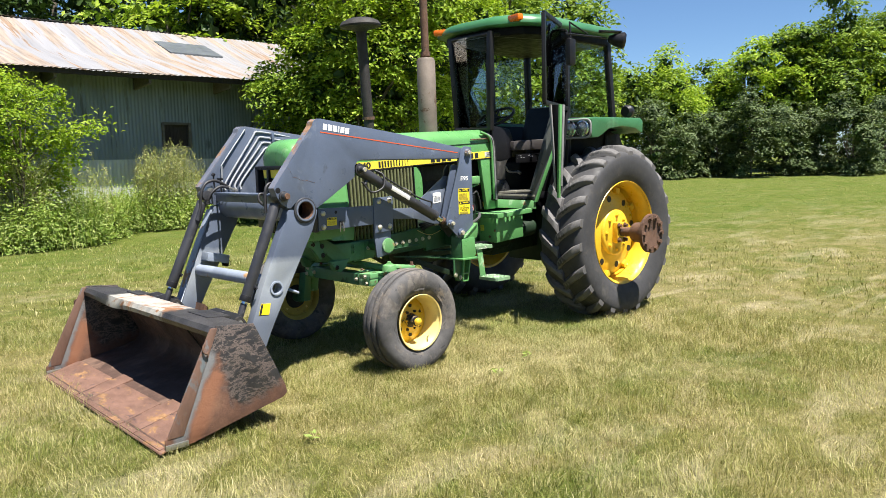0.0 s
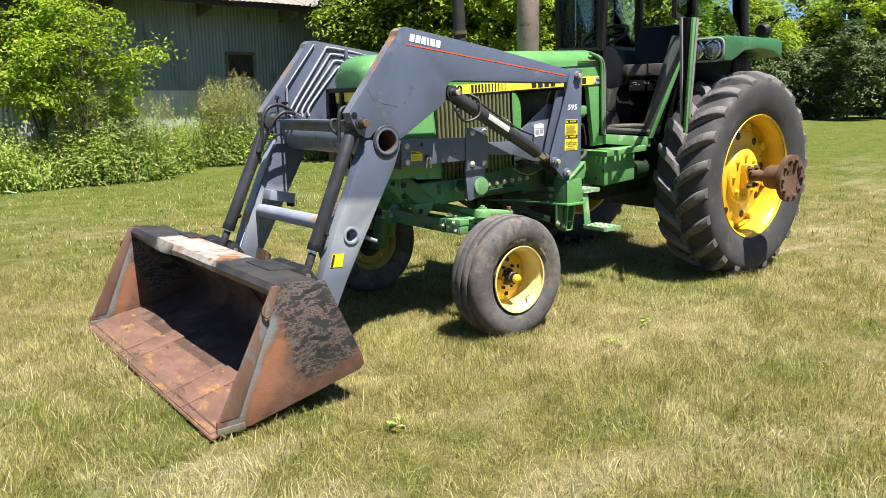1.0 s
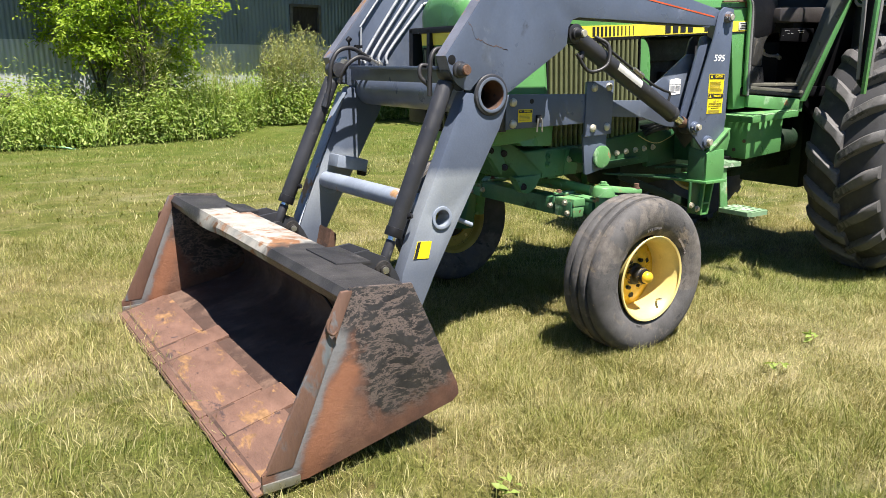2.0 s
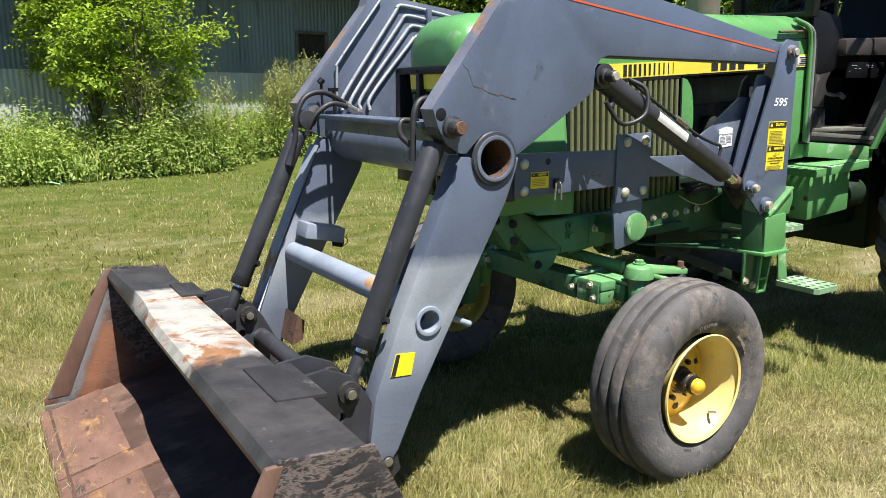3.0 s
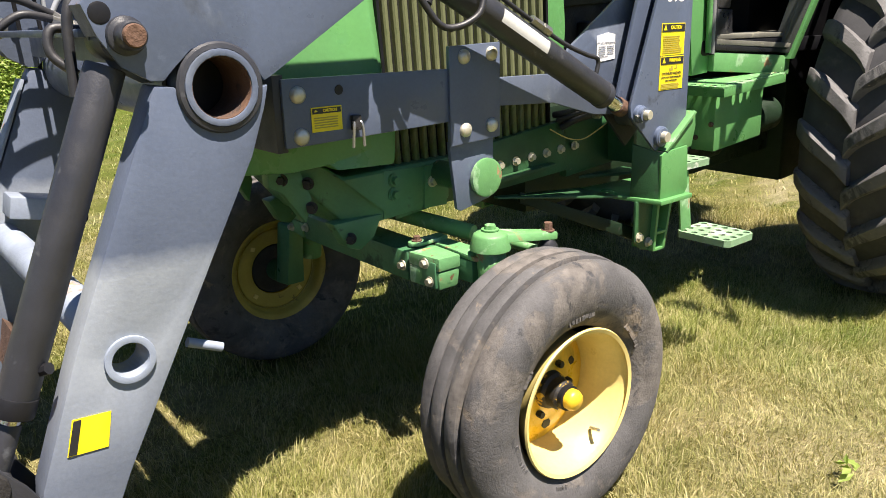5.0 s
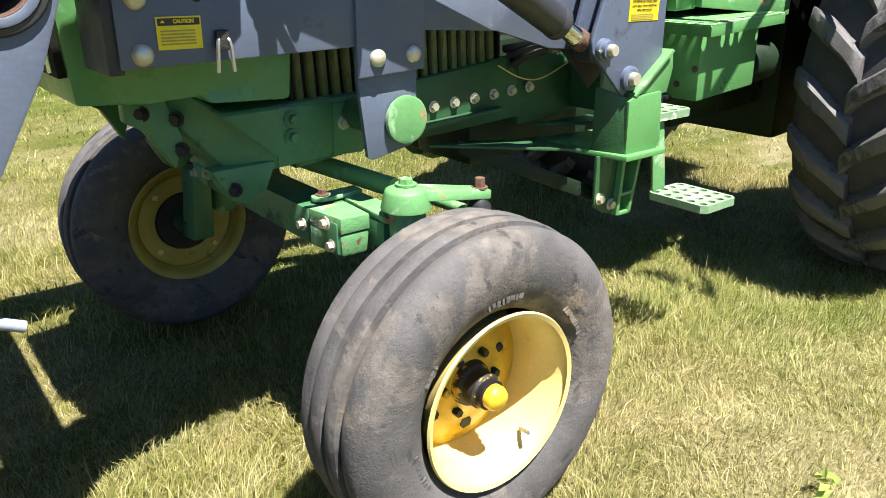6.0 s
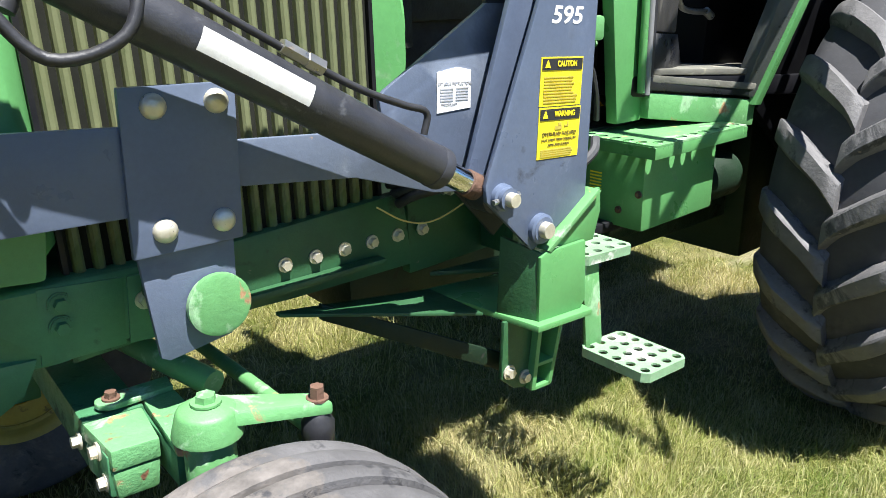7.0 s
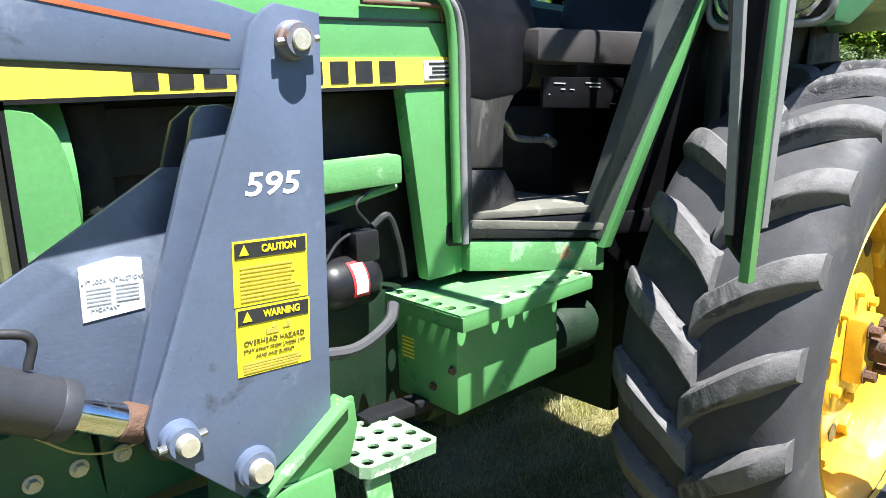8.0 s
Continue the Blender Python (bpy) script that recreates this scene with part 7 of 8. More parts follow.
for x, z, w, h in ((0.835, 1.196, 0.022, 0.008), (0.845, 1.204, 0.010, 0.006), (0.865, 1.199, 0.014, 0.003), (0.873, 1.204, 0.005, 0.008)):
    box(bm, x, x + w, DY - 0.0026, DY - 0.0012, z - h / 2, z + h / 2)
part("pictogram", bm, ink_dim, w2)
near_bar = [o for o in loader.children if o.name.startswith("side_bar")][0]
warning_decal(-0.468, -0.382, 1.178, 1.118, "CAUTION", [(1.152 - 0.006 * i, 0.08, 0.85) for i in range(5)], near_bar, -0.6695)
bm = B()
for dx in (-0.012, 0.012):
    tube(bm, smooth_line([(-0.345 + dx * 0.3, -0.668, 1.135), (-0.345 + dx, -0.685, 1.128), (-0.345 + dx * 1.4, -0.685, 1.07)]), 0.004, 6)
part("spring_clip", bm, steel, near_bar)
part("clip_block", box(B(), -0.358, -0.332, -0.684, -0.6685, 1.112, 1.150), engine_mat, near_bar, bevel=0.004)
near_low = [o for o in loader.children if o.name.startswith("lower_arm")][0]
dec = plate(B(), [(-1.148, 0.578), (-1.072, 0.572), (-1.056, 0.646), (-1.128, 0.652)], -0.8305, -0.829)
ys = part("warning_decal", dec, decal_yellow, near_low, "yellow caution decal")
bm = plate(B(), [(-1.146, 0.580), (-1.131, 0.579), (-1.112, 0.648), (-1.126, 0.649)], -0.8318, -0.8303)
part("header", bm, ink, ys)
near_brk = [o for o in loader.children if o.name.startswith("side_bracket")][0]
lab = part("instruction_label", plate(B(), [(0.600, 1.228), (0.692, 1.236), (0.690, 1.315), (0.655, 1.321), (0.630, 1.317), (0.598, 1.311)], -0.6632, -0.6612), decal_white, near_brk, "torn white instruction label")
words("label_title", "LIFT LOCK INSTRUCTIONS", pose(0.646, -0.6641, 1.288) @ SIDE, 0.0088, ink_grey, lab, 0.86)
words("label_word", "IMPORTANT", pose(0.632, -0.6641, 1.245) @ SIDE, 0.008, ink_grey, lab, 1.0)
bm = B()
for i in range(5):
    box(bm, 0.607, 0.642, -0.6646, -0.6631, 1.276 - 0.006 * i, 1.2785 - 0.006 * i)
    box(bm, 0.649, 0.684, -0.6646, -0.6631, 1.277 - 0.006 * i, 1.2795 - 0.006 * i)
part("label_print", bm, ink_grey, lab)
# brand on the arm as plain white blocks, and the red line below it
near_arm = [o for o in loader.children if o.name.startswith("loader_arm")][0]
sl = -0.128
for i in range(6):
    x = -0.572 + 0.043 * i - (0.020 if i > 3 else 0.0)
    z = 1.832 + sl * (x + 0.572)
    w = 0.034 if i != 3 else 0.012
    bm = plate(B(), [(x - 0.003, z - 0.021), (x + w - 0.003, z - 0.021 + sl * w), (x + w + 0.003, z + 0.021 + sl * w), (x + 0.003, z + 0.021)], -0.8335, -0.8318)
    part("brand_block", bm, decal_white, near_arm)
part("pinstripe", plate(B(), [(-0.60, 1.790), (-0.60, 1.797), (0.80, 1.648), (0.80, 1.641)], -0.8334, -0.8318), red_line, near_arm, "thin red-orange line")

rc = random.Random(12)
turns = [(-0.885, 1.555), (-0.862, 1.532), (-0.842, 1.490), (-0.80, 1.478), (-0.765, 1.463), (-0.71, 1.456), (-0.655, 1.443)]
crack = []
for (xa, za), (xb, zb) in zip(turns, turns[1:]):
    crack += [(xa + (xb - xa) * k / 5 + rc.uniform(-0.003, 0.003), za + (zb - za) * k / 5 + rc.uniform(-0.004, 0.004)) for k in range(5)]
bm = B()
for (xa, za), (xb, zb) in zip(crack, crack[1:]):
    hull(bm, [(xa, -0.8328, za), (xa, -0.8318, za), (xa + 0.001, -0.8318, za - 0.0024), (xa + 0.001, -0.8328, za - 0.0024)], [(xb, -0.8328, zb), (xb, -0.8318, zb), (xb + 0.001, -0.8318, zb - 0.0024), (xb + 0.001, -0.8328, zb - 0.0024)])
part("weld_crack", bm, rust_iron, near_arm, "rusty hairline crack")
# both upper arms lean in towards the masts behind
for ob in [o for o in loader.children_recursive if o.name.startswith("loader_arm") or (o.parent and o.parent.name.startswith("loader_arm"))]:
    for vert in ob.data.vertices:
        x, y = vert.co.x, vert.co.y
        vert.co.y = y + (0.042 if y < 0 else -0.042) * (x + 0.9)
bm = B()
tube(bm, smooth_line([(0.56, -0.50, 1.0), (0.62, -0.53, 0.965), (0.70, -0.535, 0.955), (0.82, -0.52, 0.985), (0.88, -0.50, 1.0)]), 0.0022, 6)
part("loose_wire", bm, pale_yellow, loader, "thin loose wire", smooth=60)
for i, (x, z) in enumerate(((0.63, 1.085), (0.67, 1.045))):
    bm = B()
    rod(bm, (x, -0.60, z), (x + 0.045, -0.60 - 0.01 * (i % 2), z + 0.008), 0.011, n=8)
    rod(bm, (x + 0.015, -0.60, z), (x + 0.03, -0.60, z + 0.005), 0.016, n=6)
    part("fitting", bm, steel, loader, "hydraulic fitting")
for k in range(3):
    bm = B()
    tube(bm, smooth_line([(0.62, -0.50 + 0.02 * k, 1.00 + 0.02 * k), (0.64, -0.55 + 0.015 * k, 1.03 + 0.012 * k), (0.72, -0.60, 1.05 + 0.018 * k), (0.86, -0.58, 1.02 + 0.01 * k)]), 0.012, 8)
    part("hydraulic_hose", bm, black_rubber, loader, "black hydraulic hose", smooth=60)

# bucket
BL, BR = -1.325, 0.830
PROF = [(-2.02, 0.030), (-1.60, 0.112), (-1.40, 0.152), (-1.31, 0.172), (-1.275, 0.195), (-1.285, 0.26), (-1.46, 0.60), (-1.475, 0.635)]
bm = B()
inner = [(-2.02, 0.044), (-1.60, 0.126), (-1.43, 0.160), (-1.36, 0.185), (-1.325, 0.22), (-1.325, 0.275), (-1.48, 0.59), (-1.49, 0.625)]
loop = PROF + inner[::-1]
hull(bm, [(x, BL, z) for x, z in loop], [(x, BR, z) for x, z in loop])
bucket = part("bucket", bm, bucket_in, loader, "wide rust-brown loader bucket", smooth=50)
for y0, y1 in ((BL - 0.012, BL), (BR, BR + 0.012)):
    bm = B()
    plate(bm, [(-2.03, 0.035), (-1.87, 0.036), (-1.29, 0.166), (-1.262, 0.19), (-1.27, 0.235), (-1.465, 0.650), (-1.70, 0.672), (-1.745, 0.61), (-1.95, 0.16), (-2.03, 0.09)], y0, y1)
    sp_ = part("side_plate", bm, bucket_side, bucket, "scratched black and rust side plate", bevel=0.003)
    bm = B()
    a, b = Vector((-1.712, (y0 + y1) / 2, 0.662)), Vector((-1.975, (y0 + y1) / 2, 0.09))
    hull(bm, [a + Vector((-0.022, -0.010, 0)), a + Vector((0.022, -0.010, 0)), a + Vector((0.022, 0.010, 0)), a + Vector((-0.022, 0.010, 0))], [b + Vector((-0.045, -0.010, 0)), b + Vector((0.05, -0.010, 0)), b + Vector((0.05, 0.010, 0)), b + Vector((-0.045, 0.010, 0))])
    part("side_edge", bm, edge_bar, sp_, "thick worn front edge bar", bevel=0.008)
    bm = B()
    box(bm, -2.03, -1.90, y0 - 0.006, y1 + 0.006, 0.03, 0.062)
    part("wear_shoe", bm, steel, sp_, bevel=0.004)
# top beam: black ends and a peeled pale middle, slightly buckled
def top_sec(y):
    dent = 0.034 * math.exp(-((y - 0.33) / 0.28) ** 2)
    return [(-1.715 + dent * 0.6, y, 0.600 - dent), (-1.725 + dent, y, 0.632 - dent), (-1.705 + dent, y, 0.660 - dent * 0.6), (-1.475, y, 0.640), (-1.465, y, 0.615), (-1.60, y, 0.60 - dent)]
bm = B()
rr = [[bm.verts.new(p) for p in top_sec(y)] for y in np.linspace(BL + 0.001, BR - 0.001, 40)]
for p, q in zip(rr, rr[1:]):
    for i in range(6):
        bm.faces.new((p[i], p[(i + 1) % 6], q[(i + 1) % 6], q[i]))
bm.faces.new(rr[0][::-1])
bm.faces.new(rr[-1])
part("top_beam", bm, beam_paint, bucket, "top beam, black at the ends, peeling pale paint between", smooth=40)
for y0, y1, x0 in ((-0.98, -0.70, -1.58), (0.24, 0.46, -1.53)):
    bm = B()
    zf = 0.640 + 0.087 * (-1.475 - x0)
    hull(bm, [(x0, y0, zf - 0.012), (-1.43, y0, 0.628), (-1.43, y1, 0.628), (x0, y1, zf - 0.012)], [(x0, y0, zf + 0.006), (-1.43, y0, 0.644), (-1.43, y1, 0.644), (x0, y1, zf + 0.006)])
    part("doubler_plate", bm, top_black, bucket, "black doubler plate", bevel=0.003)
# cutting edge with welded wear plates
bm = B()
hull(bm, [(-2.06, BL - 0.01, 0.018), (-1.80, BL - 0.01, 0.068), (-1.80, BR + 0.01, 0.068), (-2.06, BR + 0.01, 0.018)], [(-2.055, BL - 0.01, 0.028), (-1.80, BL - 0.01, 0.094), (-1.80, BR + 0.01, 0.094), (-2.055, BR + 0.01, 0.028)])
part("cutting_edge", bm, lip_mat, bucket, "worn rust-brown cutting edge", bevel=0.002)
for y0, y1, x1 in ((-1.30, -0.93, -1.79), (-0.92, -0.72, -1.72), (-0.70, -0.08, -1.79), (-0.07, 0.10, -1.72), (0.12, 0.80, -1.79)):
    bm = B()
    z1_ = 0.043 + 0.235 * (x1 + 2.0)
    hull(bm, [(-2.05, y0, 0.020), (x1, y0, z1_ - 0.012), (x1, y1, z1_ - 0.012), (-2.05, y1, 0.020)], [(-2.05, y0, 0.036), (x1, y0, z1_ + 0.008), (x1, y1, z1_ + 0.008), (-2.05, y1, 0.036)])
    part("wear_plate", bm, lip_mat, bucket, bevel=0.002)
weld = smooth_line([(-1.44, -0.55, 0.165), (-1.36, -0.50, 0.20), (-1.345, -0.44, 0.28), (-1.38, -0.38, 0.36), (-1.43, -0.33, 0.46)])
part("weld_bead", tube(B(), weld, 0.006, 6), bucket_seam, bucket, "dark weld bead")
# hooks
for y, o in ((BL, -1), (BR, 1)):
    hk = Vector((-1.775, y + o * 0.004, 0.555))
    part("grab_hook", tube(B(), smooth_line([hk + Vector((0.045, 0, 0.03)), hk + Vector((0.015, 0, 0.025)), hk + Vector((-0.008, o * 0.01, 0.012)), hk + Vector((-0.014, o * 0.02, -0.012)), hk + Vector((0.0, o * 0.026, -0.026)), hk + Vector((0.014, o * 0.026, -0.016))]), 0.008, 8, 0.005), rust_iron, bucket, "rusty grab hook", smooth=60)
# ears and pins on the bucket's back
for y in (-0.80, -0.655, 0.165, 0.31):
    bm = B()
    plate(bm, [(-1.46, 0.63), (-1.36, 0.64), (-1.27, 0.60), (-1.22, 0.53), (-1.12, 0.33), (-1.10, 0.24), (-1.15, 0.19), (-1.25, 0.16), (-1.29, 0.25)], y - 0.008, y + 0.008, holes=[circle(-1.315, 0.47, 0.018, 12)])
    ear = part("bucket_ear", bm, slate_dark, bucket, "dark hinge ear plate", bevel=0.003)
    for x, z in ((-1.285, 0.55), (-1.16, 0.29)):
        part("ear_pin", lathe(B(), (x, y - 0.008, z), (0, -1, 0), [(0.038, 0.0), (0.036, 0.010), (0.020, 0.012), (0.020, 0.024), (0.0, 0.026)], 20), engine_mat, ear)
        part("pin_end", lathe(B(), (x, y - 0.008, z), (0, -1, 0), [(0.016, 0.024), (0.015, 0.029), (0.0, 0.030)], 14), steel, ear)
part("pivot_tube", rod(B(), (-1.235, -0.65, 0.45), (-1.235, 0.16, 0.45), 0.034, n=22), slate_dark, bucket, "dark cross tube behind the bucket")
part("stop_tab", plate(B(), [(-1.12, 0.40), (-1.07, 0.42), (-1.06, 0.50), (-1.09, 0.53)], 0.10, 0.24), rust_iron, loader)


# ---- barn ----
def corrugated(bm, x0, x1, row, pitch, amp, per=4):
    """A sheet with waves along x; row(x, wave) gives the points of one column."""
    n = int((x1 - x0) / pitch * per)
    last = None
    for i in range(n + 1):
        x = x0 + (x1 - x0) * i / n
        col = [bm.verts.new(p) for p in row(x, amp * math.cos(2 * math.pi * i / per))]
        if last:
            for a, b, c, d in zip(last, last[1:], col[1:], col):
                bm.faces.new((a, d, c, b))
        last = col


BX0, BX1, BY, BD = -9.0, 9.4, 12.3, 8.6
EAVE, RIDGE, GZ = 3.80, 5.50, 0.0
WX0, WX1, WZ0, WZ1 = 3.84, 4.48, 2.10, 2.62
barn = thing("barn", (0, BY + 4, 0), "old barn with blue-grey corrugated walls and a rusty metal roof", "barn")
for x0, x1, z0, z1 in ((BX0, WX0, 1.78, EAVE), (WX1, BX1, 1.78, EAVE), (WX0, WX1, 1.78, WZ0), (WX0, WX1, WZ1, EAVE)):
    bm = B()
    corrugated(bm, x0, x1, lambda x, w: [(x, BY + w, z0), (x, BY + w, z1)], 0.082, 0.009)
    part("wall_sheet", bm, wall_sheet, barn, "weathered blue-grey corrugated sheet", smooth=70)
# lower wall, painted as lit below the eave's shadow
bm = B()
corrugated(bm, BX0, BX1, lambda x, w: [(x, BY - 0.015 + w, 0.2), (x, BY - 0.015 + w, 1.80)], 0.09, 0.009)
part("lower_sheet", bm, sunlit_sheet, barn, "pale galvanised lower wall sheet", smooth=70)
part("back_wall", box(B(), BX0, BX1, BY + BD - 0.1, BY + BD, 0.0, EAVE), wall_sheet, barn)
for x in (BX0, BX1 - 0.1):
    bm = B()
    hull(bm, [(x, BY, 0), (x, BY + BD, 0), (x, BY + BD, EAVE), (x, BY + BD / 2, RIDGE), (x, BY, EAVE)], [(x + 0.1, BY, 0), (x + 0.1, BY + BD, 0), (x + 0.1, BY + BD, EAVE), (x + 0.1, BY + BD / 2, RIDGE), (x + 0.1, BY, EAVE)])
    part("gable_wall", bm, wall_sheet, barn, "gable wall")
bm = B()
sag = lambda x: -0.05 * math.sin((x - BX0) / (BX1 - BX0) * 3.1) + 0.012 * math.sin(x * 1.7)
corrugated(bm, BX0 - 0.4, BX1 + 0.4, lambda x, w: [(x, BY - 1.02, EAVE - 0.105 + w + sag(x)), (x, BY + 1.8, (EAVE + RIDGE) / 2 - 0.15 + w + sag(x) * 1.3), (x, BY + BD / 2, RIDGE + 0.06 + w + sag(x))], 0.13, 0.007)
roof_ob = part("roof", bm, roof_sheet, barn, "rust-streaked pale metal roof sheet", smooth=70)
bm = B()
corrugated(bm, BX0 - 0.4, BX1 + 0.4, lambda x, w: [(x, BY + BD / 2, RIDGE + 0.06 + w), (x, BY + BD + 0.5, EAVE - 0.05 + w)], 0.10, 0.011)
part("roof_back", bm, roof_sheet, barn, "rust-streaked pale metal roof sheet", smooth=70)
bm = B()
hull(bm, [(5.1, BY + 2.2, 4.62), (6.6, BY + 2.2, 4.62), (6.6, BY + 3.3, 5.06), (5.1, BY + 3.3, 5.06)], [(5.1, BY + 2.2, 4.672), (6.6, BY + 2.2, 4.672), (6.6, BY + 3.3, 5.112), (5.1, BY + 3.3, 5.112)])
part("roof_patch", bm, roof_patch, roof_ob, "newer grey roof patch")
part("fascia", box(B(), BX0 - 0.4, BX1 + 0.4, BY - 0.96, BY - 0.92, EAVE - 0.25, EAVE - 0.12), dark_wood, barn, "dark weathered fascia board", bevel=0.004)
for i in range(10):
    x = BX0 + 0.5 + 1.95 * i
    bm = B()
    plate(bm, [(BY - 0.02, EAVE - 0.42), (BY - 0.90, EAVE - 0.34), (BY - 0.90, EAVE - 0.14), (BY - 0.02, EAVE - 0.06)], x, x + 0.06, axis="x")
    part("rafter_end", bm, old_wood, barn)
part("window_board", box(B(), WX0, WX1, BY + 0.05, BY + 0.08, WZ0, WZ1), dark_wood, barn, "dark boarded barn window")
bm = B()
for a, b, c, d in ((WX0 - 0.04, WX0 + 0.02, WZ0 - 0.04, WZ1 + 0.04), (WX1 - 0.02, WX1 + 0.04, WZ0 - 0.04, WZ1 + 0.04), (WX0, WX1, WZ0 - 0.05, WZ0 + 0.01), (WX0, WX1, WZ1 - 0.01, WZ1 + 0.05)):
    box(bm, a, b, BY - 0.035, BY + 0.06, c, d)
part("window_frame", bm, old_wood, barn, "grey wooden window frame", bevel=0.004)
# a leaning board and a crate-like panel at the barn's foot
bm = B()
box(bm, -2.6, -1.72, 10.9, 10.98, 0.75, 0.90)
for i in range(7):
    box(bm, -2.55 + 0.12 * i, -2.46 + 0.12 * i, 10.98, 11.02, 0.1, 0.78)
tagged(part("wooden_panel", bm, old_wood, None, "", bevel=0.004), "grey slatted wooden panel in front of the barn", "panel")
bm = B()
tube(bm, smooth_line([(-2.9, 9.4, 0.05), (-2.2, 9.75, 0.10), (-1.6, 9.85, 0.13), (-1.2, 9.6, 0.10), (-0.9, 9.4, 0.04)]), 0.016, 8)
tagged(part("garden_hose", bm, green_hose_mat, None, "", smooth=60), "pale green garden hose lying in the grass", "hose")


# ---- trees, shrubs and weeds ----
def leaf_quads(rs, centres, size, droop=0.35, wide=0.5):
    """Folded diamond leaves at the centres, with mixed directions."""
    n = len(centres)
    az, el = rs.uniform(0, 2 * np.pi, n), rs.normal(-droop, 0.38, n)
    d = np.stack([np.cos(az) * np.cos(el), np.sin(az) * np.cos(el), np.sin(el)], 1)
    ref = rs.normal(0, 0.42, (n, 3)) + np.array([0, 0, 1.0])
    side = np.cross(d, ref)
    side /= np.linalg.norm(side, axis=1, keepdims=True) + 1e-9
    up = np.cross(side, d)
    s = (size * rs.uniform(0.6, 1.3, n))[:, None]
    base, tip = centres - d * s * 0.5, centres + d * s * 0.5
    mid = centres - d * s * 0.06
    l, r = mid + side * s * wide * 0.5 + up * s * 0.10, mid - side * s * wide * 0.5 + up * s * 0.10
    v = np.stack([base, l, tip, r], 1).reshape(-1, 3)
    f = np.arange(4 * n).reshape(-1, 4)
    return v, f


def facing_leaves(rs, centres, normals, size, wide=0.5):
    """Folded diamond leaves that turn their upper faces along the normals."""
    n = len(centres)
    nn = normals + rs.normal(0, 0.38, (n, 3))
    nn /= np.linalg.norm(nn, axis=1, keepdims=True) + 1e-9
    d = np.cross(nn, rs.normal(0, 1, (n, 3)))
    d /= np.linalg.norm(d, axis=1, keepdims=True) + 1e-9
    side = np.cross(d, nn)
    s = (size * rs.uniform(0.6, 1.3, n))[:, None]
    mid = centres - d * s * 0.06 + nn * s * 0.10
    v = np.stack([centres - d * s * 0.5, mid + side * s * wide * 0.5, centres + d * s * 0.5, mid - side * s * wide * 0.5], 1).reshape(-1, 3)
    return v, np.arange(4 * n).reshape(-1, 4)


def crown_lobes(rs, centre, rx, ry, rz, count, share):
    """Places and radii of the leafy lobes that make up an uneven crown."""
    u = rs.normal(0, 1, (count * 4, 3))
    u /= np.linalg.norm(u, axis=1, keepdims=True)
    u = u[u[:, 2] > -0.9]
    pick = [0]
    for k in range(1, len(u)):
        if len(pick) < count and np.min(np.linalg.norm(u[pick] - u[k], axis=1)) > 1.5 / math.sqrt(count):
            pick.append(k)
    u = u[pick]
    rad = rs.uniform(0.50, 0.86, len(u))
    r = share * rs.uniform(0.75, 1.25, len(u)) * (rx + ry) / 2
    return np.array(centre) + u * rad[:, None] * np.array([rx, ry, rz]), r


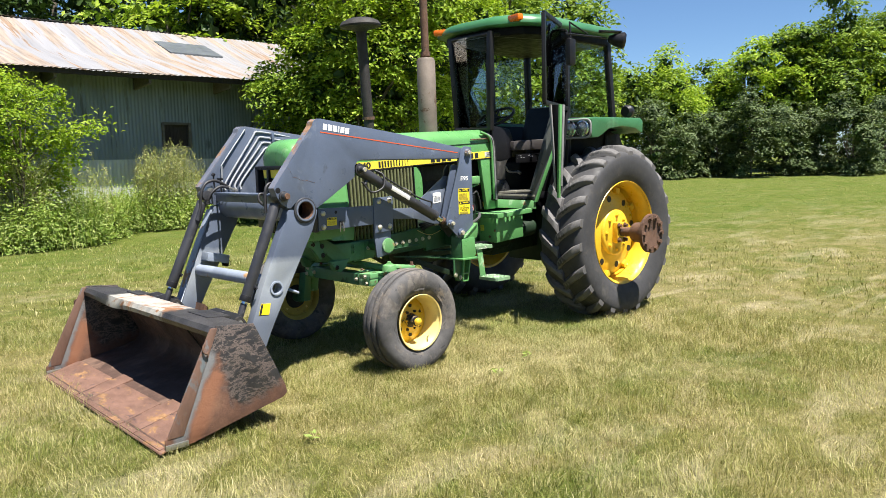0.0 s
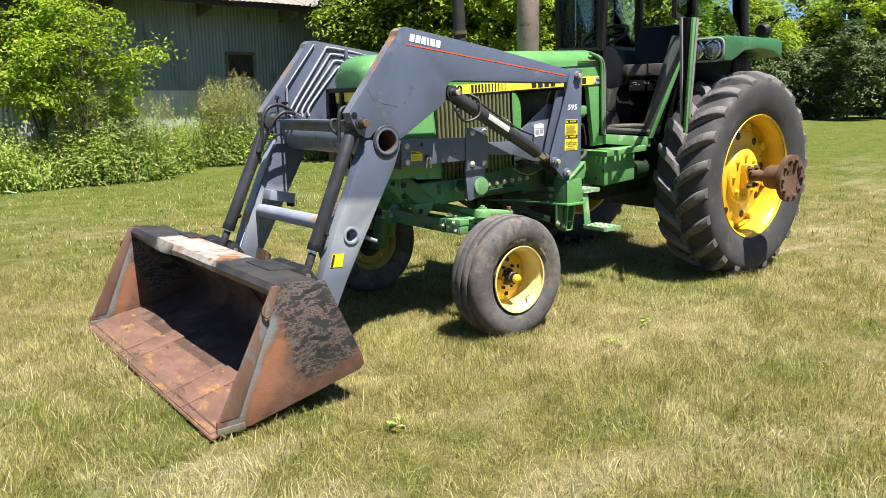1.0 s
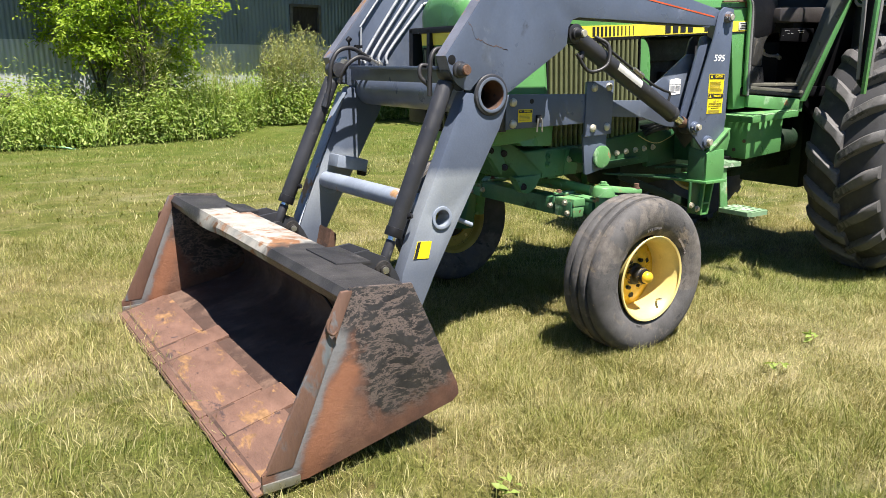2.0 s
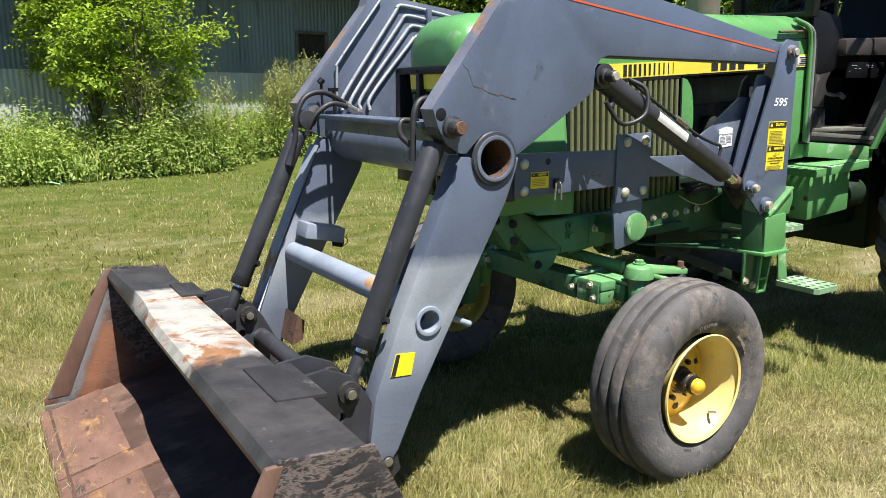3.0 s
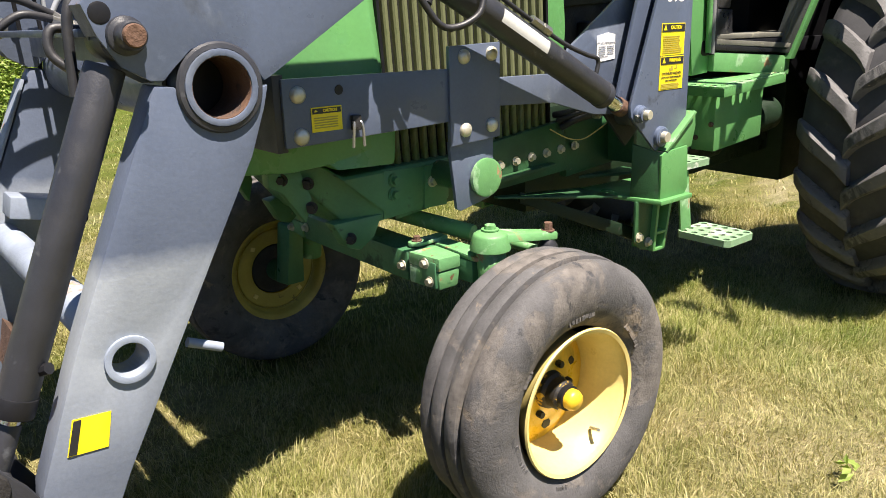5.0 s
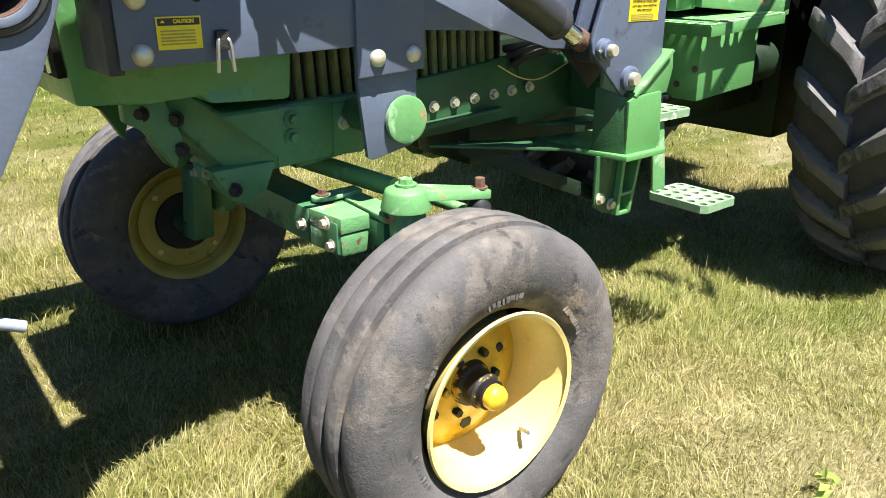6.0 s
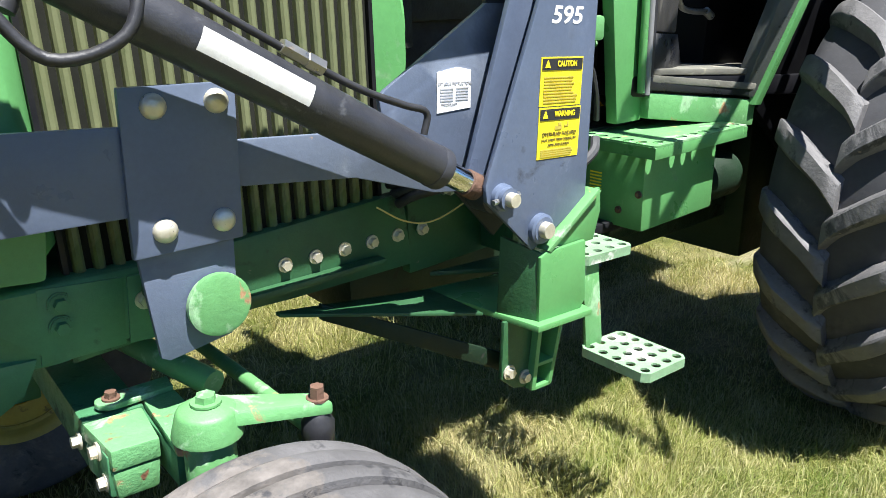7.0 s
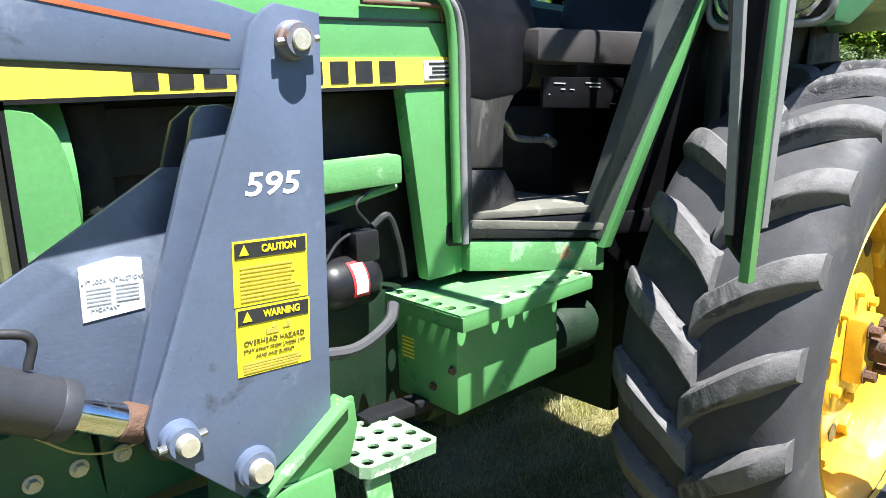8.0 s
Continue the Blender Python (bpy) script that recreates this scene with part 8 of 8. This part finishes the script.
def tree(at, height, rx, ry, mat, leaves, size, seed, low=0.25, clump=34, spread=None, label="", trunk=None, name="tree", lobes=24, share=0.40, core=True):
    rs = np.random.RandomState(seed)
    x, y = at
    z = rise(x, y)
    rz = height * (1 - low) / 2
    centre = (x, y, z + height * low + rz)
    if name == "shrub":
        rz, centre = height * 0.60, (x, y, z + height * 0.36)
    ob = thing(name, (x, y, z), label, "tree" if name == "tree" else "shrub")
    c, r = crown_lobes(rs, centre, rx, ry, rz, lobes, share)
    t = trunk or 0.03 * height
    bm = B()
    top = Vector((x + rs.normal(0, 0.2), y + rs.normal(0, 0.2), z + height * 0.75))
    tube(bm, smooth_line([(x, y, z - 0.15), (x + rs.normal(0, 0.08), y + rs.normal(0, 0.08), z + height * 0.3), top]), t, 9, t * 0.25)
    for k in rs.choice(len(c), min(14, len(c)), replace=False):
        h = rs.uniform(0.15, 0.6)
        a = Vector((x, y, z)).lerp(top, h)
        b = Vector(c[k])
        tube(bm, smooth_line([a, a.lerp(b, 0.5) + Vector((0, 0, 0.03 * height)), b], 4), t * 0.35, 6, t * 0.06)
    part("trunk", bm, bark, ob, "grey-brown bark with spreading limbs", smooth=60)
    # sprays of leaves over the lobes
    sprays = max(40, leaves // clump)
    which = rs.choice(len(c), sprays, p=r ** 2 / np.sum(r ** 2))
    v = rs.normal(0, 1, (sprays, 3))
    v[:, 2] += 0.35
    v /= np.linalg.norm(v, axis=1, keepdims=True)
    far = rs.uniform(0.72, 1.12, sprays)
    sc = c[which] + v * (r[which] * far)[:, None]
    wide = (spread or 0.2)
    pts = np.repeat(sc, clump, 0)
    nor = np.repeat(v * 0.55 + np.array([0, 0, 0.75]), clump, 0)
    off = rs.normal(0, 1, (len(pts), 3)) * wide
    nu = nor / np.linalg.norm(nor, axis=1, keepdims=True)
    off -= nu * np.sum(off * nu, axis=1, keepdims=True) * 0.7
    pts = pts + off
    ok = pts[:, 2] > z + 0.04
    lv, lf = facing_leaves(rs, pts[ok], nor[ok], size)
    cr = new("crown", mesh_of("crown", lv - np.array([x, y, z]), lf, mat))
    cr.parent = ob
    # big near-black leaves fill each lobe: painted shade that closes the gaps
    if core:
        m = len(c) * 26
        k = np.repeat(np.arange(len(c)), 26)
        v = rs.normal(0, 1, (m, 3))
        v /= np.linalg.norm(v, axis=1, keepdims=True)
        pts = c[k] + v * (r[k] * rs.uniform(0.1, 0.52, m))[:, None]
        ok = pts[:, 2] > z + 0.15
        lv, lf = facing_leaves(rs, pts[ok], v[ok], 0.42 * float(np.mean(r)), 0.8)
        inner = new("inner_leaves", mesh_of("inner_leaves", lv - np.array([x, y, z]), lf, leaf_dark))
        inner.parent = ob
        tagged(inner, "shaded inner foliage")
    return ob


def spot(px, depth):
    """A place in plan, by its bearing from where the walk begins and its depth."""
    t = (px - 784) / 1313
    return (-3.573 + depth * (0.684 + t * 0.729), -5.217 + depth * (0.729 - t * 0.684))


MAPLE = "young bright green maple tree in full leaf"
FIELD = "tall green field tree in full leaf"
SHRUB = "dense grey-green shrub at the edge of the lawn"
# small maple by the barn, with a low branch reaching out
tree(spot(40, 14.2), 3.5, 1.25, 1.2, leaf_bright, 9000, 0.085, 11, 0.10, 18, 0.10, "small bright green maple beside the barn", 0.06, lobes=30, share=0.22, core=False)
tree(spot(-40, 14.6), 4.2, 1.3, 1.3, leaf_bright, 9500, 0.085, 12, 0.14, 18, 0.10, "small bright green maple beside the barn", 0.06, lobes=30, share=0.22, core=False)
rs = np.random.RandomState(5)
br = thing("branch", (*spot(130, 14.0), 0.0), "low leafy maple branch reaching out", "branch")
bx, by = spot(95, 14.1)
ex, ey = spot(185, 13.8)
bm = B()
tube(bm, smooth_line([(*spot(50, 14.2), 1.6), (bx, by, 2.15), (ex, ey, 2.45)]), 0.022, 7, 0.006)
part("limb", bm, bark, br, smooth=60)
steps = np.linspace(0.25, 1.0, 26)
cen = np.array([[bx + (ex - bx) * (s - 0.25) * 1.33, by + (ey - by) * (s - 0.25) * 1.33, 2.15 + 0.30 * (s - 0.25)] for s in steps])
pts = np.repeat(cen, 26, 0) + rs.normal(0, 1, (26 * 26, 3)) * np.array([0.17, 0.17, 0.12])
v, f = leaf_quads(rs, pts, 0.09)
lf = new("leaves", mesh_of("leaves", v - np.array(br.location), f, leaf_bright))
lf.parent = br
# bright trees between barn and cab
tree(spot(635, 17.8), 8.2, 2.1, 2.1, leaf_bright, 30000, 0.115, 21, 0.06, 20, 0.14, MAPLE, lobes=40, share=0.30)
tree(spot(545, 18.0), 4.9, 1.35, 1.3, leaf_mid, 13000, 0.125, 22, 0.03, 34, 0.18, MAPLE, lobes=26, share=0.32)
tree(spot(735, 19.0), 8.6, 2.2, 2.2, leaf_bright, 25000, 0.125, 23, 0.06, 20, 0.15, MAPLE, lobes=38, share=0.30)
tree(spot(860, 25.0), 9.0, 2.7, 2.6, leaf_mid, 17000, 0.19, 24, 0.04, 34, 0.24, FIELD, lobes=34, share=0.31)
tree(spot(975, 28.0), 7.6, 2.5, 2.6, leaf_mid, 16000, 0.19, 25, 0.03, 34, 0.24, FIELD, lobes=34, share=0.31)
# dark wood behind the barn, its shade put in the leaf colour
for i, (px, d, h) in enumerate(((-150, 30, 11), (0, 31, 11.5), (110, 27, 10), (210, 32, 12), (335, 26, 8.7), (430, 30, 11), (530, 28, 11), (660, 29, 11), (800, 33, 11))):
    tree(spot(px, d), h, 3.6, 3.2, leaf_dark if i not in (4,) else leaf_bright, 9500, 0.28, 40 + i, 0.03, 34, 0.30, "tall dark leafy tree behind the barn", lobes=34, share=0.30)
# far tree line along the lawn
for i, (px, d, h, m) in enumerate(((1090, 38, 5.4, leaf_mid), (1175, 40, 6.5, leaf_bright), (1245, 42, 6.2, leaf_mid), (1320, 40, 7.0, leaf_bright), (1400, 41, 8.8, leaf_mid), (1470, 40, 9.6, leaf_mid), (1545, 42, 9.4, leaf_mid), (1640, 40, 9.0, leaf_mid), (1760, 40, 9.0, leaf_mid), (1440, 46, 9.6, leaf_dark))):
    tree(spot(px, d), h, 2.6, 2.5, m, 12500, 0.22, 60 + i, 0.03, 32, 0.24, FIELD, lobes=30, share=0.33)
for i in range(13):
    px = 1040 + 58 * i
    d = 35.5 + 1.2 * math.sin(i * 2.1)
    tree(spot(px, d), 3.9 + 0.5 * math.sin(i * 1.7), 1.5, 1.5, leaf_grey, 7000, 0.16, 90 + i, 0.0, 32, 0.17, SHRUB, 0.05, "shrub", lobes=22, share=0.36)
for i in range(9):
    px = 560 + 60 * i
    tree(spot(px, 31.5 + 0.8 * math.sin(i * 3.0)), 2.6 + 0.4 * math.sin(i * 1.3), 1.5, 1.4, leaf_mid, 5000, 0.16, 120 + i, 0.0, 30, 0.18, "low leafy shrub behind the lawn", 0.05, "shrub", lobes=16, share=0.36)

# unseen trees added behind the walk, for reflections and a dimmer horizon
for i in range(15):
    a = radians(150 + 15.5 * i)
    r = 46 + 5 * math.sin(i * 2.3)
    tree((r * math.cos(a), r * math.sin(a)), 9 + 1.5 * math.sin(i * 1.9), 5.5, 5.5, leaf_mid, 2600, 0.75, 150 + i, 0.0, 20, 0.7, "leafy tree across the yard", lobes=16, share=0.4)


def blades(rs, base, height, width, lean, mid=0.55, comb=False):
    """Bent tapering blades: five points and two faces each; combed ones lean together in patches."""
    n = len(base)
    az, fac = rs.uniform(0, 2 * np.pi, n), rs.uniform(0, 2 * np.pi, n)
    if comb:
        bx_, by_ = base[:, 0], base[:, 1]
        az = 2.6 * np.sin(6.1 * bx_ + 1.7 * np.sin(4.3 * by_)) + 2.2 * np.cos(6.7 * by_ + 1.4 * np.sin(5.9 * bx_)) + rs.normal(0, 1.25, n)
    out = np.stack([np.cos(az), np.sin(az), np.zeros(n)], 1) * (lean * height)[:, None]
    w = np.stack([np.cos(fac), np.sin(fac), np.zeros(n)], 1) * (width / 2)[:, None]
    up = np.zeros((n, 3))
    up[:, 2] = height
    m = base + out * 0.32 + up * mid
    tip = base + out + up * np.clip(1 - 0.35 * lean, 0.25, 1)[:, None]
    v = np.stack([base - w, base + w, m + w * 0.8, m - w * 0.8, tip], 1).reshape(-1, 3)
    k = 5 * np.arange(n)[:, None]
    return v, k + np.array([[0, 1, 2, 3]]), k + np.array([[3, 2, 4]])


def blade_object(name, v, quads, tris, mat, label, category):
    me = bpy.data.meshes.new(name)
    loops = np.concatenate([quads.ravel(), tris.ravel()]).astype(np.int32)
    starts = np.concatenate([np.arange(len(quads)) * 4, len(quads) * 4 + np.arange(len(tris)) * 3]).astype(np.int32)
    me.vertices.add(len(v))
    me.vertices.foreach_set("co", v.astype(np.float32).ravel())
    me.loops.add(len(loops))
    me.loops.foreach_set("vertex_index", loops)
    me.polygons.add(len(starts))
    me.polygons.foreach_set("loop_start", starts)
    me.update(calc_edges=True)
    me.validate()
    me.materials.append(mat)
    return tagged(new(name, me), label, category, kind="stuff")


# tall weeds in front of the barn
rs = np.random.RandomState(8)
def weed_zone(n):
    u = rs.uniform(-5.5, 8.0, n)
    front = np.where(u < 1.2, 9.6, np.minimum(9.6 + (u - 1.2) * 1.15, 11.3))
    return u, front + rs.uniform(0, 1, n) ** 1.2 * (12.2 - front)
u, w = weed_zone(4500)
dens = np.sin(u * 1.3) * 0.18 + np.sin(u * 3.1 + w * 2) * 0.12
ht = (0.5 + 0.5 * rs.uniform(0, 1, len(u)) + dens * 0.6 + 0.32 * (w > 10.4)) * np.where(u > 3, 0.85, 1.0)
zz = np.array([rise(a, b) for a, b in zip(u, w)])
v, q, t3 = blades(rs, np.stack([u, w, zz], 1), np.maximum(ht, 0.2), rs.uniform(0.012, 0.028, len(u)), rs.uniform(0.1, 0.7, len(u)))
blade_object("tall_grass", v, q, t3, leaf_weed, "tall uncut green grass in front of the barn", "grass")
u, w = weed_zone(420)
mound = rs.uniform(0.20, 0.42, len(u))
tall = (0.45 + 0.75 * rs.uniform(0, 1, len(u)) + 0.2 * np.sin(u * 2.3)) * np.where(u > 3, 0.9, 1.0)
per = 200
k = np.repeat(np.arange(len(u)), per)
d = rs.normal(0, 1, (len(k), 3))
d /= np.linalg.norm(d, axis=1, keepdims=True)
d[:, 2] = np.abs(d[:, 2])
zz = np.array([rise(a, b) for a, b in zip(u, w)])
grow = rs.uniform(0.55, 1.15, len(k))
pts = np.stack([u[k] + d[:, 0] * mound[k] * grow, w[k] + d[:, 1] * mound[k] * grow, zz[k] + 0.03 + d[:, 2] * tall[k] * grow], 1)
v, f = facing_leaves(rs, pts, d * 0.5 + np.array([0, 0, 0.7]), 0.08, 0.40)
tagged(new("broad_weeds", mesh_of("broad_weeds", v, f, leaf_weed)), "leafy green weeds growing along the barn wall", "weeds", kind="stuff")
u, w = weed_zone(2400)
keep = (w > 10.0) & (np.sin(u * 1.9 + 0.6) + 0.7 * np.sin(u * 4.3) + 0.3 * np.sin(w * 5) > 0.0)
u, w = u[keep], w[keep]
zz = np.array([rise(a, b) for a, b in zip(u, w)])
hh = rs.uniform(0.85, 1.85, len(u)) * np.where(u > 4.5, 0.85, 1.0) + 0.22 * np.sin(u * 2.3) + 0.12 * np.sin(u * 5.1 + 1)
per = 26
pts = np.repeat(np.stack([u, w, zz], 1), per, 0)
frac = np.tile(np.linspace(0.72, 1.0, per), len(u))
pts[:, 2] += frac * np.repeat(hh, per)
pts[:, :2] += rs.normal(0, 0.05, (len(pts), 2)) * (1.3 - frac)[:, None] * 2.2
v, f = leaf_quads(rs, pts, 0.062, -0.5, 0.26)
tagged(new("seed_heads", mesh_of("seed_heads", v, f, leaf_seed)), "pale feathery seed heads above the weeds", "grass", kind="stuff")
v, q, t3 = blades(rs, np.stack([u, w, zz], 1), hh, np.full(len(u), 0.009), rs.uniform(0, 0.12, len(u)))
blade_object("seed_stalks", v, q, t3, leaf_seed, "thin pale weed stalks", "grass")

# mown grass: fine blades near the walk, broader ones further out
def lawn(n, x0, x1, y0, y1, h0, h1, w0, w1, seed, keep=None):
    rs = np.random.RandomState(seed)
    x, y = rs.uniform(x0, x1, n), rs.uniform(y0, y1, n)
    if keep is not None:
        k = keep(x, y)
        x, y = x[k], y[k]
    tuft = 0.75 + 0.35 * np.sin(x * 2.3 + 1.3 * np.sin(y * 1.9)) * np.cos(y * 2.7 + np.sin(x * 1.1)) + rs.normal(0, 0.16, len(x))
    h = np.clip((h0 + (h1 - h0) * rs.uniform(0, 1, len(x)) ** 1.6) * tuft, 0.012, 0.2)
    z = np.array([rise(a, b) + lumps(a, b) for a, b in zip(x, y)])
    return blades(rs, np.stack([x, y, z - 0.004], 1), h, rs.uniform(w0, w1, len(x)), np.abs(rs.normal(0.6, 0.6, len(x))), comb=True)


ahead = lambda x, y: ((x + 3.57) * 0.684 + (y + 5.22) * 0.729 > 2.6) & (np.abs((x + 3.57) * 0.729 - (y + 5.22) * 0.684) < 1.6 + 0.72 * ((x + 3.57) * 0.684 + (y + 5.22) * 0.729))
parts_ = [lawn(340000, -3.6, 3.6, -5.0, 3.2, 0.03, 0.105, 0.0016, 0.0042, 201, ahead),
          lawn(150000, -1.3, 2.3, -2.3, 0.2, 0.03, 0.085, 0.0012, 0.0030, 204),
          lawn(110000, -8.5, 9.0, -9.5, 9.5, 0.025, 0.085, 0.006, 0.011, 202, lambda x, y: ~((x > -3.6) & (x < 3.6) & (y > -5.0) & (y < 3.2) & ahead(x, y))),
          lawn(70000, -8, 34, -12, 26, 0.015, 0.045, 0.012, 0.022, 203, lambda x, y: ahead(x, y) & ~((x > -8.5) & (x < 9) & (y > -9.5) & (y < 9.5)) & ((y < 9.7) | (x > 8)))]
off = 0
vv, qq, tt = [], [], []
for v, q, t3 in parts_:
    vv.append(v)
    qq.append(q + off)
    tt.append(t3 + off)
    off += len(v)
blade_object("lawn_grass", np.concatenate(vv), np.concatenate(qq), np.concatenate(tt), blade_mat, "short mown grass, green with pale dry straw", "grass")
# a few broad-leaved weeds in the lawn
rs = np.random.RandomState(9)
for x, y in ((0.75, -1.55), (-1.35, -1.75), (0.30, -1.65)):
    n = 9
    a = rs.uniform(0, 2 * np.pi, n)
    pts = np.stack([x + 0.035 * np.cos(a), y + 0.035 * np.sin(a), np.full(n, rise(x, y) + lumps(x, y) + 0.035) + rs.uniform(0, 0.03, n)], 1)
    weed = thing("lawn_weed", (x, y, rise(x, y) + lumps(x, y)), "small broad-leaved weed growing in the lawn", "weed", "weeds in the lawn")
    for p in pts:
        v, f = leaf_quads(rs, p[None, :], 0.05, -0.25, 0.5)
        leaf = new("leaf", mesh_of("leaf", v - np.array(weed.location), [tuple(int(k) for k in q) for q in f], leaf_weed))
        leaf.parent = weed
